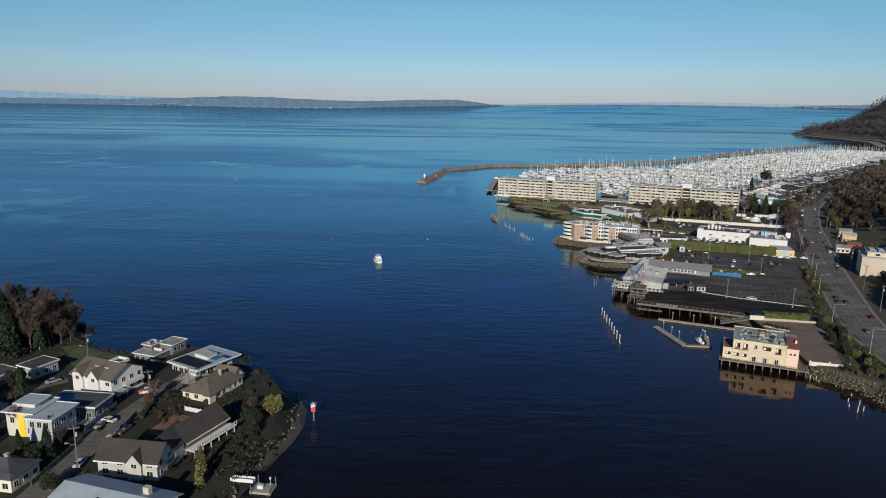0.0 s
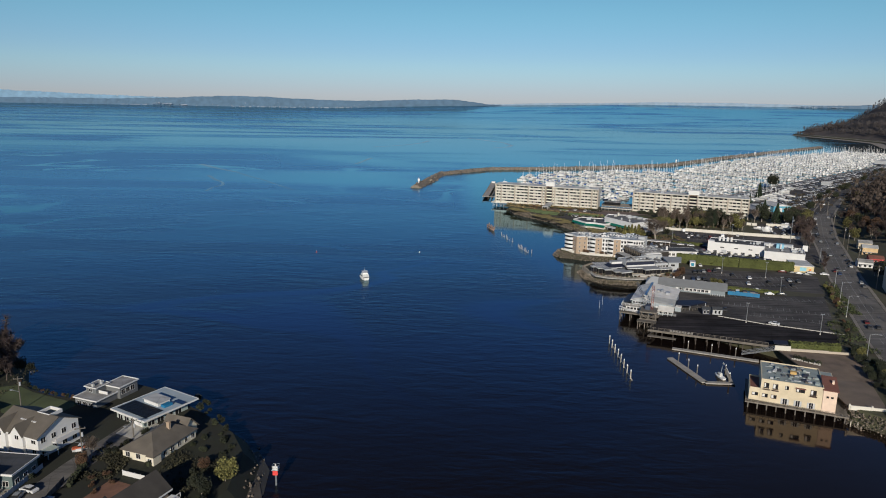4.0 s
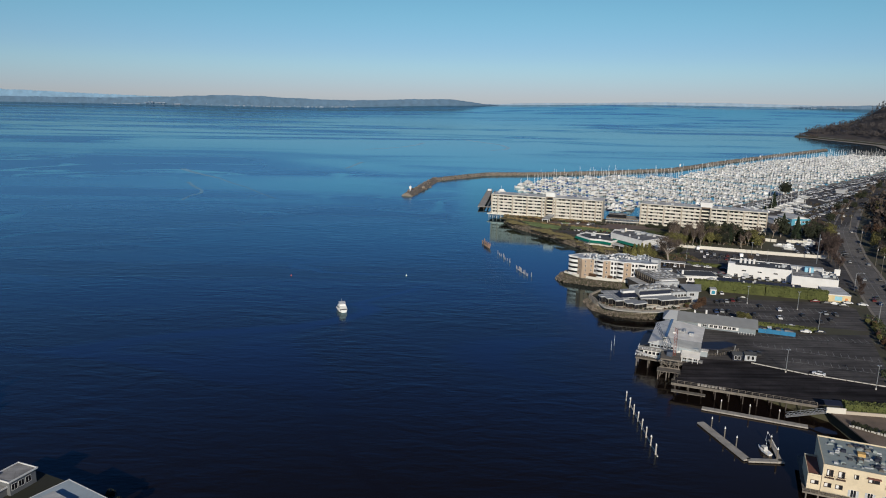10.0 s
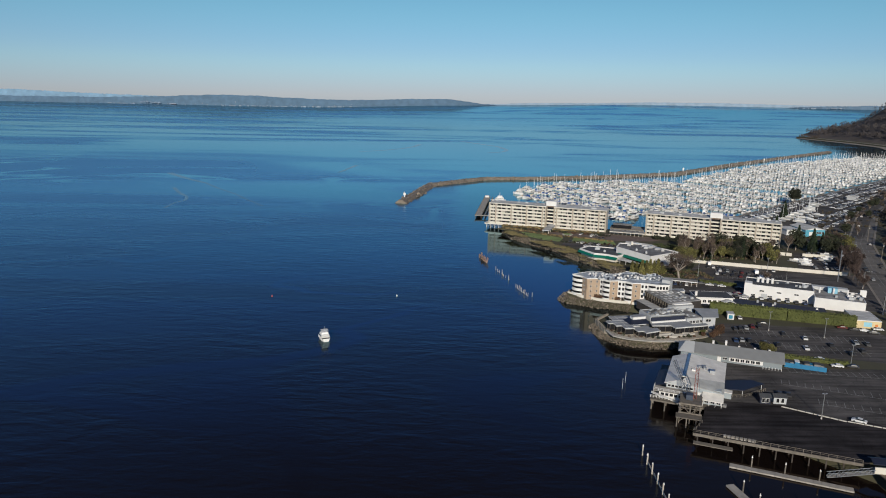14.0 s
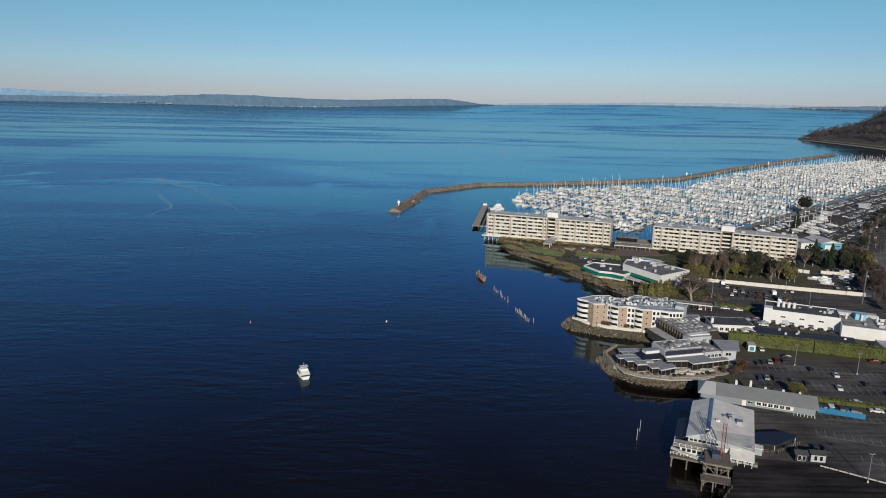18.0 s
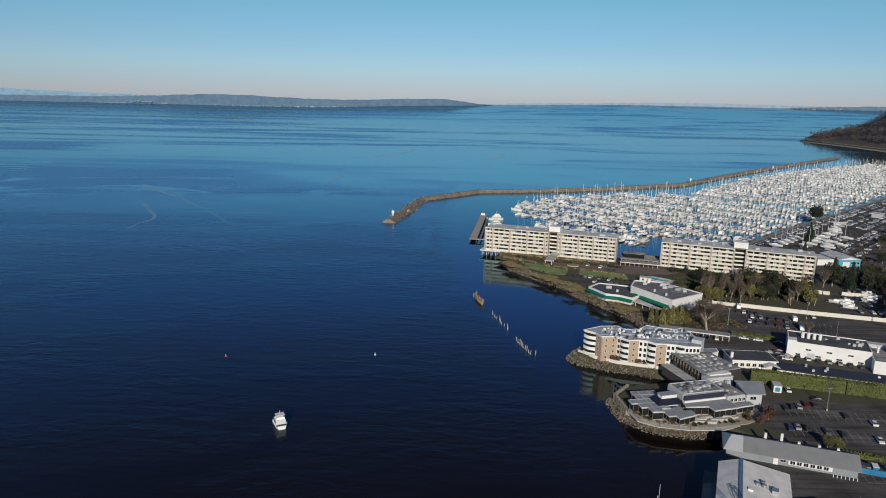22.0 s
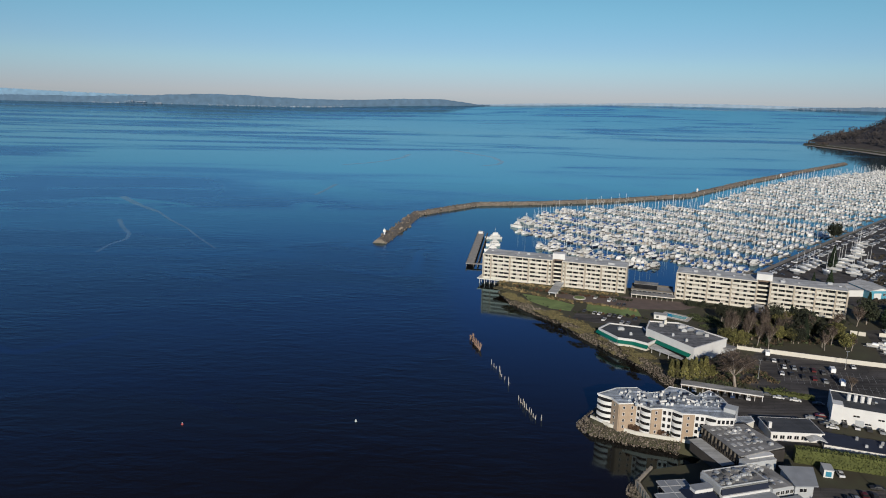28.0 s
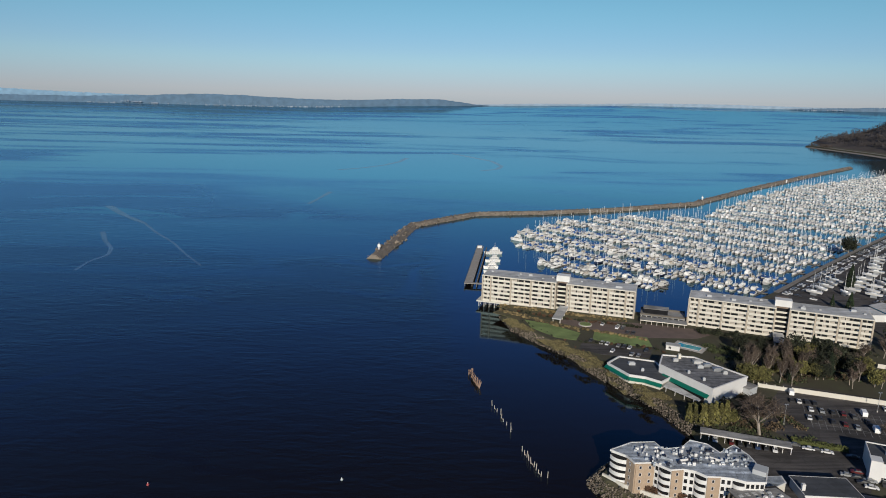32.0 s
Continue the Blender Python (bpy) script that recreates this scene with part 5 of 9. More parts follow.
t = thing("canopy_tent", "dark navy canopy roof over a fenced forecourt", "canopy")
part("roof", prism([(114.5, 345), (121, 344), (131, 350), (128, 353.5), (117.5, 352.5)], 6.3, 6.6), NAVY, t)
for x, y in ((115, 345.5), (121, 344.6), (130.3, 350), (127.6, 353), (118, 352)):
    part("post", box(x - 0.1, x + 0.1, y - 0.1, y + 0.1, 4, 6.3), GREYWALL, t)
railing(t, [(114.5, 343.8), (121, 343.2), (131.6, 349.4)], 4.05, 1.1, TIMBER, 1.1)
for x, w in ((124.6, 3.6), (129.4, 4.3)):
    t = thing("booth", "small white panelled booth with a low pitched roof", "booth", x, 338.6, 4.05, -8, "booths in the car park")
    part("wall", box(0, w, 0, 3.2, 0, 2.4), GREYWALL if w > 4 else NAVY, t)
    part("roof", gable(0, w, 0, 3.2, 2.4, 3.1, 0.25), DARKROOF, t)
    part("gable_wall", gable_end(0, w, 0, 3.2, 2.35, 3.05), GREYWALL if w > 4 else NAVY, t)
    window(t, w * 0.32, 0, 0.5, 0.9, 1.5)
    window(t, w * 0.7, 0, 0.5, 0.9, 1.5)


# ---- stepped restaurant on the rocky point ----
STONE = mat("buff_terrace_stone", (0.31, 0.275, 0.22), 0.9, var=0.3, scale=0.5, fine=3)
def terrace_restaurant():
    rr = random.Random(51)
    t = thing("terrace_restaurant", "rambling grey flat-roofed restaurant stepping down to a rocky point", "restaurant", 88, 416, 0, 15)
    siding = mat("weathered_grey_siding", (0.17, 0.17, 0.165), 0.85, var=0.25, scale=0.3, fine=4)
    slate = mat("blue_grey_roofing", (0.235, 0.245, 0.265), 0.85, var=0.18, scale=0.3, fine=3)
    # stepped glass rooms under flat slate roofs with pale edges and seams
    turn_ = pose(5.9, 7.0, 0, 0, 0, -7.5)
    plates = (([(turn_ @ Vector((u, v, 0)))[:2] for u, v in ((0, 0), (0, -7), (-3.9, -7), (-3.9, -10.5), (-1.6, -10.5), (-1.6, -14), (1, -14), (1, -18), (5.5, -18), (5.5, -15.5), (9, -15.5), (9, -13), (13, -13), (13, -4.5), (9.8, -4.5), (9.8, 0))], 7.9),
              ([(9.4, -8.6), (9.2, -14), (12, -14.3), (11.7, -16.8), (19.6, -15.4), (20.2, -11.6), (17.2, -11.2), (17.6, -7.6)], 7.2),
              ([(20.5, -5.0), (19, -9.6), (27.7, -11.2), (27.7, -14.8), (38.4, -14.5), (38.6, -6.4)], 7.7),
              ([(38.4, -9.8), (38.4, -13), (46.5, -12.6), (46.8, -9.8)], 7.0))
    for pts, z in plates:
        cx, cy = sum(p[0] for p in pts) / len(pts), sum(p[1] for p in pts) / len(pts)
        shrink = lambda k: [(cx + (x - cx) * k, cy + (y - cy) * k) for x, y in pts]
        part("glass_wall", prism(shrink(0.90), 3.9, z - 0.4), GLASS, t)
        part("base_wall", prism(shrink(0.915), 3.8, 4.7), STONE, t)
        part("roof_edge", prism(pts, z - 0.45, z), PALEROOF, t)
        part("roof_slab", prism(shrink(0.965), z - 0.1, z + 0.06), slate, t)
        for (xa, ya), (xb, yb) in zip(shrink(0.905), shrink(0.905)[1:]):
            n = max(1, int(math.hypot(xb - xa, yb - ya) / 2.4))
            for k in range(n):
                xx, yy = xa + (xb - xa) * k / n, ya + (yb - ya) * k / n
                part("mullion", box(xx - 0.08, xx + 0.08, yy - 0.08, yy + 0.08, 3.9, z - 0.4), SHINGLE, t)
    for u0, u1, v in ((-1.2, 9.4, -3.5), (-3.4, 12.6, -7.2), (-1.2, 12.6, -10.6), (1.4, 8.6, -14.2)):
        part("roof_seam", box(u0, u1, v - 0.14, v + 0.14, 7.95, 8.03, m=turn_), PALEROOF, t)
    for u, v0, v1 in ((2.6, -17.6, -0.4), (6.6, -15.0, -0.4)):
        part("roof_seam", box(u - 0.14, u + 0.14, v0, v1, 7.94, 8.02, m=turn_), PALEROOF, t)
    # clerestory with a dark skirt
    bm = prism([(9, -7.2), (19, -7.6), (19.4, -0.6), (9.6, 0.6)], 7.9, 9.3, None, [(11.4, -4.6), (18.6, -5), (18.8, -1.8), (11.8, -1.2)])
    part("skirt_roof", bm, NAVY, t)
    part("clerestory", box(12, 18.4, -4.6, -1.8, 9.2, 10.5), WHITE, t)
    part("clerestory_roof", box(11.8, 18.6, -4.8, -1.6, 10.5, 10.7), slate, t)
    # middle hall with a dark glazed front and cluttered roof
    part("wall", box(21, 38, -5.5, 4.5, 3.9, 10.4), siding, t)
    part("window_band", prism([(20.6, -6.4), (38.4, -6.4), (38.4, -5.4), (20.6, -5.4)], 8.5, 10.0, None, [(20.6, -5.7), (38.4, -5.7), (38.4, -5.3), (20.6, -5.3)]), NAVY, t)
    part("sloped_band", box(20.3, 38.6, -6.9, -5.4, 7.75, 8.5), WHITE, t)
    part("end_wall", box(20.4, 21, -5.4, 4.4, 8.0, 10.4), GREYWALL, t)
    part("roof", box(21.1, 37.9, -5.2, 4.4, 10.4, 10.5), GREYROOF, t)
    part("parapet", parapet(20.9, 38.1, -5.3, 4.6, 10.2, 0.6, 0.3), GREYWALL, t)
    roof_units(t, 21.5, 37, -4.5, 3.5, 10.5, 40, rr, (GREYWALL, STEEL, PALEROOF, DARKROOF, GREYROOF), 0.8, 0.7)
    # long hall behind
    # very dark brown walls on every side of the hall
    part("wall", box(39.2, 57, 8.6, 29.4, 3.9, 11.5), mat("dark_hall_wall", (0.032, 0.027, 0.023), 0.85, var=0.3, scale=0.4, fine=4), t)
    for k in range(11):
        part("bracket", box(38.5, 39.2, 9 + k * 2, 9.25 + k * 2, 9.6, 11.5), SHINGLE, t)
    part("roof", prism([(38.4, 7.7), (57.6, 9.6), (55.6, 27.6), (39.4, 30.6)], 11.5, 11.9), GREYROOF, t)
    part("front_gable", box(40.6, 50.5, 6.4, 8.6, 7.8, 11.6), WHITE, t)
    for i in range(4):
        for j in range(5):
            part("skylight", box(40.4 + i * 2.6 + rr.uniform(-0.3, 0.3), 41.6 + i * 2.6, 10 + j * 3.9, 11.2 + j * 3.9 + rr.uniform(0, 0.8), 11.9, 12.1), PALEROOF, t)
    roof_units(t, 45, 55, 11, 26, 11.9, 16, rr, None, 0.8, 0.8)
    for k in range(8):
        window(t, 39.2, 10.4 + k * 2.4, 7.6, 1.8, 1.8, -90, SHINGLE)
    part("lean_to", box(33.5, 38, 10, 28, 3.9, 7.8), DARKSHINGLE, t)
    part("lean_to_roof", box(33.0, 38, 9.7, 28.4, 7.8, 8.05), PALEROOF, t)
    part("wall", box(38, 50, 4.5, 8, 3.9, 11.0), GREYWALL, t)
    part("link_roof", box(38, 50, 4.4, 7.7, 11.0, 11.15), PALEROOF, t)
    roof_units(t, 38.5, 49, 1, 7, 9.2, 12, rr, None, 0.9)
    part("wall", box(38, 46, -8, 4.5, 3.9, 9.2), GREYWALL, t)
    part("link_roof", box(38, 46, -8.1, 4.4, 9.2, 9.35), GREYROOF, t)
    roof_units(t, 38.3, 44, -7, 3.5, 9.35, 10, rr, (GREYWALL, STEEL, DARKROOF), 0.8, 0.7)
    # entrance tower
    part("tower_wall", prism([(46, -8.6), (51.6, -10.2), (56.6, -2.6), (48.2, 0.4)], 3.9, 9.8), GREYWALL, t)
    bm = bmesh.new()
    vs = [bm.verts.new(p) for p in ((45.2, -9.4, 9.6), (52.4, -11.2, 9.6), (58.4, -2.4, 10.6), (47.8, 1.2, 10.6))]
    up = [bm.verts.new(v.co + Vector((0, 0, 0.3))) for v in vs]
    bm.faces.new(vs[::-1])
    bm.faces.new(up)
    for i in range(4):
        bm.faces.new((vs[i], vs[(i + 1) % 4], up[(i + 1) % 4], up[i]))
    part("tower_roof", bm, slate, t)
    window(t, 48.4, -9.4, 7.4, 2.2, 1.2, -16)
    for k in range(4):
        window(t, 40 + k * 1.8, -8, 6.8, 1.3, 1.2)
    part("brick_panel", box(29.5, 33, -8.2, -7.6, 4, 7.4), mat("red_brick_panel", (0.25, 0.075, 0.035), 0.9, var=0.3, scale=1), t)
    return t


terrace_restaurant()
t = thing("sea_wall", "weathered timber-faced sea wall round the restaurant terrace", "sea wall", kind="structure")
_line = inset([(118, 404), (107, 403), (95, 407), (87, 416), (86, 431), (94, 441)], 1.6)
for (_x0, _y0), (_x1, _y1) in zip(_line, _line[1:]):
    _d, _h = math.hypot(_x1 - _x0, _y1 - _y0), math.degrees(math.atan2(_y1 - _y0, _x1 - _x0))
    part("wall_face", box(0, _d, -0.9, 0.0, 0.2, 4.2, m=pose(_x0, _y0, 0, 0, 0, _h)), STONE, t)
    for _k in range(max(1, int(_d / 2.2))):
        part("wall_post", box(_k * 2.2, _k * 2.2 + 0.28, 0.0, 0.22, 0.0, 4.5, m=pose(_x0, _y0, 0, 0, 0, _h)), TIMBER, t)
t = thing("promenade", "pale concrete promenade with a timber rail on the point", "promenade", kind="structure")
part("terrace", prism([(90, 418), (91, 409), (97, 405), (108, 402.6), (119, 403), (130, 406), (138, 411), (139, 420), (100, 418)], 3.8, 4.25), STONE, t)
part("slab", prism([(88.5, 416), (90, 407), (96, 402.8), (107, 400.5), (119, 401), (126, 404), (126, 409), (108, 404), (95, 410)], 3.8, 4.1), CONCRETE, t)
railing(t, [(88.3, 422), (88.6, 415), (91, 407.5), (97, 404), (107, 401), (118, 401.5)], 4.1, 1.0, DOCKWOOD, 1.6)
part("seat_wall", box(0, 18, 0, 0.5, 0, 0.6, m=pose(108, 405.5, 4.1, 0, 0, 8)), CONCRETE, t)
for k in range(7):
    part("terrace_step", box(0, 9 - k * 0.7, 0, 0.8, 0, 0.55 + 0.12 * (k % 3), m=pose(104 + k * 3.2, 404.6 + k * 0.75 + (k % 2) * 2.4, 4.25, 0, 0, 12 - (k % 3) * 10)), CONCRETE, t)
part("seat_wall", box(0, 14, 0, 0.5, 0, 0.6, m=pose(112, 409, 4.1, 0, 0, 8)), CONCRETE, t)


# ---- brick and white balcony flats on the second point ----
def balcony_flats():
    rr = random.Random(61)
    t = thing("balcony_flats", "four-storey tan brick flats with curved white balconies on a rocky point", "apartment building")
    Z0, FH = 4.2, 2.58
    top = Z0 + 4 * FH
    outline = [(84.7, 475), (89.2, 471.1), (90.7, 466.3), (97.4, 466.8), (98.6, 465.4), (101.5, 462.2), (105.9, 462.8), (109.4, 461.5), (112.1, 458.4), (116.5, 458.2), (120.1, 457.4), (123.5, 455.4), (129.8, 455.2), (131.6, 458.5), (132, 468), (131.9, 472.5), (129.8, 479.5), (122.6, 474), (120.4, 479.9), (115.2, 482.6), (110.5, 477.4), (103.4, 476), (101.9, 481), (93.5, 480.4)]
    part("wall", prism(outline, 3.4, top), WHITE, t)
    cx, cy = 110, 470
    grow = lambda k: [(cx + (x - cx) * k, cy + (y - cy) * k) for x, y in outline]
    part("roof_slab", prism(grow(1.02), top, top + 0.35), WHITE, t)
    blue = weathered_ground(mat("blue_grey_roof", (0.30, 0.325, 0.36), 0.8, var=0.5, scale=0.5, fine=2), 0.6, 0.4, 20)
    part("roof", prism(grow(1.003), top + 0.35, top + 0.4), blue, t)
    # rim all round
    rim = bmesh.new()
    o, i_ = grow(1.022), grow(1.004)
    n = len(o)
    lo = [[rim.verts.new((x, y, top + 0.2)) for x, y in ring] for ring in (o, i_)]
    hi = [[rim.verts.new((x, y, top + 0.6)) for x, y in ring] for ring in (o, i_)]
    for k in range(n):
        j = (k + 1) % n
        rim.faces.new((lo[0][k], lo[0][j], hi[0][j], hi[0][k]))
        rim.faces.new((lo[1][j], lo[1][k], hi[1][k], hi[1][j]))
        rim.faces.new((hi[0][k], hi[0][j], hi[1][j], hi[1][k]))
    part("roof_rim", rim, WHITE, t)
    for _ in range(120):
        x, y = rr.uniform(93, 131), rr.uniform(464, 478)
        if 461 + max(0, (100 - x)) * 0.5 < y < 479 - abs(x - 111) * 0.12:
            s = rr.uniform(0.2, 0.6)
            part("roof_unit", box(x - s, x + s, y - s * 0.6, y + s * 0.6, top + 0.4, top + 0.4 + rr.uniform(0.3, 1.2)), rr.choice((blue, WHITE, GREYWALL, blue, NAVY, NAVY)), t)
    part("stair_tower", box(0, 4.2, 0, 4.6, 3.4, top + 2.0, m=pose(128, 460.6, 0, 0, 0, -36)), GREYWALL, t)

    # brick bays with windows
    def bay(x, y, rz, w, d):
        m = pose(x, y, 0, 0, 0, rz)
        b = part("brick_bay", box(0, w, -0.35, d, 3.6, top + 0.1), BRICK, t)
        b.matrix_local = m
        for f in range(4):
            for k in range(2 if w > 5 else 1):
                window(b, w * (k + 0.5) / (2 if w > 5 else 1) if w > 5 else w * 0.45, -0.35, Z0 + f * FH + 0.9, 0.7, 1.0)

    bay(89.3, 470.9, -73, 4.9, 2)
    bay(90.8, 466.3, 4, 6.5, 3)
    bay(101.6, 462.2, 8, 4.2, 2)
    bay(112.2, 458.4, -3, 4.2, 2)
    # white window bays beside the brick
    for x, y, rz, w in ((97.5, 466.7, -49, 1.7), (105.9, 462.8, -20, 3.7), (116.5, 458.2, -13, 3.6), (123.6, 455.35, -2, 3.1), (126.7, 455.25, -2, 3.1), (129.9, 455.4, 61, 3.4)):
        for f in range(4):
            for k in range(2 if w > 2.5 else 1):
                m = pose(x, y, 0, 0, 0, rz) @ Vector((w * (k + 0.5) / (2 if w > 2.5 else 1), 0, 0))
                window(t, m.x, m.y, Z0 + f * FH + 0.55, 1.05, 1.5, rz)

    # stacked balconies with curved solid parapets
    def stack(x, y, rz, w, d, floors=range(4), glazed=True):
        for f in floors:
            z = Z0 + f * FH
            pts = [(-w / 2, d)] + [(w / 2 * (k / 4 - 1), -d * (1 - (k / 4 - 1) ** 2) * 0.7) for k in range(9)] + [(w / 2, d)]
            bm = prism(pts, z - 0.18, z)
            inner = [(px * 0.94, py + 0.12) for px, py in pts]
            wall = bmesh.new()
            for a, b2, c, e in zip(pts[1:-1], pts[2:-1], inner[1:-1], inner[2:-1]):
                v = [wall.verts.new((p[0], p[1], zz)) for zz in (z, z + 1.25) for p in (a, b2, e, c)]
                for q in ((4, 5, 6, 7), (0, 1, 5, 4), (2, 3, 7, 6)):
                    wall.faces.new([v[i] for i in q])
            bmesh.ops.remove_doubles(wall, verts=wall.verts[:], dist=0.001)
            o = part("balcony", bm, WHITE, t)
            o.matrix_local = pose(x, y, 0, 0, 0, rz)
            part("parapet", wall, WHITE, o)
            if glazed:
                g = part("glazing", box(-w / 2 + 0.25, w / 2 - 0.25, -0.1, -0.02, z + 0.02, z + 2.15), GLASS, o)

    stack(86.9, 473.0, -40, 6.4, 1.7)
    stack(88.6, 478.2, 212, 5.6, 1.6)
    stack(100.0, 463.8, -48, 4.7, 1.5)
    stack(110.7, 460.0, -49, 4.5, 1.5)
    stack(121.8, 456.4, -33, 4.2, 1.5)
    for k in range(6):
        part("roof_screen", box(0, 4.0, 0, 0.18, 0, 0.8, m=pose(95 + k * 5.6, 472.5 - (k % 3) * 2.5, top + 0.4, 0, 0, (60, -40, 15)[k % 3])), (WHITE, blue)[k % 2], t)
    # low annexe
    ann = [(132.2, 460.5), (133.6, 458.8), (141.5, 463.5), (142, 467.6), (136, 467), (132.2, 466)]
    part("annexe_wall", prism(ann, 3.6, 9.6), CREAM, t)
    part("annexe_roof", prism([(137 + (x - 137) * 1.05, 463.5 + (y - 463.5) * 1.05) for x, y in ann], 9.6, 9.95), WHITE, t)
    part("annexe_deck", prism([(137 + (x - 137) * 0.93, 463.5 + (y - 463.5) * 0.93) for x, y in ann], 9.95, 10.0), blue, t)
    part("garden_wall", prism([(82.5, 476.5), (88.3, 469.5), (97, 463.4), (118, 456.2), (118.2, 456.6), (97.2, 463.9), (88.7, 470), (83, 477)], 3.5, 4.9), CREAM, t)
    return t


balcony_flats()


# ---- green-trimmed clubhouse ----
def clubhouse():
    rr = random.Random(71)
    t = thing("clubhouse", "low white clubhouse with green canopies and a flat gravel roof", "clubhouse")
    hi = [(130.5, 563), (145, 534.8), (167, 549.5), (151, 573), (136, 575.5)]
    lo = [(108.5, 573), (115, 558.5), (122, 556), (128, 550.5), (134, 556), (133, 576), (116.5, 582)]

    def ring(pts, z0, z1, a, b, name, m):
        cx, cy = sum(p[0] for p in pts) / len(pts), sum(p[1] for p in pts) / len(pts)
        bm = bmesh.new()
        r = [[((x - cx) * k + cx, (y - cy) * k + cy) for x, y in pts] for k in (a, b)]
        v = [[[bm.verts.new((x, y, z)) for x, y in q] for z in (z0, z1)] for q in r]
        n = len(pts)
        for i in range(n):
            j = (i + 1) % n
            bm.faces.new((v[0][0][i], v[0][0][j], v[0][1][j], v[0][1][i]))
            bm.faces.new((v[1][0][j], v[1][0][i], v[1][1][i], v[1][1][j]))
            bm.faces.new((v[0][1][i], v[0][1][j], v[1][1][j], v[1][1][i]))
        part(name, bm, m, t)

    part("hall_wall", prism(hi, 3.8, 11.6), WHITE, t)
    part("hall_roof", prism([((x - 146) * 0.97 + 146, (y - 559) * 0.97 + 559) for x, y in hi], 11.6, 11.65), weathered_ground(mat("mottled_roof_felt", (0.135, 0.135, 0.14), 0.92, var=0.6, scale=0.35, fine=2.5), 0.55, 0.3, -35), t)
    ring(hi, 11.3, 12.2, 1.01, 0.975, "hall_parapet", WHITE)
    part("wing_wall", prism([((x - 122) * 0.94 + 122, (y - 565) * 0.94 + 565) for x, y in lo], 3.8, 7.6), CREAM, t)
    part("wing_roof", prism(lo, 7.6, 7.95), DARKROOF, t)
    ring(lo, 7.3, 8.5, 1.015, 0.965, "wing_parapet", WHITE)
    # green canopies along the water side
    def canopy(p, q, z, out, name="green_canopy"):
        d = Vector((q[0] - p[0], q[1] - p[1], 0))
        nrm = Vector((d.y, -d.x, 0)).normalized() * out
        bm = bmesh.new()
        a = [Vector((*p, z)), Vector((*q, z)), Vector((*q, z - 1.1)) + nrm, Vector((*p, z - 1.1)) + nrm]
        v = [bm.verts.new(x) for x in a] + [bm.verts.new(x - Vector((0, 0, 0.35))) for x in a]
        for f in ((0, 1, 2, 3), (7, 6, 5, 4), (0, 4, 5, 1), (1, 5, 6, 2), (2, 6, 7, 3), (3, 7, 4, 0)):
            bm.faces.new([v[i] for i in f])
        bmesh.ops.recalc_face_normals(bm, faces=bm.faces[:])
        part(name, bm, GREEN, t)

    canopy((108, 573.5), (114.8, 558), 7.4, 1.2)
    canopy((114.8, 558), (122, 555.4), 7.4, 1.2)
    canopy((122, 555.4), (128, 549.8), 7.4, 1.2)
    canopy((131.5, 560), (144.2, 536), 8.6, 1.5)
    for (x0, y0), (x1, y1) in (((109.6, 572), (115.6, 559.2)), ((115.8, 558.9), (122.3, 556.6))):
        n = 7
        for k in range(n):
            u = (k + 0.5) / n
            window(t, x0 + (x1 - x0) * u, y0 + (y1 - y0) * u, 4.6, 1.2, 1.7, math.degrees(math.atan2(y1 - y0, x1 - x0)))
    part("glass_front", box(0, 24, -0.12, 0, 4.0, 6.9, m=pose(132, 559.2, 0, 0, 0, -63)), GLASS, t)
    part("entrance_roof", prism([(128.5, 550), (139, 534.5), (141, 536), (133, 556)], 6.2, 6.5), PALEROOF, t)
    for k in range(4):
        part("entrance_post", box(129.5 + k * 2.8, 129.7 + k * 2.8, 548.8 - k * 4.0, 549.0 - k * 4.0, 3.9, 6.2), WHITE, t)
    for x, y, w in ((150, 566, 2.2), (153, 562, 1.8), (156, 557, 2.2), (149, 560, 1.4), (158, 553, 1.0), (145, 545, 0.6), (141, 553, 0.6), (140, 568, 1.2), (120, 572, 1.6), (123, 564, 0.7)):
        z = 11.65 if x > 135 else 7.95
        part("roof_unit", boxes([(x - w, x + w, y - w * 0.6, y + w * 0.6, z, z + 1.3), (x - w * 0.6, x + w * 0.6, y - w * 0.4, y + w * 0.4, z + 1.3, z + 1.55)]), rr.choice((GREYWALL, PALEROOF, STEEL)), t)
    part("chimney", box(142.5, 143.8, 571, 572.3, 11.6, 14), CREAM, t)
    part("side_shed", box(0, 7, 0, 12, 3.9, 7.4, m=pose(166.5, 545.5, 0, 0, 0, 35)), GREYWALL, t)
    part("side_shed_roof", box(-0.3, 7.3, -0.3, 12.3, 7.4, 7.6, m=pose(166.5, 545.5, 0, 0, 0, 35)), GREYROOF, t)


clubhouse()


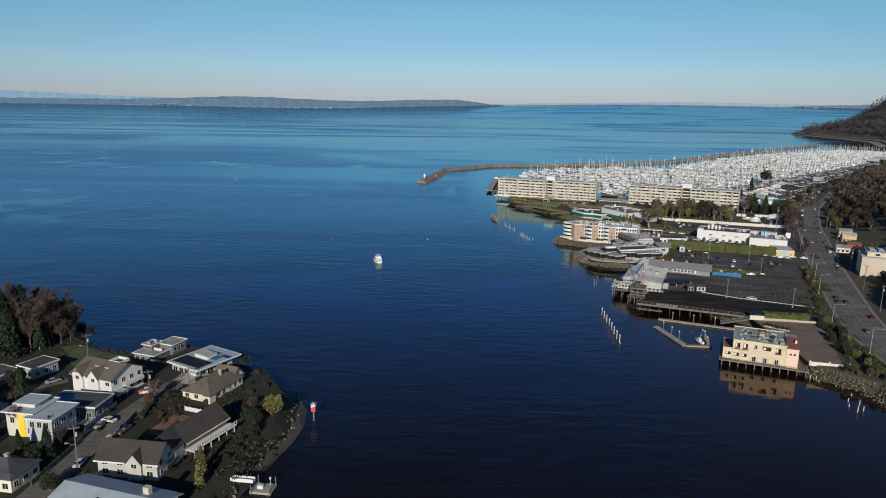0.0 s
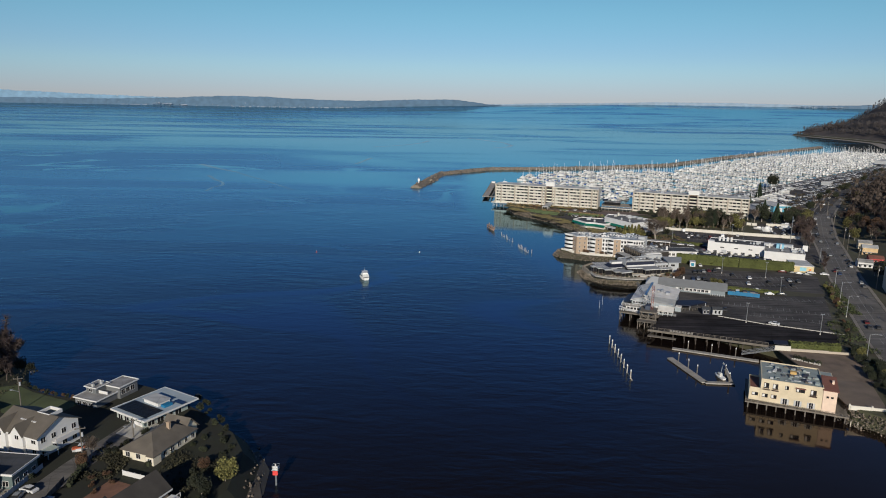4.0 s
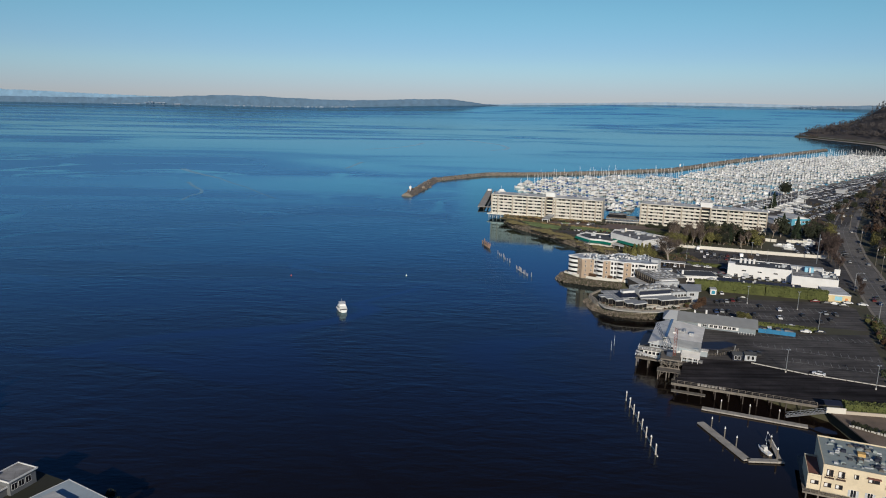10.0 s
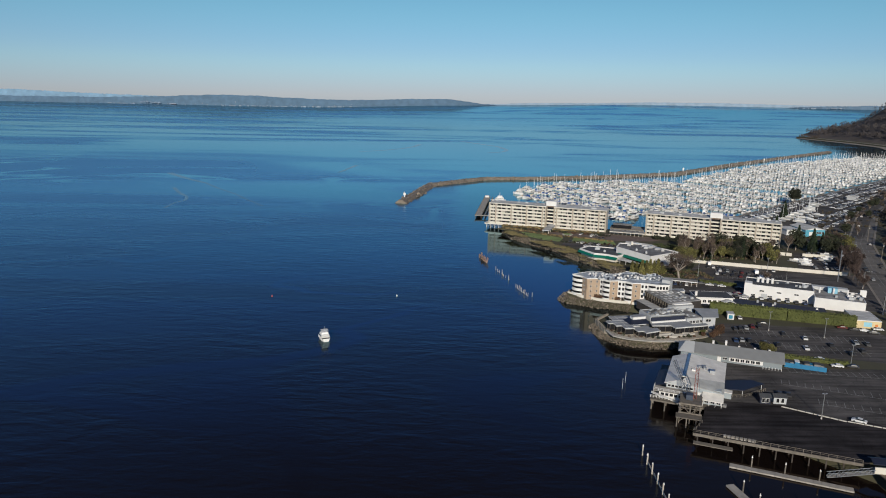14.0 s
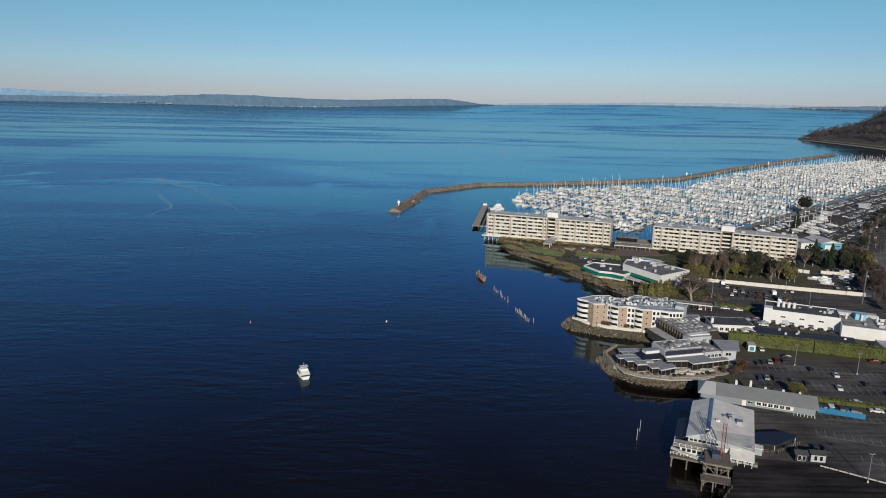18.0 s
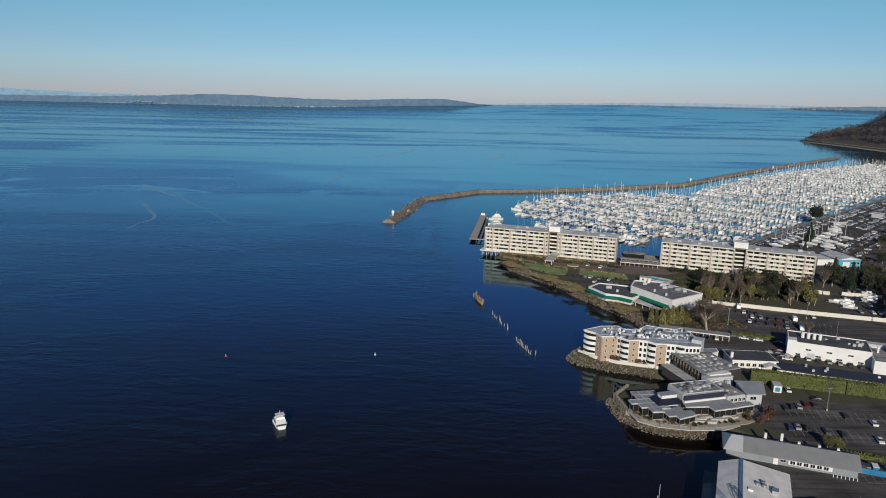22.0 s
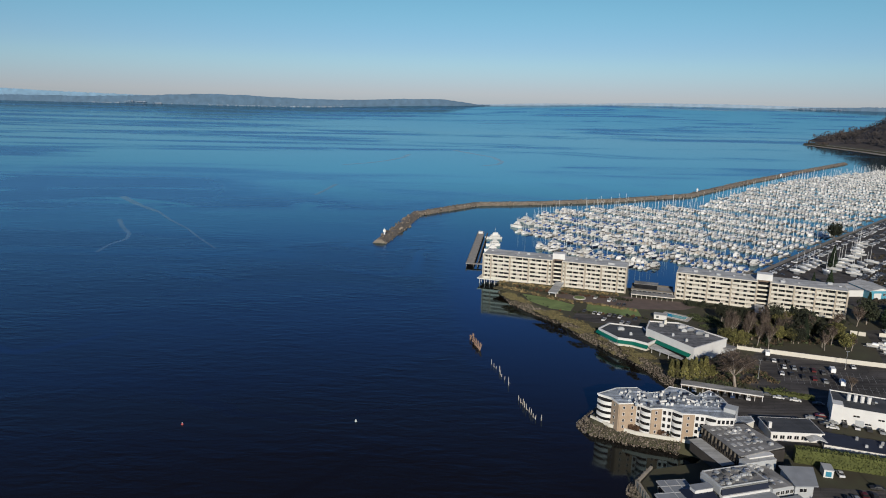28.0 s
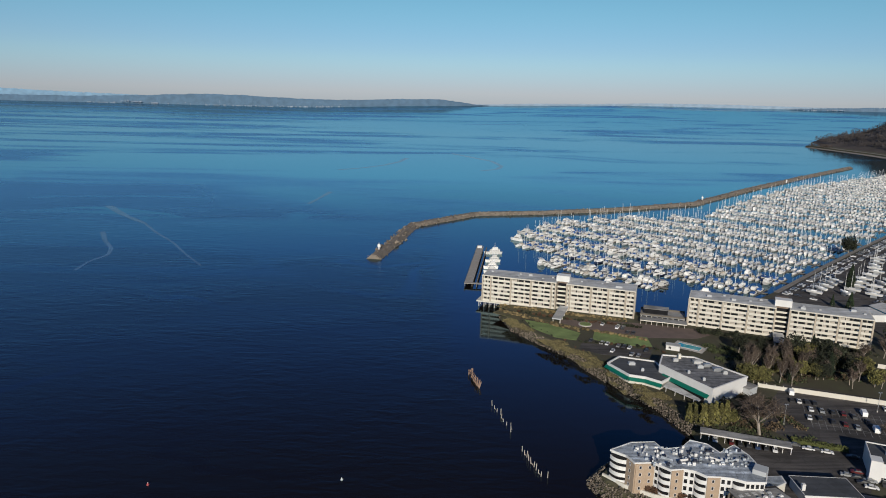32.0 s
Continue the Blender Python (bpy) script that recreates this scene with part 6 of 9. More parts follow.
# ---- white boat-works building and its neighbours ----
def boat_works():
    rr = random.Random(81)
    t = thing("boat_works", "long white two-part works building with a dark flat roof", "works building", 178.8, 475.5, 0, -24)
    flat_block(t, 0, 33, 0, 17, 3.9, 10.7, WHITE, DARKROOF, WHITE, 0.6)
    part("corner_tower", box(-0.6, 3.2, -0.6, 4, 3.9, 12.0), WHITE, t)
    flat_block(t, 33.1, 56, -7, 13, 3.9, 9.4, WHITE, GREYROOF, WHITE, 0.5)
    part("rear_block", box(33.1, 50, 13, 17, 3.9, 11.0), GREYWALL, t)
    for k in range(4):
        part("tank_vent", rods([((6 + k * 2.4, 9, 10.7), (6 + k * 2.4, 9, 13.6), 0.75, 0.75)], 10), WHITE, t)
    for k in range(3):
        part("tank_vent", rods([((36 + k * 6.5, 6, 9.5), (36 + k * 6.5, 6, 12.6), 0.5, 0.5)], 8), WHITE, t)
    part("rooftop_plant", box(40, 44.5, 7, 11, 9.5, 12.2), mat("pale_blue_cladding", (0.25, 0.45, 0.58)), t)
    roof_units(t, 14, 32, 5, 16, 10.75, 9, rr, (GREYWALL, STEEL, DARKROOF), 0.8)
    roof_units(t, 36, 55, -5, 12, 9.5, 12, rr)
    for k in range(7):
        window(t, 4 + k * 4.2, 0, 7.8 if k % 2 else 5.2, 2.2, 0.7)
    part("door", box(8, 11, -0.1, 0, 3.95, 6.6), GREYWALL, t)
    part("aerial", rods([((20, 12, 10.7), (20, 12, 20), 0.08, 0.05)], 5), STEEL, t)
    part("sign_panel", box(55.2, 58.2, 10.5, 10.9, 8.5, 12.2), WHITE, t)
    t2 = thing("navy_shed", "low shed with a long flat navy roof behind the hedge", "shed", 163, 453.6, 0, -20.5)
    part("wall", box(0.4, 43, 0.4, 9.5, 3.9, 6.0), WHITE, t2)
    part("roof", box(0, 43.4, 0, 10, 6.0, 6.25), mat("navy_flat_roof", (0.017, 0.022, 0.042), 0.8, var=0.25, scale=0.3, fine=2), t2)
    part("roof_edge", parapet(-0.05, 43.45, -0.05, 10.05, 5.95, 0.4, 0.2), NAVY, t2)
    roof_units(t2, 2, 42, 1, 9, 6.25, 5, rr, None, 0.45)
    t3 = thing("dark_roofed_house", "white low house with a dark flat roof", "building", 146, 459, 0, -4)
    part("wall", box(0.4, 19, 0.5, 12, 3.9, 7.6), WHITE, t3)
    part("roof", box(0, 19.5, 0, 12.5, 7.6, 7.9), DARKROOF, t3)
    part("eave", parapet(-0.08, 19.6, -0.08, 12.6, 7.5, 0.45, 0.2), WHITE, t3)
    part("porch", gable(13, 19, -3.5, 0.4, 6.2, 7.2, 0.2, "y"), PALEROOF, t3)
    part("chimney", box(0.3, 1.4, 3, 4.1, 7.9, 10.2), WHITE, t3)
    for k in range(6):
        window(t3, 2 + k * 2.6, 0.5, 5.0, 1.6, 1.4)
    t4 = thing("mural_shop", "small yellow shop with a painted blue panel", "shop", 209.5, 425, 0, -13)
    flat_block(t4, 0, 11, 0, 17, 3.9, 7.6, mat("mustard_wall", (0.56, 0.46, 0.25), 0.85, var=0.15), PALEROOF, WHITE, 0.4)
    part("painted_panel", box(3.5, 7, -0.06, 0, 4.8, 7.0), mat("pale_blue_mural", (0.30, 0.52, 0.62)), t4)
    part("door", box(8.4, 9.6, -0.05, 0, 3.95, 6.2), mat("orange_door", (0.50, 0.18, 0.04)), t4)
    # covered parking and pale wall
    t5 = thing("carport", "long low carport with a grey felt roof", "carport", 128.5, 504.6, 0, -21)
    part("roof", box(0, 33, 0, 5.2, 6.6, 6.9), GREYROOF, t5)
    part("fascia", parapet(-0.06, 33.06, -0.06, 5.26, 6.4, 0.45, 0.15), WHITE, t5)
    part("rear_wall", box(0.2, 32.8, 4.8, 5.0, 3.9, 6.6), mat("dark_brown_boards", (0.10, 0.07, 0.05)), t5)
    for k in range(12):
        part("post", box(0.2 + k * 2.95, 0.4 + k * 2.95, 0.1, 0.3, 3.9, 6.6), WHITE, t5)
    t6 = thing("boundary_wall", "long pale concrete panel wall beside the car park", "wall", kind="structure")
    for i, (x, y, h) in enumerate(along([(176, 556.5), (188, 551.5), (226, 537.5), (262, 526)], 3.6)):
        part("wall_panel", box(0, 3.5, -0.12, 0.12, 0, 2.3 if i > 3 else 1.9, m=pose(x, y, 3.95, 0, 0, h)), CREAM, t6)
        part("wall_pier", box(-0.15, 0.15, -0.2, 0.2, 0, 2.45, m=pose(x, y, 3.95, 0, 0, h)), CREAM, t6)


boat_works()


# ---- grounds of the cream apartments ----
TANBED = mat("tan_planting", (0.20, 0.155, 0.080), 0.95, var=0.45, scale=0.25, fine=2, tint=(0.07, 0.075, 0.03))
lot("lawn_west", [(78, 650.5), (92, 643), (107, 628), (102, 616), (91, 620.5), (80, 636)][::-1], GRASS, "mown green lawn above the riprap", 4.10)
lot("lawn_east", [(111.5, 618), (126, 609.5), (142, 608), (143.5, 622.5), (116, 632)], GRASS, "mown green lawn beside the car park", 4.10)
lot("parking_garden", [(104.4, 612), (100.5, 603), (111, 595), (135, 591), (140, 601.5), (125, 608)], ASPHALT, "small asphalt car park by the lawn", 4.07)
lot("drive_apartments", [(100, 652), (98, 645), (112, 636), (140, 622), (172, 622), (182, 628), (178, 638), (146, 648)], mat("brown_paving", (0.13, 0.098, 0.083), 0.9, var=0.2, scale=0.2, fine=3), "brown paved forecourt of the apartments", 4.05)
lot("shrub_bed_west", [(60, 664), (75, 650), (76, 655), (66, 672)], TANBED, "tan winter planting bed above the riprap", 4.06)
lot("shrub_bed_lawn", [(92, 651), (106, 640), (107, 630), (78, 656)][::-1], TANBED, "tan winter planting bed beside the lawn", 4.06)
lot("shrub_bed_front", [(66, 682), (140, 655), (137, 650), (100, 655), (74, 668), (64, 677)][::-1], TANBED, "tan winter planting bed along the apartments", 4.055)
_r = random.Random(77)
_b = bmesh.new()
for _i in range(300):
    _u = _r.random()
    _x, _y = ((lambda a: (66 + 74 * a, 679 - 26 * a + _r.uniform(-4, 1)))(_r.random()) if _u < 0.5 else (lambda a: (64 + 44 * a, 668 - 36 * a + _r.uniform(-3, 3)))(_r.random()) if _u < 0.8 else (lambda a: (110 + 32 * a, 635 - 17 * a + _r.uniform(-1.5, 1.5)))(_r.random()))
    _s = _r.uniform(0.5, 1.3)
    _f = bmesh.ops.create_icosphere(_b, subdivisions=1, radius=_s, matrix=Matrix.Translation((_x, _y, 4.1 + _s * 0.35)) @ Matrix.Diagonal((1, 1, 0.7, 1)))
    for _v in _f["verts"]:
        _v.co += Vector((_r.uniform(-0.3, 0.3), _r.uniform(-0.3, 0.3), _r.uniform(-0.25, 0.25))) * _s
_t = thing("garden_shrubs", "low tan and green shrubs round the apartment lawns", "shrubs", kind="stuff")
part("clumps", _b, island(mat("tan_shrubs", (0.15, 0.115, 0.05), 0.95, var=0.4, scale=0.3, fine=5), 0.6), _t)["kind"] = "stuff"
t = thing("roundabout", "circular planted island in the paved forecourt", "planter", 113, 643, 4.05)
bm = bmesh.new()
bmesh.ops.create_cone(bm, cap_ends=True, segments=20, radius1=4, radius2=4, depth=0.5, matrix=Matrix.Translation((0, 0, 0.2)))
part("kerb_ring", bm, CONCRETE, t)
bm = bmesh.new()
bmesh.ops.create_cone(bm, cap_ends=True, segments=20, radius1=3.5, radius2=3.3, depth=0.5, matrix=Matrix.Translation((0, 0, 0.35)))
part("bed", bm, GRASS, t)
t = thing("swimming_pool", "small turquoise swimming pool with pale paving", "swimming pool", 155.5, 610, 4.05, -38)
part("paving", box(-2, 15, -2.5, 9, -0.3, 0.05), CONCRETE, t)
part("water_surface", box(0, 12.5, 0, 6, 0.05, 0.09), mat("pool_water", (0.04, 0.30, 0.38), 0.08, var=0.1), t)
part("coping", parapet(-0.3, 12.8, -0.3, 6.3, 0.05, 0.12, 0.3), WHITE, t)
t = thing("pool_house", "small white pool house with a flat roof", "building", 148, 604, 4.0, -22)
part("wall", box(0, 7, 0, 4, 0, 2.6), WHITE, t)
part("roof", box(-0.3, 7.3, -0.3, 4.3, 2.6, 2.85), PALEROOF, t)
window(t, 2, 0, 0.8, 1.2, 1.2)
t = thing("parking_structure", "low parking deck linking the two apartment blocks", "parking deck", 149, 655, 0, -19)
part("floor", box(0, 26, -2, 14, 3.9, 4.3), CONCRETE, t)
part("upper_deck", box(0, 26, 0, 14, 6.8, 7.2), GREYROOF, t)
part("parapet", parapet(0, 26, 0, 14, 7.2, 0.9, 0.2), SHINGLE, t)
part("carport_roof", box(0.5, 27, -9, -2, 6.4, 6.7), GREYROOF, t)
part("carport_fascia", parapet(0.45, 27.05, -9.05, -1.95, 6.2, 0.5, 0.12), CREAM, t)
for k in range(9):
    part("column", box(0.5 + k * 3.1, 0.9 + k * 3.1, 0.1, 0.5, 4.3, 6.8), CREAM, t)
    part("column", box(0.8 + k * 3.1, 1.0 + k * 3.1, -8.8, -8.6, 3.9, 6.4), CREAM, t)
part("roof_house", box(2, 16, 4, 10, 7.2, 10.2), GLASS, t)
part("roof_house_top", box(1.5, 16.5, 3.5, 10.5, 10.2, 10.5), GREYROOF, t)


# ---- boat yard and buildings behind ----
lot("boat_yard", [(235, 685), (270, 722), (340, 792), (408, 858), (500, 945), (640, 1085), (700, 1060), (560, 930), (445, 790), (350, 650), (296, 628)][::-1], ASPHALT, "asphalt boat yard and marina car park", 4.04)
strip("quay_walk", [(264, 722), (336, 795), (404, 862), (496, 950), (640, 1090), (800, 1255)], 0.2, 4, 4.15, KERBSTONE, "grey concrete quay path above the marina", "pavement")
t = thing("boat_shed", "blue and white gabled boat shed in the yard", "shed", 304, 652, 0, 3)
sky_blue = mat("bright_blue_cladding", (0.10, 0.29, 0.40), 0.6, var=0.12)
part("wall", box(0, 16, 0, 22, 3.9, 9.6), sky_blue, t)
part("roof", gable(0, 16, 0, 22, 9.6, 11.4, 0.6, "y"), PALEROOF, t)
part("gable_wall", gable_end(0, 16, 0, 22, 9.5, 11.3, "y"), WHITE, t)
part("door", box(3, 8, -0.12, 0, 3.95, 8.0), WHITE, t)
for k in range(3):
    window(t, 10 + k * 2.1, 0, 6.5, 1.6, 1.4)
part("annexe", box(-12, 0, 6, 22, 3.9, 8.4), WHITE, t)
part("annexe_roof", box(-12.4, 0, 5.6, 22.4, 8.4, 8.7), PALEROOF, t)
for x, y, w, d, h, m in ((760, 1200, 60, 26, 5, GREYWALL), (475, 872, 12, 9, 4, GREYWALL)):
    t = thing("marina_building", "pale flat-roofed marina building by the quay", "building", x, y, 0, 45, "buildings along the quay")
    flat_block(t, 0, w, 0, d, 3.9, 3.9 + h, m, PALEROOF, WHITE, 0.4, 0.5)
    for k in range(int(w / 4)):
        window(t, 2.5 + k * 4, 0, 5.4, 2.4, 1.5)

# buildings east of the road
t = thing("beige_block", "large plain beige building beside the road", "building", 234, 376, 0, -25)
flat_block(t, 0, 26, 0, 20, 3.9, 14.5, mat("plain_beige_wall", (0.52, 0.44, 0.34), 0.9, var=0.08), PALEROOF, GREYWALL, 0.8)
part("upper_storey", box(3, 26, 6, 20, 14.5, 17), YELLOW, t)
part("upper_roof", box(2.6, 26.4, 5.6, 20.4, 17, 17.4), PALEROOF, t)
for k in range(5):
    part("roof_frame", boxes([(4 + k * 4.4, 4.2 + k * 4.4, 6, 19, 17.4, 18.6), (4.2 + k * 4.4, 7 + k * 4.4, 6, 6.2, 18.3, 18.6)]), GREYWALL, t)
for k in range(4):
    window(t, 8 + k * 5, 6, 15.2, 2, 1.2)
t = thing("grey_block", "pale grey flat-roofed building beside the road", "building", 248, 344, 0, -24)
flat_block(t, 0, 28, 0, 24, 3.9, 12.5, GREYWALL, PALEROOF, WHITE, 0.6)
for x, y, rz, w, d, h, m, rm in ((256, 440, -20, 12, 10, 4.5, WHITE, GREYROOF), (270, 452, -20, 12, 10, 4.2, mat("red_awning_wall", (0.45, 0.06, 0.06)), TILE), (280, 476, -22, 13, 11, 6.5, mat("ochre_wall", (0.52, 0.38, 0.20)), PALEROOF), (288, 494, -22, 12, 10, 6, YELLOW, GREYROOF)):
    t = thing("roadside_shop", "small low shop building beside the road", "shop", x, y, 0, rz, "shops along the road")
    t.scale = (0.68, 0.68, 0.85)
    part("wall", box(0, w, 0, d, 3.9, 3.9 + h), m, t)
    part("roof", gable(0, w, 0, d, 3.9 + h, 5.6 + h, 0.4), rm, t)
    part("gable_wall", gable_end(0, w, 0, d, 3.85 + h, 5.5 + h), m, t)
    for k in range(3):
        window(t, 2 + k * 3.8, 0, 5.2, 2.0, 1.6)
    part("awning", box(0.5, w - 0.5, -1.4, 0, 7.0, 7.2), rm, t)


# ---- houses on the western point ----
GROUND = 4.5


def point_house(label, x, y, rz, w, d, eave, ridge, wall, roof, kind="gable", axis="x", storeys=2, chimney=None, gables=()):
    t = thing("house", label, "house", x, y, 0, rz)
    part("wall", box(0, w, 0, d, GROUND - 0.4, eave), wall, t)
    if kind == "gable":
        part("roof", gable(0, w, 0, d, eave, ridge, 0.7, axis), roof, t)
        part("gable_wall", gable_end(0, w, 0, d, eave - 0.05, ridge - 0.05, axis), wall, t)
        part("fascia", boxes([(-0.7, w + 0.7, -0.75, -0.65, eave - 0.75, eave - 0.35)] if axis == "x" else [(-0.75, -0.65, -0.7, d + 0.7, eave - 0.75, eave - 0.35), (w + 0.65, w + 0.75, -0.7, d + 0.7, eave - 0.75, eave - 0.35)]), WHITE, t)
    elif kind == "hip":
        part("roof", hip(0, w, 0, d, eave, ridge), roof, t)
    else:
        part("roof", box(-0.5, w + 0.5, -0.5, d + 0.5, eave, eave + 0.25), roof, t)
        part("fascia", parapet(-0.55, w + 0.55, -0.55, d + 0.55, eave - 0.15, 0.5, 0.25), WHITE, t)
    for gx, gw, gz in gables:
        part("front_gable", prism([(gx, -0.8), (gx + gw, -0.8), (gx + gw, 0.2), (gx, 0.2)], GROUND - 0.3, eave), wall, t)
        part("front_gable_roof", gable(gx, gx + gw, -0.8, d * 0.45, eave, gz, 0.5, "y"), roof, t)
        part("front_gable_wall", gable_end(gx, gx + gw, -0.8, d * 0.45, eave - 0.05, gz - 0.05, "y"), wall, t)
        window(t, gx + gw / 2, -0.8, eave - 1.6, 1.3, 1.1)
    h = (eave - GROUND) / storeys
    for s in range(storeys):
        z = GROUND + s * h + 0.9
        n = max(2, int(w / 3.2))
        for k in range(n):
            xx = w * (k + 0.5) / n
            if not any(g[0] - 0.6 < xx < g[0] + g[1] + 0.6 for g in gables):
                window(t, xx, 0, z, 1.5, min(1.4, h - 1.1))
        m = max(2, int(d / 3.0))
        for k in range(m):
            window(t, w, d * (k + 0.5) / m, z, 1.3, min(1.4, h - 1.1), 90)
    if chimney:
        cx, cy, cz = chimney
        part("chimney", boxes([(cx - 0.5, cx + 0.5, cy - 0.4, cy + 0.4, eave - 0.5, cz), (cx - 0.6, cx + 0.6, cy - 0.5, cy + 0.5, cz - 0.3, cz - 0.1)]), BRICK, t)
    return t


GREY_BLUE_ROOF = mat("pale_blue_grey_roof", (0.33, 0.38, 0.42), 0.85, var=0.15, scale=0.3, fine=3)
GREEN_GREY = mat("grey_green_siding", (0.32, 0.36, 0.33), 0.85, var=0.12, scale=0.3, fine=4)
t = point_house("white two-storey house with twin front gables and brown roof", -116, 205.2, -22, 16, 12.5, 10.8, 13.8, WHITE, SHINGLE, gables=((0.6, 4.2, 13.2), (7.2, 4.2, 13.2)))
for k in range(4):
    part("skylight", box(6.0 + k * 1.5, 7.1 + k * 1.5, 3.2, 4.6, 12.5, 12.75), WHITE, t)
red_panel = mat("dull_red_shingle", (0.20, 0.055, 0.04), 0.85, var=0.2)
for gx in (0.6, 7.2):
    part("gable_panel", gable_end(gx + 0.7, gx + 3.5, -0.9, -0.66, 11.3, 12.8, "y", 0.06), red_panel if gx < 1 else WHITE, t)
part("roof_terrace", parapet(9, 13.5, 6, 10, 13.2, 0.9, 0.2), WHITE, t)
part("balcony", boxes([(16, 17.6, 4, 11.5, 7.4, 7.6), (17.5, 17.6, 4, 11.5, 7.6, 8.6)]), WHITE, t)
part("side_porch", boxes([(16, 18.6, 0.5, 4, 6.6, 6.8), (18.3, 18.5, 0.6, 0.8, 4.2, 6.6), (18.3, 18.5, 3.6, 3.8, 4.2, 6.6)]), GREEN_GREY, t)

# flat house with solar panels
DARKWALL = mat("dark_grey_wall", (0.13, 0.135, 0.14), 0.7, var=0.2, scale=0.4, fine=4)
t = thing("house", "flat white-roofed waterside house with dark solar panels", "house", -93, 224, 0, -31)
t.scale = (0.92, 0.92, 0.80)
part("wall", box(0.6, 14.6, 0.6, 17, 4.2, 8.9), GREEN_GREY, t)
part("roof", box(-0.6, 16.4, -0.6, 20, 8.9, 9.3), GREY_BLUE_ROOF, t)
part("fascia", parapet(-0.7, 16.5, -0.7, 20.1, 8.75, 0.6, 0.3), WHITE, t)
for i in range(3):
    part("solar_panel", box(11.8 + i * 1.5, 13.2 + i * 1.5, 13.6, 15.6, 9.45, 9.55), mat("solar_panel_blue", (0.012, 0.02, 0.045), 0.2, var=0.2) if i == 0 else bpy.data.materials["solar_panel_blue"], t)
solar = mat("solar_panel", (0.010, 0.011, 0.014), 0.5, var=0.2, spec=0.15)
for i in range(9):
    for j in range(3):
        part("solar_panel", box(0.6 + i * 1.6, 2.05 + i * 1.6, 0.8 + j * 2.2, 2.9 + j * 2.2, 9.45, 9.55), solar, t)
part("roof_light", box(4, 11, 8.4, 13, 9.3, 10.7), WHITE, t)
part("roof_light_top", box(3.7, 11.3, 8.1, 13.3, 10.7, 10.9), PALEROOF, t)
part("blue_cover", box(11.6, 13.6, 9, 12, 9.3, 10.2), BLUE, t)
for k in range(4):
    window(t, 2.5 + k * 3.2, 0.6, 5.4, 2.2, 2.0)
    window(t, 14.6, 3 + k * 3.4, 5.2, 2.4, 2.2, 90)
part("garage_door", box(9.5, 13.5, 0.5, 0.6, 4.3, 7.0), WHITE, t)
# stepped modern house
t = thing("house", "stepped modern house with flat pale roof terraces", "house", -109.2, 233, 0, -21)
t.scale = (0.8, 0.8, 0.78)
# all walls of the stepped house are one dark grey
flat_block(t, 0, 11, 0, 15, 4.2, 8.6, DARKWALL, GREYROOF, WHITE, 0.5, 0.5)
flat_block(t, 0.4, 5.6, 5, 11, 8.7, 11.2, DARKWALL, GREYROOF, WHITE, 0.4, 0.5)
flat_block(t, 5, 12.5, 10, 19, 4.2, 10.6, DARKWALL, GREYROOF, WHITE, 0.5, 0.5)
part("low_wall", box(4.8, 10, 6.2, 6.5, 8.7, 9.9), WHITE, t)
roof_units(t, 1, 5, 5.5, 10.5, 11.3, 3, random.Random(5), None, 0.5)
for k in range(3):
    window(t, 2 + k * 3, 0, 5.4, 2.0, 2.0)
    window(t, 12.5, 11.5 + k * 2.4, 7.4, 1.8, 2.0, 90)
window(t, 2.8, 5, 9.3, 1.8, 1.2)

t = point_house("cream bungalow with a brown hipped roof and bay window", -80, 201, -20, 11.5, 18, 7.3, 11, mat("cream_render", (0.62, 0.57, 0.44)), SHINGLE, "hip", storeys=1, chimney=(7.5, 11, 12.0))
t.scale = (0.9, 0.9, 0.95)
part("rear_wing", box(1.5, 9.5, 15, 21, 4.1, 7.4), bpy.data.materials["cream_render"], t)
part("rear_wing_roof", gable(1.5, 9.5, 15, 21, 7.4, 10.4, 0.6, "x"), SHINGLE, t)
part("rear_wing_gable", gable_end(1.5, 9.5, 15, 21, 7.35, 10.3, "x"), bpy.data.materials["cream_render"], t)
part("bay", box(9.6, 12.1, -0.9, 2.2, 4.1, 7.2), mat("cream_bay", (0.62, 0.57, 0.44)), t)
part("bay_roof", hip(9.6, 12.1, -0.9, 2.2, 7.2, 8.4, 0.2), SHINGLE, t)
window(t, 10.8, -0.9, 5.2, 1.3, 1.4)
t = point_house("dark brown-roofed house with a long white side balcony", -73, 168.5, -23, 8, 15.5, 8.8, 12, mat("dark_brown_siding", (0.14, 0.11, 0.085)), DARKSHINGLE, axis="y", storeys=2)
part("balcony_floor", box(8, 10.6, -0.5, 16.5, 6.3, 6.55), WHITE, t)
for k in range(18):
    part("balcony_post", box(10.45, 10.57, -0.4 + k, -0.28 + k, 6.55, 7.5), WHITE, t)
part("balcony_rail", box(10.4, 10.6, -0.5, 16.7, 7.5, 7.6), WHITE, t)
for k in range(6):
    part("balcony_leg", box(10.3, 10.5, k * 3.1, 0.2 + k * 3.1, 3.6, 6.3), WHITE, t)
t = point_house("white and brown-roofed rambling house with a front gable", -83.8, 155, -7, 15.5, 8, 9.4, 12.6, mat("aged_white_boards", (0.44, 0.43, 0.40)), DARKSHINGLE, gables=((8.2, 3.6, 11.6),))
part("rear_wing", box(9, 16, 8, 16, 4.2, 9.2), WHITE, t)
part("rear_wing_roof", gable(9, 16, 7.6, 16, 9.2, 12.4, 0.6, "y"), DARKSHINGLE, t)
part("porch_deck", boxes([(14, 17, 2, 8, 6.3, 6.5), (16.8, 17, 2, 8, 6.5, 7.4)]), TIMBER, t)
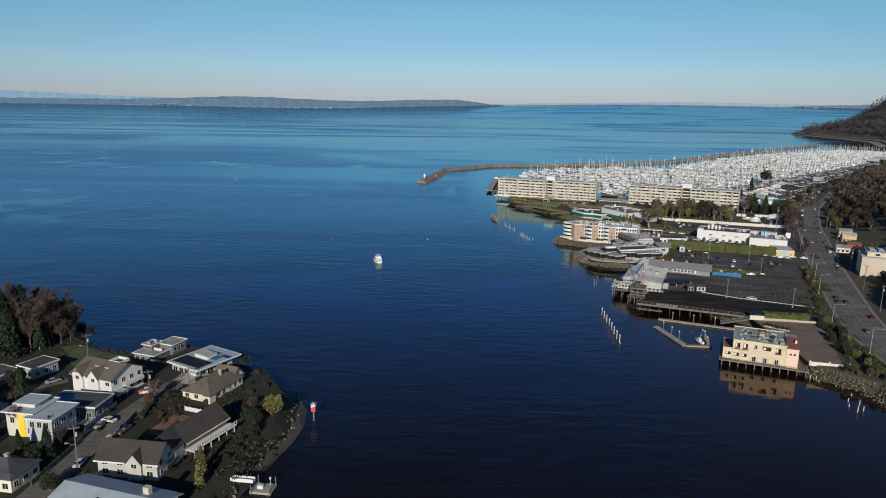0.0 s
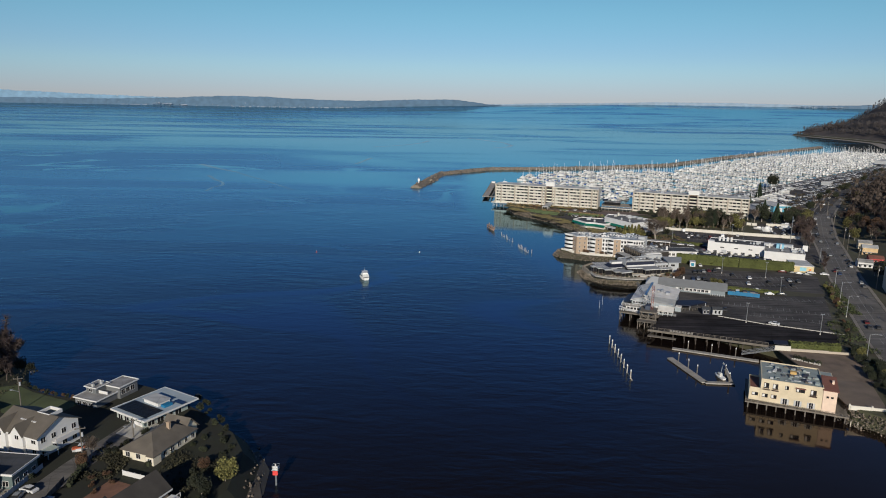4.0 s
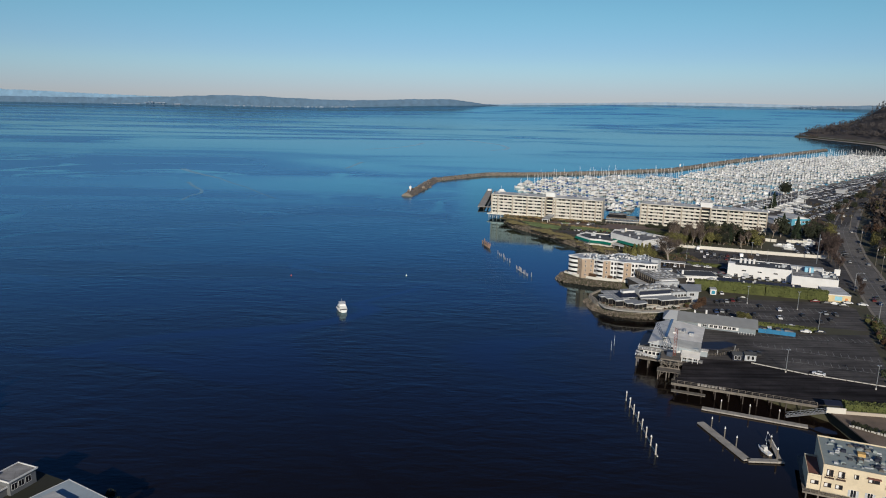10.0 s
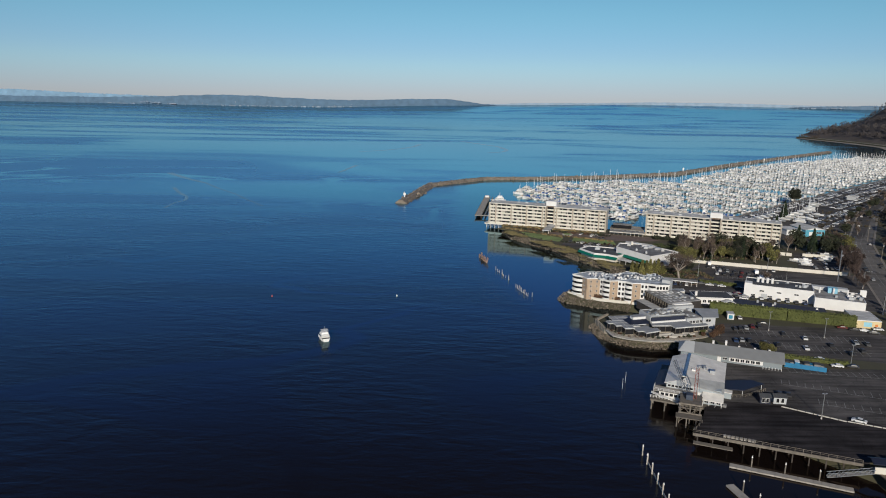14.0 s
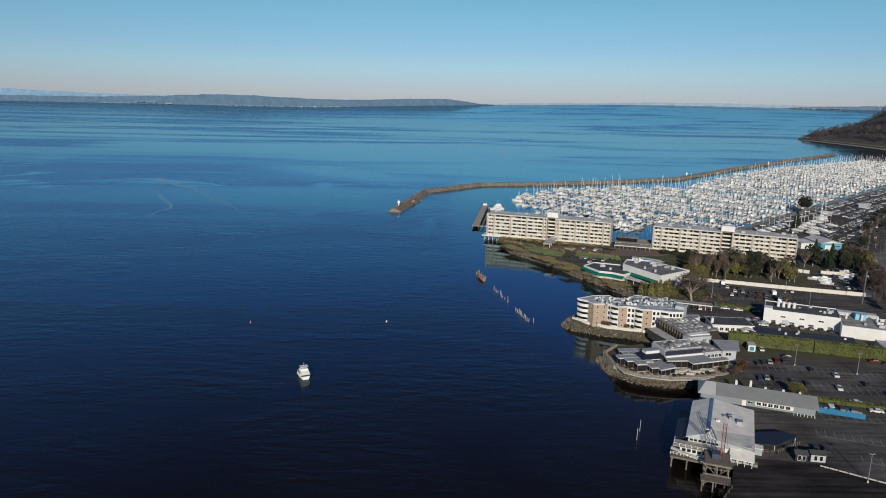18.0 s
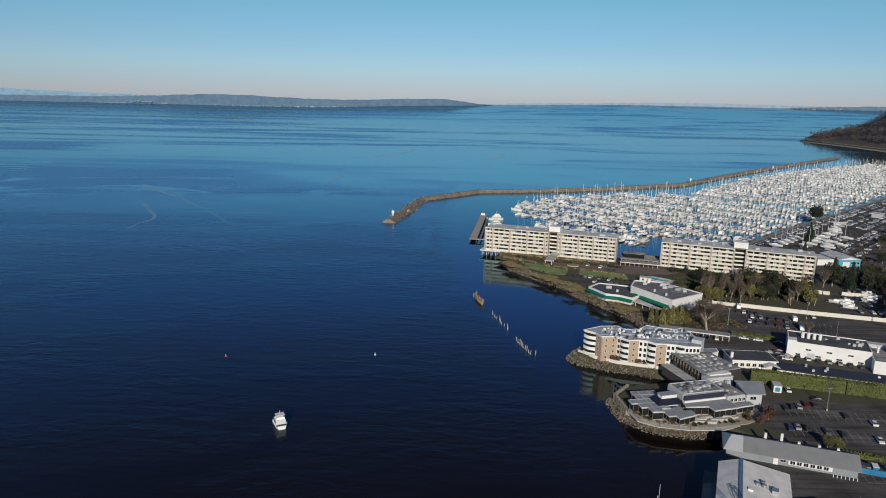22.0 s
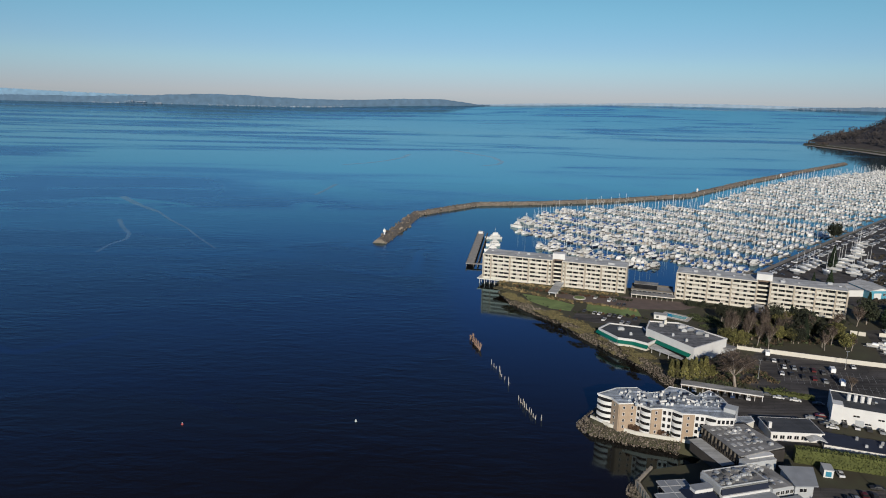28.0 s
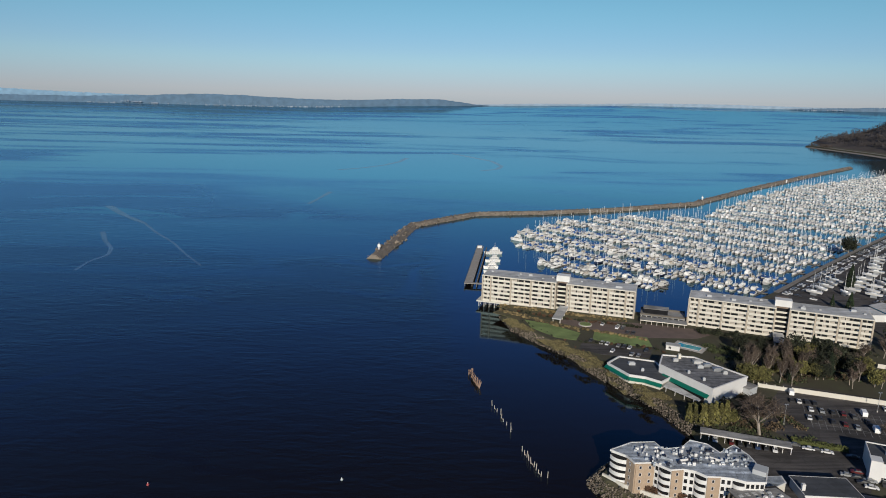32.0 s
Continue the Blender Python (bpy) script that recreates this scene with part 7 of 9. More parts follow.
# broad low pale roof in front
t = thing("house", "broad low house with a pale blue-grey roof", "house", -86, 136.5, 0, -17)
part("wall", box(0.8, 25, 0.8, 12, 4.2, 8.6), CREAM, t)
part("roof", gable(0, 25.6, 0, 12, 8.8, 10.6, 0.6), GREY_BLUE_ROOF, t)
part("gable_wall", gable_end(0.8, 25, 0.8, 11.2, 8.5, 10.4), CREAM, t)
part("chimney", box(19.5, 21, 7.5, 8.7, 9, 12), mat("pale_chimney", (0.50, 0.48, 0.36)), t)
for x in (10.5, 12.5):
    part("skylight", box(x, x + 1.2, 3.2, 5, 9.75, 10.1), GLASS, t)
# yellow-panelled modern house
t = thing("house", "boxy pale house with a yellow panel and stepped flat roofs", "house", -118.5, 175, 0, -8)
flat_block(t, 0, 8, 0, 9.5, 4.2, 11.6, CREAM, GREY_BLUE_ROOF, WHITE, 0.4, 0.8)
flat_block(t, 8, 15, -1.8, 8, 4.2, 11.2, GREYWALL, GREY_BLUE_ROOF, WHITE, 0.4, 0.8)
flat_block(t, 1, 6.5, 3, 8.5, 11.7, 12.8, CREAM, GREY_BLUE_ROOF, WHITE, 0.3, 0.6)
part("yellow_panel", box(3.6, 5.6, -0.15, 0, 4.4, 11.2), mat("bright_yellow_panel", (0.75, 0.55, 0.02)), t)
for k in range(3):
    window(t, 9.2 + k * 2.1, -1.8, 8.6, 1.2, 1.6)
    window(t, 15, 0 + k * 2.8, 8.4, 1.6, 1.4, 90)
window(t, 1.8, 0, 8.4, 1.2, 1.6)
window(t, 6.8, 0, 5.6, 1.2, 1.6)
for k in range(8):
    part("trellis_post", box(15.6, 15.75, -1 + k * 1.1, -0.85 + k * 1.1, 4.3, 8.0), WHITE, t)
t = point_house("dark house with blue tarpaulins on its flat roof", -114, 186, -6, 15, 9, 8.6, 9, mat("dark_teal_siding", (0.10, 0.13, 0.13)), DARKROOF, "flat", storeys=1)
part("tarpaulin", box(0.4, 6.2, 0.6, 6.5, 8.9, 8.96), BLUE, t)
part("deck", boxes([(4, 15, -3, 0, 4.6, 4.8)]), DOCKWOOD, t)
t = point_house("small cream house with a dark roof and red chimney", -113, 149, -10, 13, 9, 8.0, 10.8, mat("pale_yellow_render", (0.66, 0.62, 0.46)), DARKROOF, "hip", storeys=1, chimney=(8, 5, 11.6))
for x, y, rz, w, d, h in ((-150, 209, -24, 8, 9, 7.6), (-140, 216, -24, 7, 9, 8.2)):
    t = point_house("low dark flat-roofed house beneath tall trees", x, y, rz, w, d, h, h, GREEN_GREY, DARKROOF, "flat", storeys=1)
for x, y, rz in ((-138, 180, -10), (-150, 195, -20), (-140, 150, -8)):
    t = point_house("dark-roofed house among garden trees", x, y, rz, 11, 9, 8.4, 11, GREYWALL, DARKROOF, "gable", storeys=1)

strip("point_road", [(-96, 100), (-94.5, 144), (-94, 166), (-92, 189), (-86, 212), (-84, 220)], -3.6, 3.6, 4.56, ROADMAT, "narrow worn lane between the houses", "road")
strip("point_lane", [(-150, 190), (-130, 207), (-120, 216)], -2.5, 2.5, 4.56, ROADMAT, "narrow worn lane beneath the trees", "road")
# the lawn's shade is darkened into its green as well
lot("point_lawn", [(-128, 226), (-112, 222), (-108, 233), (-117, 236.5), (-127, 241), (-135, 246), (-141, 244)], mat("shaded_rough_lawn", (0.066, 0.080, 0.030), 0.95, var=0.4, scale=0.12, fine=2), "sloping green lawn above the water", 4.56)
lot("brown_terrace", [(-82, 178), (-74, 174), (-68, 186), (-78, 190)], mat("russet_ground_cover", (0.17, 0.09, 0.055), 0.95, var=0.3, scale=0.5, fine=3), "russet ground cover in a garden", 4.57)
lot("forecourt", [(-88, 214), (-80, 210), (-78, 220), (-86, 224)], CONCRETE, "pale paved forecourt of a house", 4.58)

strip("beach_west", [(-46, 214), (-40, 203), (-38.5, 186), (-42, 174), (-46, 158), (-52, 138)], 1.5, 8, 0.12, mat("grey_wet_sand", (0.036, 0.034, 0.031), 0.7, var=0.3, scale=0.2, fine=3), "grey wet sand and shingle below the gardens", "beach")

# landing stage with a small boat lift
t = thing("landing_stage", "small floating landing stage with a white ramp", "dock", -52, 158, 0, -8)
part("ramp", boxes([(0, 6, -0.7, 0.7, 2.2, 2.35), (0, 6, -0.75, -0.65, 2.35, 3.2), (0, 6, 0.65, 0.75, 2.35, 3.2)]), WHITE, t)
part("float", box(5.5, 11, -2, 2.4, 0.1, 0.7), DOCKWOOD, t)
piles(t, [(6, -2.2), (10.6, -2.2), (10.6, 2.6), (6, 2.6)], -2, 2.6, 0.15)
part("locker", box(7, 8.4, -0.5, 0.5, 0.7, 1.6), WHITE, t)
part("lamp", rods([((9.5, 1.8, 0.7), (9.5, 1.8, 2.3), 0.06, 0.06), ((9.5, 1.8, 2.3), (9.5, 1.8, 2.8), 0.25, 0.25)], 8), WHITE, t)

# fences, hedges and garden clutter between the houses
for x, y, rz, n, m, lab in ((-97.5, 150, 88, 12, TIMBER, "brown board fence along the lane"), (-99, 178, 86, 9, GREYWALL, "grey board fence in front of a house"), (-88.5, 170, 92, 10, TIMBER, "low brown fence beside the lane"), (-120, 196, -12, 10, TIMBER, "brown garden fence between two houses"), (-76, 192, -20, 7, WHITE, "white picket fence beside a bungalow")):
    t = thing("garden_fence", lab, "fence", x, y, 4.5, rz, "garden fences")
    for k in range(n):
        part("panel", box(k * 1.9, k * 1.9 + 1.75, -0.04, 0.04, 0.1, 1.4), m, t)
        part("post", box(k * 1.9 - 0.1, k * 1.9 + 0.0, -0.07, 0.07, 0, 1.6), m, t)
for x, y, rz, L in ((-101, 190, 80, 9), (-86, 186, 95, 10), (-118, 200, -20, 8), (-71, 196, 70, 8), (-102, 170, 85, 8)):
    solid("hedge", hedge_bm(L, 1.2, 1.3, int(L * 7 + y)), mat("dark_garden_hedge", (0.028, 0.032, 0.014), 0.95, var=0.45) if "dark_garden_hedge" not in bpy.data.materials else bpy.data.materials["dark_garden_hedge"], "low dark clipped garden hedge beside the lane", "hedge", at=(x, y, 4.5, 0, 0, rz), group="garden hedges")
t = thing("covered_dinghy", "small dinghy under an orange cover beside a house", "boat", -92.9, 204.1, 4.5, -60)
part("hull", sailboat_hull(4.2, 1.6, 0.7, None, Matrix.Translation((0, 0, 0.25))), GREYWALL, t)
part("cover", wedge(bmesh.new(), 0.75, -2.0, 1.6, 0.9, 1.25, 0.8), mat("orange_cover", (0.42, 0.10, 0.03), 0.8, var=0.15), t)
part("cradle", boxes([(-0.5, 0.5, -1.2, -1.0, 0, 0.3), (-0.5, 0.5, 0.9, 1.1, 0, 0.3)]), TIMBER, t)


# ---- trees ----
OLIVE = island(mat("olive_winter_leaves", (0.115, 0.108, 0.030), 0.9, var=0.4, rnd=0.35), 0.5)

def bare_tree_meshes(h, spread, seed, twigs=420, lean=0.25):
    """Trunk with limbs, and a crown of fine forking twigs."""
    rr, tr, tw = random.Random(seed), bmesh.new(), bmesh.new()
    forks = []
    base = Vector((0, 0, 0))
    top = Vector((rr.uniform(-0.4, 0.4), rr.uniform(-0.4, 0.4), h * 0.32))
    tube(tr, base, top, h * 0.022, h * 0.016, 6)
    for k in range(8):
        a = k * 2.4 + rr.uniform(-0.3, 0.3)
        s = top * rr.uniform(0.7, 1.0)
        e = s + Vector((math.cos(a) * spread * rr.uniform(0.3, 0.7), math.sin(a) * spread * rr.uniform(0.3, 0.7), h * rr.uniform(0.25, 0.55)))
        tube(tr, s, e, h * 0.010, h * 0.004, 4)
        for j in range(4):
            p = s.lerp(e, rr.uniform(0.35, 1.0))
            q = p + Vector((rr.uniform(-1, 1) * spread * 0.32, rr.uniform(-1, 1) * spread * 0.32, h * rr.uniform(0.06, 0.26)))
            tube(tr, p, q, h * 0.004, h * 0.002, 3)
            forks.append((p, q))
    for _ in range(twigs):
        p, q = rr.choice(forks)
        s = p.lerp(q, rr.uniform(0.15, 1))
        d = Vector((rr.gauss(0, 1), rr.gauss(0, 1), rr.gauss(0.5, 0.8))).normalized() * h * rr.uniform(0.05, 0.15)
        side = d.cross(Vector((rr.gauss(0, 1), rr.gauss(0, 1), rr.gauss(0, 1)))).normalized() * h * 0.0045
        v = [tw.verts.new(x) for x in (s - side, s + side, s + d)]
        tw.faces.new(v)
        m = s + d * 0.5
        d2 = (d + Vector((rr.gauss(0, 1), rr.gauss(0, 1), rr.gauss(0, 1))).normalized() * d.length) * 0.5
        v = [tw.verts.new(x) for x in (m - side * 0.7, m + side * 0.7, m + d2)]
        tw.faces.new(v)
    return tr, tw


def leaf_crown(shape, n, size, seed):
    """Leaf tufts scattered through a crown; shape gives for a random draw the place of a tuft."""
    rr, bm = random.Random(seed), bmesh.new()
    for _ in range(n):
        p, s = shape(rr), size * rr.uniform(0.5, 1.4)
        q = Euler((rr.uniform(0, 6.3), rr.uniform(0, 6.3), rr.uniform(0, 6.3))).to_matrix()
        v = [bm.verts.new(p + q @ Vector(c) * s) for c in ((-1, -0.5, 0), (0.9, -0.6, 0.15), (0.6, 0.8, -0.1), (-0.7, 0.7, 0.1))]
        bm.faces.new(v)
    return bm


def lumpy(h, r, z0, lumps, seed):
    rr = random.Random(seed)
    cs = [(Vector((rr.uniform(-r, r) * 0.6, rr.uniform(-r, r) * 0.6, rr.uniform(z0 + r * 0.3, h - r * 0.35))), r * rr.uniform(0.35, 0.62)) for _ in range(lumps)]

    def f(q):
        c, k = q.choice(cs)
        d = Vector((q.gauss(0, 1), q.gauss(0, 1), q.gauss(0, 1))).normalized()
        return c + d * k * q.uniform(0.75, 1.08)
    return f


def conical(h, r, z0):
    def f(q):
        u = q.random() ** 0.75
        tier = 1 - 0.35 * ((u * 11) % 1)
        a = q.uniform(0, 6.28)
        k = r * (1 - u) * tier * q.uniform(0.65, 1.05) + 0.12
        return Vector((math.cos(a) * k, math.sin(a) * k, z0 + (h - z0) * u - k * 0.2))
    return f


def tree_model(kind, h, seed):
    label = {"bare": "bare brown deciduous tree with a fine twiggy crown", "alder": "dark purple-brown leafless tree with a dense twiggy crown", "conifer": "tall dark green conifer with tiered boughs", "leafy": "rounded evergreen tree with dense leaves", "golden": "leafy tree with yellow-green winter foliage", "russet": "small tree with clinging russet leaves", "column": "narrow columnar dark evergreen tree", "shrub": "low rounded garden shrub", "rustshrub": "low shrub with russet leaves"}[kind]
    if "shrub" in kind:
        return solid("shrub", leaf_crown(lumpy(h, h * 0.8, 0.0, 5, seed), 700, h * 0.09, seed), RUST if "rust" in kind else LEAF, label, "shrub", at=(0, 0, -80))
    t = thing("tree", label, "tree", 0, 0, -80)
    # the darker kind is the bare tree with darker bark and denser twigs
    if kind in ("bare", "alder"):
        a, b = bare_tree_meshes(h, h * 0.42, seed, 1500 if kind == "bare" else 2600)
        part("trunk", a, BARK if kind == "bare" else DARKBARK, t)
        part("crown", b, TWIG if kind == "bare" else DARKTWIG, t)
        return t
    m = {"conifer": NEEDLE, "leafy": LEAF, "golden": OLIVE, "russet": RUST, "column": OLIVE}[kind]
    if kind == "conifer":
        bm = leaf_crown(conical(h, h * 0.25, h * 0.08), 2200, h * 0.024, seed)
    elif kind == "column":
        bm = leaf_crown(conical(h, h * 0.2, 0.3), 500, h * 0.05, seed)
    else:
        bm = leaf_crown(lumpy(h, h * 0.42, h * 0.22, 17, seed), 2000, h * 0.033, seed)
    part("trunk", rods([((0, 0, 0), (0.1, 0.05, h * 0.55), h * 0.022, h * 0.01)], 6), BARK, t)
    part("crown", bm, m, t)
    return t


MODELS = {}
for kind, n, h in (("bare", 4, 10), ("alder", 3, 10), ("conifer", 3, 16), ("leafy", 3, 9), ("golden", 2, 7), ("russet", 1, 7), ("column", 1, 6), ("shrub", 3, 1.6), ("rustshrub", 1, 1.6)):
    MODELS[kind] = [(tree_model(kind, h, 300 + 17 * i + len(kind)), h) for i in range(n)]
TR = random.Random(91)


def plant(kind, x, y, h, z=4.0):
    m, hm = TR.choice(MODELS[kind])
    k = h / hm
    c = copy_thing(m, pose(x, y, z, 0, 0, TR.uniform(0, 360)))
    c.scale = (k * TR.uniform(0.9, 1.15), k * TR.uniform(0.9, 1.15), k)
    return c


# by the apartments and the car park
for x, y, h in ((176, 577, 18.8), (181, 582, 20.0), (186, 576, 18.8), (191, 584, 18.8), (196, 577, 17.5), (200, 588, 20.0), (189, 570, 16.2), (206, 582, 16.2), (194, 568, 15.0), (214, 590, 15.0), (222, 566, 12.5), (230, 574, 13.8), (236, 584, 13.8), (226, 588, 15.0), ):
    c = plant("bare", x - 1, y - 10, h * 0.86)
    c.scale = (c.scale[0] * 0.66, c.scale[1] * 0.62, c.scale[2])
for x, y, h in ((212, 578, 10.2), (219, 572, 11.6), (226, 580, 11.6), (232, 568, 11.6), (248, 592, 13.0), (262, 596, 14.5), (270, 600, 17.4), (276, 590, 17.4), (222, 560, 8.7), (235, 556, 8.7)):
    plant(TR.choice(("leafy", "golden", "conifer", "bare")) if y < 585 else TR.choice(("leafy", "conifer", "bare")), x, y, h * (0.8 if y > 585 else 1))
for x, y, h in ((208, 594, 17), (214, 600, 18), (226, 596, 17), (204, 574, 12), (210, 570, 11), (233, 562, 13), (230, 590, 17), (218, 584, 14), (275, 608, 17), (282, 600, 16)):
    plant("conifer" if x > 270 else TR.choice(("leafy", "golden", "conifer")), x, y - (4 if x < 270 else 0), h * (1 if x > 270 else 0.68))
big = plant("bare", 154.5, 509, 18)
big.scale = (3.3, 3.1, 1.75)
plant("bare", 147, 522, 9)
for x, y, h in ((132, 523, 7), (137, 524, 6), (142, 521, 7), (147, 518, 6)):
    plant("golden", x, y, h)
plant("bare", 205, 506, 7)
for x, y, h in ((176, 561, 9), (180, 559, 8), (173, 565, 9)):
    plant("golden", x, y, h)
for i in range(7):
    plant("column", 129 + i * 2.6, 517 + TR.uniform(-1, 2), TR.uniform(7.5, 10.5))
for x, y, h in ((150, 533, 5), (160, 536, 5), (147, 527, 4), (170, 534, 5)):
    plant("leafy", x, y, h)
# beds along the apartments' lawns and the shore
for x, y, h in along([(76, 668), (100, 655), (118, 650), (146, 640)], 2.4):
    plant(TR.choice(("shrub", "rustshrub", "shrub")), x, y - 2 + TR.uniform(-1, 1), TR.uniform(0.8, 2.0))
for x, y, h in along([(68, 664), (75, 642), (87, 620), (100, 600), (106, 583), (117, 562), (128, 541)], 5.5):
    plant(TR.choice(("shrub", "rustshrub", "shrub")), x + TR.uniform(2, 6), y + TR.uniform(-1, 1), TR.uniform(0.4, 1.1))
for x, y, h in along([(104, 613), (125, 608.5), (142, 604), (146, 598)], 2.8):
    plant(TR.choice(("shrub", "shrub", "rustshrub")), x, y + TR.uniform(-1, 1), TR.uniform(0.7, 1.6))
for x, y, h in along([(176, 634), (216, 618), (262, 599)], 3.0):
    plant(TR.choice(("shrub", "leafy", "shrub")), x, y + TR.uniform(-3, 1), TR.uniform(1.5, 3.5))
# round the restaurants
for x, y, h in ((136, 408, 3.6), (139, 410, 5.6), (134, 406, 3.2), (131, 408, 2.4)):
    plant("russet", x, y, h)
plant("golden", 149, 389, 4.6)
plant("golden", 152, 388, 4.0)
for x, y, h in along([(90, 412), (94, 405), (108, 402.5), (126, 406)], 2.5):
    plant(TR.choice(("shrub", "rustshrub")), x + 1.2, y + 1.6, TR.uniform(0.6, 1.4))
for x, y, h in along([(88, 472), (97, 465.5), (117, 458.5)], 2.6):
    plant(TR.choice(("shrub", "rustshrub", "column")), x, y + 0.8, TR.uniform(1.0, 2.6))
for x, y in ((92.5, 468.8), (100.6, 464.4)):
    plant("bare", x, y, 5)
# stone edge with bushes in the yard beside the yellow house
t = thing("stone_edging", "low broken stone edging round a planted bed", "edging", 138.5, 282.8, 4.0, -41)
_e = random.Random(12)
for i in range(12):
    part("stone", box(i * 0.85, i * 0.85 + _e.uniform(0.5, 0.8), _e.uniform(-0.1, 0.1), _e.uniform(0.3, 0.6), 0, _e.uniform(0.4, 0.8)), CONCRETE, t)
for i in range(6):
    plant("shrub", 140.2 + i * 1.15 + _e.uniform(-0.3, 0.3), 283.0 - i * 1.0, _e.uniform(1.0, 1.8), 4.05)
# bank by the yellow house and along the road
for x, y, h in along([(158, 226), (158, 238), (158, 250), (160, 262), (164, 276), (167, 290)], 2.6):
    plant(TR.choice(("leafy", "leafy", "golden")), x + TR.uniform(-4.5, 4), y + TR.uniform(-1.5, 1.5), TR.uniform(2.2, 4.6))
for x, y, h in along([(169, 294), (176, 310), (184, 328), (192, 346)], 2.6):
    plant(TR.choice(("russet", "leafy", "shrub")), x + TR.uniform(-1.5, 1.5), y + TR.uniform(-1.5, 1.5), TR.uniform(0.8, 1.7))
for x, y, h in ((212, 306, 9), (217, 314, 10), (221, 322, 9), (226, 330, 9), (223, 312, 11), (230, 338, 8), (233, 347, 9), (216, 298, 9), (229, 324, 10), (236, 356, 8)):
    plant(TR.choice(("leafy", "bare", "leafy")), x, y, h)
for x, y, h in along([(142, 232), (152, 226), (158, 210), (160, 190)], 2.6):
    plant(TR.choice(("golden", "leafy", "russet")), x + TR.uniform(1, 6), y + TR.uniform(-1, 6), TR.uniform(1.5, 4))
for x, y, h in along([(196, 350), (202, 366), (213, 392)], 3):
    plant(TR.choice(("russet", "bare", "golden")), x + TR.uniform(-3, 0), y, TR.uniform(1.6, 3.2))
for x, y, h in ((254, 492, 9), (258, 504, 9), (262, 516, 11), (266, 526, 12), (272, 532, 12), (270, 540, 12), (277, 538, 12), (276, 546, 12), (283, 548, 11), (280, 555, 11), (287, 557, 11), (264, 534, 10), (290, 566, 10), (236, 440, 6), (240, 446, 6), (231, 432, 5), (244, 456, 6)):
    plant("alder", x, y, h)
for x, y, h in ((296, 580, 12), (304, 596, 12), (290, 596, 13), (312, 610, 12), (300, 612, 12), (318, 624, 10)):
    plant(TR.choice(("leafy", "golden", "alder")), x, y, h * 0.85)
for kind, x, y, h in (("conifer", 292, 606, 12), ("leafy", 286, 590, 10), ("leafy", 300, 600, 10), ("alder", 306, 606, 11), ("conifer", 288, 574, 11), ("leafy", 296, 588, 9), ("alder", 312, 622, 10), ("leafy", 293, 596, 11), ("alder", 284, 566, 11), ("leafy", 304, 616, 9)):
    plant(kind, x, y, h)
plant("leafy", 398, 856, 14)
plant("leafy", 402, 862, 13)
plant("conifer", 330, 740, 17)
for x, y, h in ((295, 682, 12), (288, 690, 8)):
    plant("conifer", x, y, h)
plant("conifer", 322, 726, 11)
# woods on the near hillside, tree by tree


def hill_height(x, y):
    best, d = None, 1e9
    for (x0, y0), (x1, y1) in zip(ROAD, ROAD[1:]):
        L2 = (x1 - x0) ** 2 + (y1 - y0) ** 2
        u = max(0, min(1, ((x - x0) * (x1 - x0) + (y - y0) * (y1 - y0)) / L2))
        dd = math.hypot(x - x0 - u * (x1 - x0), y - y0 - u * (y1 - y0))
        d = min(d, dd)
    z = float(np.interp(d, (24, 34, 48, 66, 90, 130, 190, 300, 700), (3.9, 6, 11, 19, 27, 36, 46, 58, 70)))
    return 3.9 + (z - 3.9) * smooth(240, 420, y) * (1 + 0.55 * smooth(1200, 1900, y)), d


def grove(name, items, label):
    """A wood too dense to count: whole trees joined into one mesh."""
    vs, fs, mi, mats, base = [], [], [], [], 0
    for kind, x, y, h, z in items:
        m, hm = TR.choice(MODELS[kind])
        M = pose(x, y, z, 0, 0, TR.uniform(0, 360)) @ Matrix.Diagonal((h / hm, h / hm, h / hm, 1))
        for o in m.children:
            me = o.data
            if me.materials[0] not in mats:
                mats.append(me.materials[0])
            k = mats.index(me.materials[0])
            vs += [M @ v.co for v in me.vertices]
            for p in me.polygons:
                fs.append([base + i for i in p.vertices])
                mi.append(k)
            base += len(me.vertices)
    me = bpy.data.meshes.new(name)
    me.from_pydata(vs, [], fs)
    for m in mats:
        me.materials.append(m)
    me.polygons.foreach_set("material_index", mi)
    return tagged(new(name, me), label, "woods", "", "stuff")


wood = []
for x, y, h in along(ROAD[5:11], 7.5):
    for off in (27, 36, 46, 58, 70):
        a = radians(h) - math.pi / 2
        px, py = x + math.cos(a) * off + TR.uniform(-4, 4), y + math.sin(a) * off + TR.uniform(-4, 4)
        if 225 < px < 275 and 320 < py < 412 or 255 < px < 305 and 430 < py < 512 or TR.random() < 0.25:
            continue
        z, d = hill_height(px, py)
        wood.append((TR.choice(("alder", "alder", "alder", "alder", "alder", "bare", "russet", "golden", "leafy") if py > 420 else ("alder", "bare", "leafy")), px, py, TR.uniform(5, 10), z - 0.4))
thicket = []
for _ in range(44):
    px, py = TR.uniform(186, 240), TR.uniform(564, 604)
    if py > 560 + (px - 170) * 0.1:
        thicket.append((TR.choice(("bare", "leafy", "leafy", "golden", "conifer")), px, py, TR.uniform(4, 11), 3.9))
grove("garden_thicket", thicket, "close-grown bare and evergreen trees before the apartments")
grove("roadside_wood", wood, "brown winter trees standing close on the hillside")


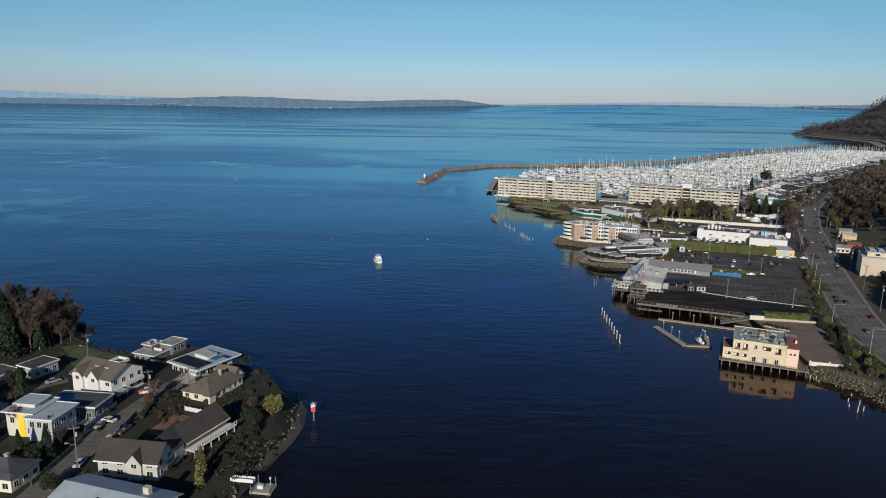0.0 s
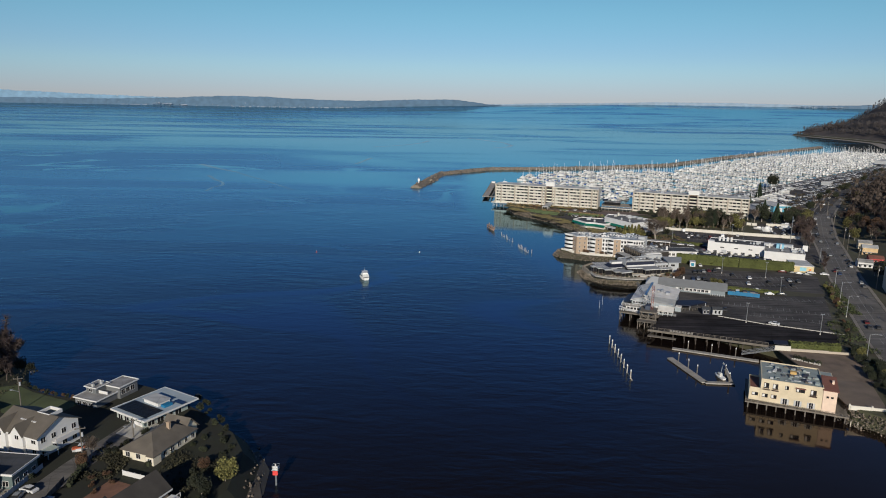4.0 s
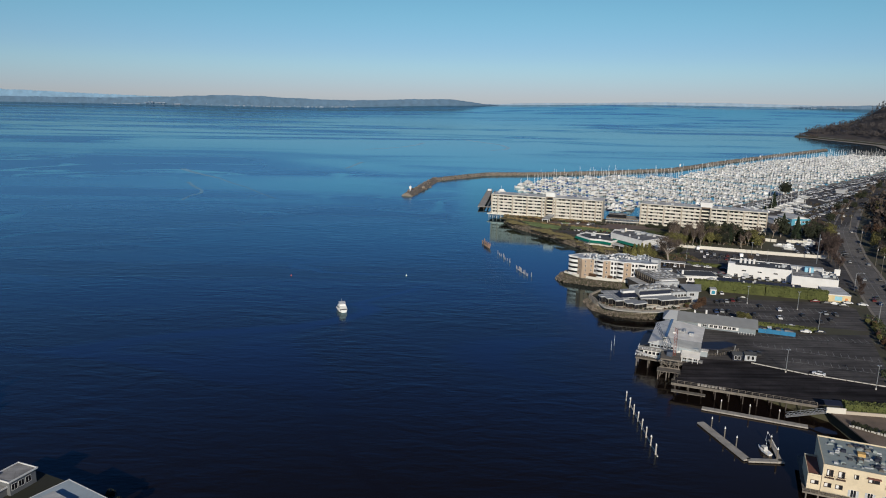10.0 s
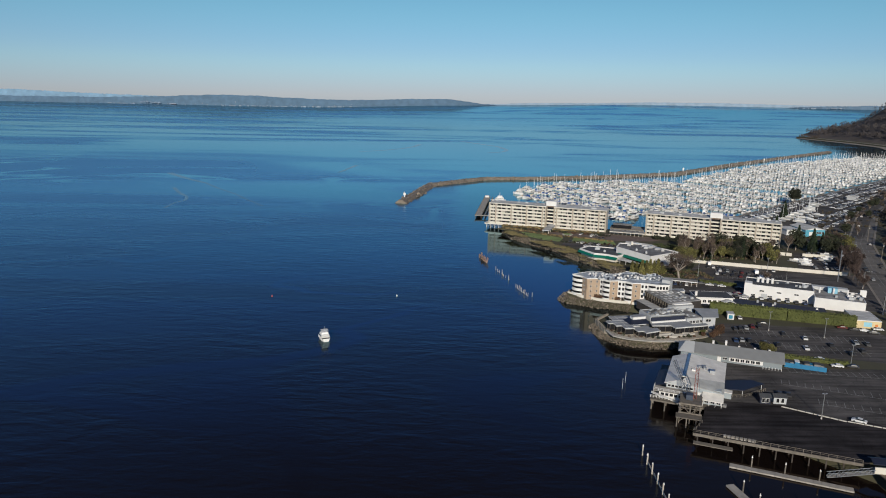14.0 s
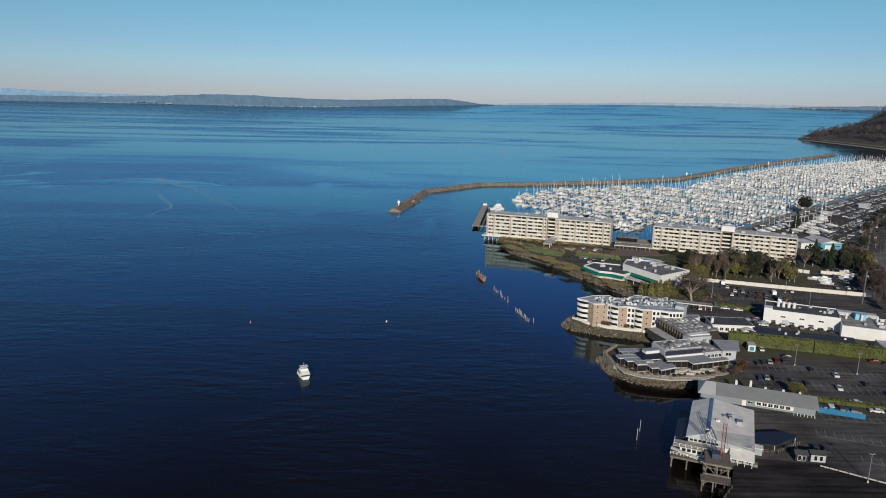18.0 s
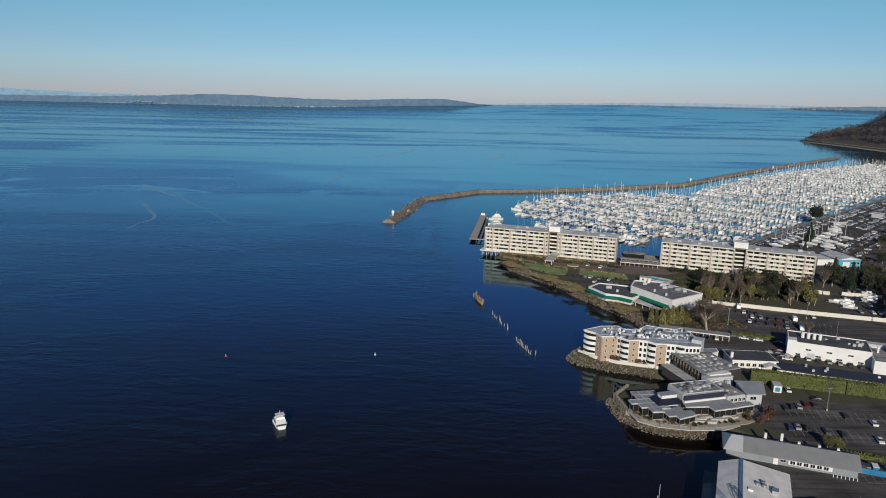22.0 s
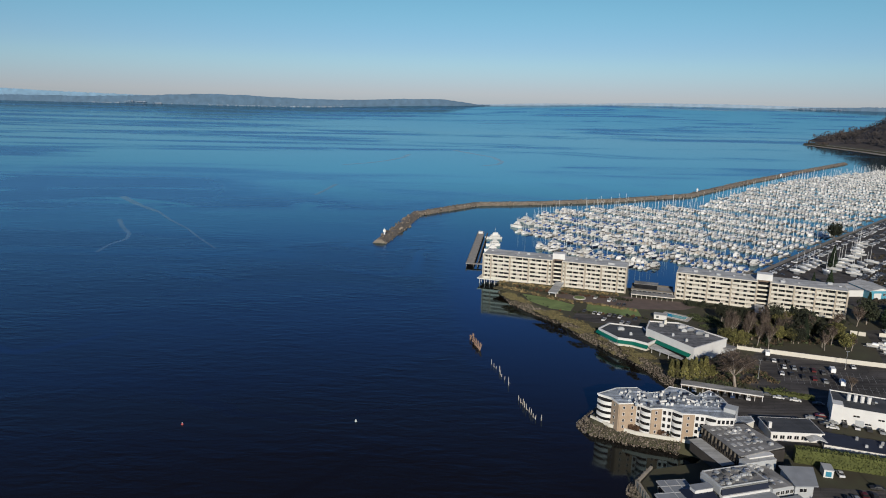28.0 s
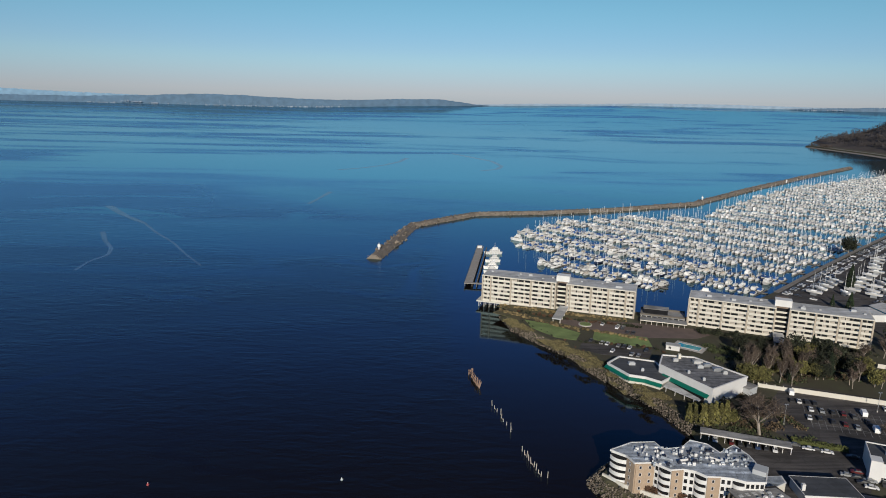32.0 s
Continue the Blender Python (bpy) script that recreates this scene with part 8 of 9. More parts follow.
# woods too far to pick apart
def far_woods(name, spots, label, material=FOREST, seed=5, cards=26):
    rr, bm = random.Random(seed), bmesh.new()
    for x, y, z, h in spots:
        pointed = rr.random() < 0.35
        r = h * (0.2 if pointed else 0.36)
        for _ in range(cards):
            u = rr.random()
            k = r * ((1 - u) if pointed else math.sin(math.pi * min(0.97, 0.12 + 0.9 * u))) * rr.uniform(0.6, 1.05) + 0.2
            a = rr.uniform(0, 6.28)
            p = Vector((x + math.cos(a) * k, y + math.sin(a) * k, z + h * (0.12 + 0.88 * u)))
            q = Euler((rr.uniform(0, 6), rr.uniform(0, 6), rr.uniform(0, 6))).to_matrix()
            s = h * rr.uniform(0.06, 0.13)
            v = [bm.verts.new(p + q @ Vector(c) * s) for c in ((-1, -0.6, 0), (1, -0.4, 0.1), (0.1, 1, -0.1))]
            bm.faces.new(v)
    return solid(name, bm, material, label, "woods", "stuff")


spots = []
for x, y, h in along(ROAD[9:], 11):
    for off in (26, 34, 43, 53, 65, 78, 95, 115, 140, 175):
        a = radians(h) - math.pi / 2
        px, py = x + math.cos(a) * off + TR.uniform(-6, 6), y + math.sin(a) * off + TR.uniform(-6, 6)
        z, d = hill_height(px, py)
        if off > 30 or y > 1500 or TR.random() < 0.4:
            spots.append((px, py, z - 1, TR.uniform(9, 17)))
far_woods("hillside_woods", spots, "brown winter woods covering the hillside")


# the wooded headland beyond the marina
def headland():
    bm = bmesh.new()
    n, m = 46, 14
    vs = []
    for i in range(n + 1):
        y = 1840 + i * 16
        row = []
        for j in range(m + 1):
            u = j / m
            shore = float(np.interp(y, (1840, 1930, 2115, 2420, 2600), (1195, 1213, 1222, 1206, 1260)))
            x = shore + 44 + u * 402
            ridge = 162 * smooth(0.0, 0.55, u) * (1 - 0.8 * smooth(2200, 2460, y)) + 10 * smooth(0, 0.1, u)
            row.append(bm.verts.new((x, y, 3.6 + ridge + (5 * noise.noise((x * 0.02, y * 0.02, 3)) if u > 0.05 else 0))))
        vs.append(row)
    for a, b in zip(vs, vs[1:]):
        for j in range(m):
            bm.faces.new((a[j], a[j + 1], b[j + 1], b[j]))
    sp = []
    rr = random.Random(17)
    for _ in range(2600):
        i, j = rr.randrange(n), rr.randrange(1, m)
        c = vs[i][j].co
        sp.append((c.x + rr.uniform(-18, 18), c.y + rr.uniform(-10, 10), c.z - 2, rr.uniform(9, 20)))
    tops = [(c.x + rr.uniform(-8, 8), c.y + rr.uniform(-8, 8), c.z - 1, rr.uniform(16, 26)) for c in (vs[rr.randrange(4, 30)][rr.randrange(7, 10)].co for _ in range(90))]
    setting("headland", bm, mat("headland_soil", (0.062, 0.052, 0.049), 1.0, var=0.35, scale=0.02, fine=0.2), "steep brown wooded headland beyond the marina", "headland")
    # distance haze is mixed into both wood colours as grey
    dim = island(mat("headland_woods_haze", (0.062, 0.055, 0.055), 1.0, var=0.35, scale=0.01, fine=0.1), 0.3)
    far_woods("headland_conifers", tops, "dark conifers along the crest of the headland", island(mat("far_conifer_haze", (0.030, 0.036, 0.036), 1.0, var=0.3), 0.3), 29, 20)
    far_woods("headland_woods", sp, "dense brown winter woods on the headland", dim, 19, 16)
    beach = mat("pale_beach_sand", (0.22, 0.20, 0.175), 0.95, var=0.2, scale=0.05, fine=0.5)
    strip("beach", [(1098, 1700), (1206, 1930), (1216, 2115), (1204, 2390)], -34, 1, 0.7, beach, "narrow pale sandy beach below the woods", "beach")
    strip("beach_bank", [(1098, 1700), (1206, 1930), (1216, 2115), (1204, 2390)], 3, 16, 4.07, beach, "pale sandy bank behind the beach", "beach")


headland()
# small clump of trees on the beach spit
far_woods("spit_trees", [(1200 + TR.uniform(0, 30), 2330 + TR.uniform(-30, 110), 3, TR.uniform(6, 12)) for _ in range(40)], "low dark trees along the beach spit", FOREST, 23)

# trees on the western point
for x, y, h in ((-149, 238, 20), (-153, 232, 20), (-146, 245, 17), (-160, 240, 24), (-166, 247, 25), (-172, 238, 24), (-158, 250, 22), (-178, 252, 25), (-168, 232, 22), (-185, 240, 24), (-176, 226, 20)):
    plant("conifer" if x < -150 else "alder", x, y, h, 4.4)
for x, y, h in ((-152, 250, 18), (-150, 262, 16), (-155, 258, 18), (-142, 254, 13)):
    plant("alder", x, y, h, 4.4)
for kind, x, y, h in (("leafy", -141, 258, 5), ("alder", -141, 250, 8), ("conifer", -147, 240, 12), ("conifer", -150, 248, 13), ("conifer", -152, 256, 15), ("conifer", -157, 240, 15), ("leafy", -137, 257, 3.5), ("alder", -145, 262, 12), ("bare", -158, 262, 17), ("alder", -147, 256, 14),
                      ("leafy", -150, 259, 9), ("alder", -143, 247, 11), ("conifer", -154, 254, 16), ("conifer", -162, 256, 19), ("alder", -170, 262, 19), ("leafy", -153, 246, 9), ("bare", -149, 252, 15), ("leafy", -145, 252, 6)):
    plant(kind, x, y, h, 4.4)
for kind, x, y, h in (("golden", -49.5, 190, 6.6), ("leafy", -53, 183, 5.6), ("leafy", -55.5, 187, 4.2), ("leafy", -51.5, 178, 3.6), ("shrub", -59, 193, 1.8), ("russet", -57, 196, 3.4),
                      ("column", -59, 157, 7.5), ("column", -57.5, 151, 6.8), ("russet", -62, 164, 2.6), ("shrub", -60, 146, 2.0)):
    plant(kind, x, y, h, 4.0)
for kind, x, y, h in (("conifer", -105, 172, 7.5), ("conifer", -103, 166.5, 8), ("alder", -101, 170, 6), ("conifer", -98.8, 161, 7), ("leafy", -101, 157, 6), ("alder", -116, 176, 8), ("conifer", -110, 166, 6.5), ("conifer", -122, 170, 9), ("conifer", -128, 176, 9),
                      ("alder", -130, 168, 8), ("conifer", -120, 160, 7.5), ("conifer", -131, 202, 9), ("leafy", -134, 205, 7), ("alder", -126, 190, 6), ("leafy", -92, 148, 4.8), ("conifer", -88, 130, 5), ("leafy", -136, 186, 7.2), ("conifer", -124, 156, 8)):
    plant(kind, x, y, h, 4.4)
for x, y in ((-81, 187), (-79, 184), (-83, 190), (-80, 192), (-77, 188)):
    plant("rustshrub", x, y, TR.uniform(0.9, 1.4), 4.4)
shingle_beach = mat("grey_shingle_beach", (0.060, 0.053, 0.045), 0.95, var=0.35, scale=0.3, fine=4)
lot("beach_point", [(-52, 166), (-48, 165), (-44.5, 172), (-41.5, 182), (-40.5, 190), (-43, 197), (-47, 196), (-50, 180)], shingle_beach, "narrow grey shingle beach below the gardens", 0.35)
for x, y, h in ((-84, 203, 3.0), (-82, 208, 2.4), (-79, 214, 3.0), (-76, 216, 3.0), (-74, 219, 2.4), (-64, 208, 1.8), (-62, 212, 2.4), (-60, 205, 2.4), (-95, 178, 2.4), (-98, 190, 2.4), (-88, 196, 3.0), (-108, 199, 1.8)):
    plant(TR.choice(("russet", "shrub", "shrub")), x, y, h * 0.6, 4.4)
plant("russet", -88.5, 196, 3.8, 4.4)
plant("bare", -88, 200, 7, 4.4)
for x, y, h in along([(-70, 238), (-60, 224), (-52, 212), (-49, 200), (-49, 180), (-53, 160)], 2.6):
    plant("shrub", x - TR.uniform(1, 5), y, TR.uniform(0.8, 1.8), 4.2)
for x, y, h in along([(-112, 237.5), (-118, 239), (-127, 243), (-136, 249)], 2.2):
    plant(TR.choice(("shrub", "rustshrub")), x, y, TR.uniform(0.6, 1.3), 4.3)


def undergrowth(name, areas, n, z, label, material, seed, size=0.45, tall=0.9):
    """Low scrub: leaf tufts strewn over the open ground."""
    rr, bm = random.Random(seed), bmesh.new()
    for x0, x1, y0, y1, skew in areas:
        for _ in range(n):
            v = rr.random()
            px, py = rr.uniform(x0, x1) + skew * v, y0 + (y1 - y0) * v
            if noise.noise((px * 0.12, py * 0.12, seed)) < -0.12 or abs(px + 92.5) < 5 and py < 225:
                continue
            for _ in range(7):
                s = size * rr.uniform(0.5, 1.3)
                p = Vector((px + rr.gauss(0, 0.5), py + rr.gauss(0, 0.5), z + rr.uniform(0.05, tall)))
                q = Euler((rr.uniform(0, 6), rr.uniform(0, 6), rr.uniform(0, 6))).to_matrix()
                bm.faces.new([bm.verts.new(p + q @ Vector(c) * s) for c in ((-1, -0.5, 0), (1, -0.4, 0.1), (0.1, 1, -0.1))])
    return solid(name, bm, material, label, "undergrowth", "stuff")


SCRUB = island(mat("dry_scrub", (0.085, 0.062, 0.035), 0.95, var=0.4), 0.55)
SCRUB_GREEN = island(mat("green_scrub", (0.045, 0.055, 0.02), 0.95, var=0.4), 0.55)
undergrowth("dry_undergrowth", [(164, 226, 562, 584, 12), (206, 240, 584, 602, 0), (146, 176, 512, 530, 0), (140, 165, 545, 560, 0)], 420, 4.0, "brown dead bracken and brambles", SCRUB, 3)
undergrowth("shore_grass", [(98, 112, 576, 600, -8), (72, 82, 628, 652, -10), (88, 101, 600, 616, -8), (118, 132, 534, 548, -4), (110, 124, 545, 575, -8)], 700, 4.0, "low tan grass and weeds above the rocks", island(mat("tan_rough_grass", (0.145, 0.125, 0.055), 0.95, var=0.4), 0.4), 13, 0.26, 0.25)
undergrowth("green_undergrowth", [(164, 230, 560, 604, 10), (136, 176, 504, 536, 0), (170, 186, 590, 612, 0), (150, 162, 236, 330, 26), (191, 199, 340, 400, 20)], 420, 4.0, "low green brambles and ivy", SCRUB_GREEN, 4)
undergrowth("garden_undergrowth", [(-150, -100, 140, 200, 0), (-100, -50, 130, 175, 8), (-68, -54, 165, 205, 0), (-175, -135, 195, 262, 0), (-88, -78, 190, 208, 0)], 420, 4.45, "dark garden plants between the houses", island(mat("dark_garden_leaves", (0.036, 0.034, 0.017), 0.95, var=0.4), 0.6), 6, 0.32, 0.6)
undergrowth("yard_shrubs", [(330, 420, 700, 800, 70), (300, 330, 640, 700, 20), (430, 560, 830, 960, 120), (560, 760, 980, 1150, 150)], 300, 4.0, "dark shrubs between the marina car parks", island(mat("dark_brown_shrubs", (0.05, 0.042, 0.028), 0.95, var=0.4), 0.5), 9, 1.1)
wood = []
for x, y, h in along([(345, 660), (450, 800), (600, 985), (760, 1170)], 16):
    wood.append((TR.choice(("bare", "leafy", "bare")), x + TR.uniform(-14, 4), y + TR.uniform(-8, 8), TR.uniform(5, 9), 4.0))
grove("yard_trees", wood, "small trees between the marina car parks")
for k in MODELS.values():
    for m, _ in k:
        for o in (*m.children_recursive, m):
            bpy.data.objects.remove(o)


# ---- vehicles ----
CARGLASS = mat("car_window_glass", (0.02, 0.021, 0.023), 0.3, var=0.2, spec=0.35)
TYRE = mat("tyre_rubber", (0.02, 0.02, 0.02), 0.9)


def car_model(color, name, van=False):
    body = mat(name + "_car_paint", color, 0.45, var=0.05)
    t = thing("van" if van else "car", f"{name} parked {'van' if van else 'car'} on the asphalt", "van" if van else "car", 0, 0, -60)
    L, w, h = (5.4, 1.0, 2.2) if van else (4.5, 0.9, 0.85)
    bm = bmesh.new()
    prof = ((-L / 2, 0.35), (-L / 2, 0.8), (-L / 2 + 0.2, h if van else 0.95), (L / 2 - (1.3 if van else 0.9), h if van else 0.95), (L / 2 - 0.5, 1.15 if van else 0.85), (L / 2, 0.7), (L / 2, 0.35))
    a = [bm.verts.new((-w, y, z)) for y, z in prof]
    b = [bm.verts.new((w, y, z)) for y, z in prof]
    bm.faces.new(a)
    bm.faces.new(b[::-1])
    for i in range(len(prof)):
        j = (i + 1) % len(prof)
        bm.faces.new((a[i], b[i], b[j], a[j]))
    bmesh.ops.recalc_face_normals(bm, faces=bm.faces[:])
    part("body", bm, body, t)
    if van:
        part("windscreen", box(-w * 0.9, w * 0.9, L / 2 - 1.25, L / 2 - 0.85, 1.25, 2.0), CARGLASS, t)
    else:
        g = prism([(-0.8, -1.5), (0.8, -1.5), (0.8, 1.1), (-0.8, 1.1)], 0.93, 1.38, None, [(-0.66, -1.0), (0.66, -1.0), (0.66, 0.5), (-0.66, 0.5)])
        part("window_band", g, CARGLASS, t)
        part("roof", box(-0.66, 0.66, -1.0, 0.5, 1.38, 1.43), body, t)
    wheel = meshed("wheel", rods([((-0.11, 0, 0), (0.11, 0, 0), 0.32, 0.32)], 10), TYRE)
    for sx in (-1, 1):
        for sy in (-1, 1):
            o = part("wheel", wheel, None, t)
            o.location = (sx * (w - 0.1), sy * L * 0.3, 0.32)
    return t


CARS = [car_model(c, n) for c, n in (((0.62, 0.62, 0.62), "white"), ((0.035, 0.035, 0.038), "black"), ((0.28, 0.29, 0.30), "silver grey"), ((0.10, 0.012, 0.012), "dark red"), ((0.03, 0.05, 0.12), "dark blue"), ((0.10, 0.10, 0.10), "charcoal"))]
VANS = [car_model((0.78, 0.78, 0.77), "white", True), car_model((0.25, 0.27, 0.30), "grey", True)]
CR = random.Random(101)


FAR_CARS = [bmesh.new() for _ in range(3)]


def park(x, y, rz, k=None, z=4.05, van=False, group="parked cars"):
    if y > 585:
        m, w = pose(x, y, z, 0, 0, rz), CR.choice((0, 0, 1))
        quad_box(FAR_CARS[w], -0.9, 0.9, -2.2, 2.2, 0.3, 0.95, m)
        wedge(FAR_CARS[2], 0.75, -1.5, 1.1, 0.93, 1.4, 0.5, m)
        quad_box(FAR_CARS[w], -0.62, 0.62, -1.0, 0.5, 1.38, 1.44, m)
        return
    m = VANS[k or 0] if van else (CARS[k] if k is not None else CR.choices(CARS, (4, 5, 3, 1, 2, 3))[0])
    c = copy_thing(m, pose(x, y, z, 0, 0, rz + CR.uniform(-2, 2)))
    c["group"] = group


def row(p, q, step, fill, turn=90, z=4.05, group="parked cars"):
    for x, y, h in along([p, q], step):
        if CR.random() < fill:
            park(x, y, h + turn - 90 + CR.choice((0, 180)), None, z, False, group)


# middle car park
for x, y, k in ((149.6, 418.6, 1), (152.6, 419.6, 1), (155.4, 420.4, 2), (159.2, 422.2, 3), (162.4, 422, 1), (143.2, 402.6, 4), (146.2, 403.4, 2), (149.2, 402.4, 1), (169, 412.5, 1), (159.6, 397.8, 1), (154.9, 399.8, 5), (176, 407, 0), (183, 398, 1), (196, 402, 2), (200, 400, 5), (170, 394, 0), (193, 392, 1), (186, 388, 1)):
    park(x, y, -13 + CR.choice((0, 180)), k)
for x, y, k in ((169, 381, 0), (172, 374, 0), (178, 373.5, 1), (210, 419, 0), (206, 420, 1), (213, 416, 5), (202, 423, 3), (224, 418, 0), (218, 421, 0)):
    park(x, y, 75 + CR.choice((0, 180)), k)
park(159, 435.6, -14, 0)
park(166.3, 427, 76, 1)
# pier car park
for x, y, k in ((135, 346, 1), (138, 345.5, 1), (133.5, 342, 0)):
    park(x, y, -20, k)
park(151.5, 325, 55, 0, 4.08)
# north car park
for x, y, k in ((184, 541, 1), (187, 540, 0), (190, 539, 1), (193, 538, 1), (188, 532, 0), (192, 530.5, 2), (196, 529, 1), (200, 528, 3), (203, 525, 5), (183, 524, 0), (187, 523, 1), (191, 520, 1), (195, 518, 3), (198.5, 515, 2), (222, 533, 0), (206, 520, 1)):
    park(x, y, -20 + CR.choice((0, 180)), k)
park(209, 528, -20, 0, 4.05, True)
park(205, 513, -20, 0, 4.05, True)
park(188, 549, -20, 0, 4.05, True)
for x, y, k in ((168, 497, 0), (171, 496, 1), (174, 494.5, 0), (182, 491, 1), (172, 478, 2), (175, 476.5, 1), (177, 480, 3), (175, 473, 1), (178, 474, 2), (176, 470, 0), (164, 500, 5)):
    park(x, y, 68 + CR.choice((0, 180)), k)
row((182, 472), (206, 461), 4.2, 0.7)
# apartment grounds
row((110, 614.5), (137, 600), 3.0, 0.6)
row((106, 606), (132, 592), 3.4, 0.45)
row((124, 640), (140, 634), 3.4, 0.6)
row((118, 646), (142, 634), 3.0, 0.5)
row((126, 634), (146, 624), 3.2, 0.5)
row((134, 503.5), (158, 494.5), 3.1, 0.5)
# further car park and the boat yard
for k in range(4):
    row((248 + k * 7, 545 + k * 14), (276 + k * 7, 540 + k * 14), 3.2, 0.55, group="cars in the far car park")
lot("parking_far", [(240, 536), (282, 530), (318, 606), (262, 588)], ASPHALT, "dark asphalt car park among trees", 4.04)
QUAY = [(264, 722), (336, 795), (404, 862), (496, 950), (640, 1090), (760, 1215)]
for off in (9, 16, 26, 33, 43, 50, 60, 67, 77):
    for x, y, h in along(inset(QUAY, off), 3.0):
        clear = float(np.interp(y, [p[1] for p in ROAD], [p[0] for p in ROAD])) - x
        ashore = x < 412 and 18 < off < 58 and x > 285
        if clear > 6 and not ashore and CR.random() < 0.6:
            park(x + CR.uniform(-0.8, 0.8), y + CR.uniform(-0.8, 0.8), h + CR.choice((0, 180)) + CR.uniform(-6, 6), group="cars by the marina")
# along the road
for x, y, h in along([(p[0] + 2.0, p[1]) for p in inset(ROAD[2:11], 1.6)], 7.5):
    if CR.random() < 0.24:
        park(x, y, h - 90, None, 4.05, False, "cars parked along the road")
for x, y, h in along(inset(ROAD[2:11], 13.6), 8.5):
    if CR.random() < 0.22:
        park(x, y, h - 90, None, 4.05, False, "cars parked along the road")
for x, y, h in ((196, 322, 66), (234, 420, 68), (239, 431, 68), (256, 470, 66), (180, 278, 66)):
    park(x, y, h - 90)
# the lane on the point
for x, y, rz, k in ((-91, 160, 4, 0), (-89.5, 173, 4, 0), (-96, 181, 4, 2), (-95, 184, 70, 0), (-126, 211, -40, 2), (-104, 189, 80, 0), (-93, 205, 10, 0)):
    park(x, y, rz, k, 4.6)
t = thing("pickup_truck", "silver pickup truck parked on the lane", "pickup truck", -88.2, 178, 4.6, -10)
part("body", boxes([(-0.95, 0.95, -2.6, 2.6, 0.45, 1.0), (-0.95, 0.95, -0.3, 1.4, 1.0, 1.2)]), STEEL, t)
part("cab_glass", prism([(-0.9, -0.3), (0.9, -0.3), (0.9, 1.5), (-0.9, 1.5)], 1.2, 1.75, None, [(-0.8, 0), (0.8, 0), (0.8, 0.9), (-0.8, 0.9)]), GLASS, t)
part("load_bed", box(-0.8, 0.8, -2.5, -0.4, 1.0, 1.02), DARKROOF, t)
for sx in (-0.85, 0.85):
    for sy in (-1.7, 1.7):
        o = part("wheel", rods([((sx - 0.12, sy, 0.38), (sx + 0.12, sy, 0.38), 0.38, 0.38)], 10), TYRE, t)
t = thing("distant_cars", "rows of small parked cars in the far car parks", "cars", kind="stuff")
for nm, b, mm in (("pale_cars", FAR_CARS[0], island(mat("far_car_paint", (0.45, 0.45, 0.45), 0.35, var=0.05), 0.7)), ("dark_cars", FAR_CARS[1], mat("far_dark_paint", (0.05, 0.05, 0.055), 0.35)), ("car_windows", FAR_CARS[2], CARGLASS)):
    part(nm, b, mm, t)["kind"] = "stuff"
for m in CARS + VANS:
    for o in (*m.children_recursive, m):
        bpy.data.objects.remove(o)

# kiosk trailer with a blue panel
t = thing("ticket_kiosk", "white kiosk with a bright blue panel in the car park", "kiosk", 152.4, 434.2, 4.05, -15)
part("wall", box(0, 3, 0, 4.5, 0, 2.7), WHITE, t)
part("roof", box(-0.15, 3.15, -0.15, 4.65, 2.7, 2.95), GREYWALL, t)
part("blue_panel", box(0.6, 2.4, -0.06, 0, 0.4, 2.2), mat("cyan_panel", (0.05, 0.20, 0.30)), t)


# ---- bay lines ----
PAINT = mat("white_road_paint", (0.24, 0.24, 0.235), 0.8, var=0.25, scale=1.5, fine=8)


def bay_lines(name, p, q, step, length, both=True, label="white painted parking bay lines"):
    t = thing(name, label, "road marking", kind="structure")
    d = math.hypot(q[0] - p[0], q[1] - p[1])
    h = math.degrees(math.atan2(q[1] - p[1], q[0] - p[0]))
    part("spine_line", box(0, d, -0.06, 0.06, 0, 0.012, m=pose(*p, 4.032, 0, 0, h)), PAINT, t)
    me = meshed("bay_line", box(-0.06, 0.06, -length if both else 0, length, 0, 0.012), PAINT)
    for x, y, hh in along([p, q], step):
        o = part("bay_line", me, None, t)
        o.matrix_local = pose(x, y, 4.032, 0, 0, hh)


bay_lines("bay_markings", (150, 417.5), (204, 404.5), 2.7, 4.6)
bay_lines("bay_markings", (144, 402), (196, 390), 2.7, 4.6)
bay_lines("bay_markings", (141, 356), (186, 338), 2.7, 4.8, False)
bay_lines("bay_markings", (150, 368), (200, 360), 2.7, 4.8, False)
bay_lines("bay_markings", (146, 339), (180, 325), 2.7, 4.6, False)
bay_lines("bay_markings", (186, 534), (226, 518), 2.7, 4.6)
bay_lines("bay_markings", (182, 520), (222, 504), 2.7, 4.6)
t = thing("road_lines", "worn pale lane lines along the road", "road marking", kind="structure")
for d in (4.8, 7.5, 10.4):
    line = inset([(x, y) for x, y, _ in along(ROAD[1:12], 9)], d)
    for i in range(0, min(60, len(line) - 1), 1 if d == 7.5 else 2):
        (x0, y0), (x1, y1) = line[i], line[i + 1]
        L = math.hypot(x1 - x0, y1 - y0)
        part("lane_line", box(0, L * (1 if d == 7.5 else 0.8), -0.08, 0.08, 0, 0.012, m=pose(x0, y0, 4.034, 0, 0, math.degrees(math.atan2(y1 - y0, x1 - x0)))), PAINT, t)


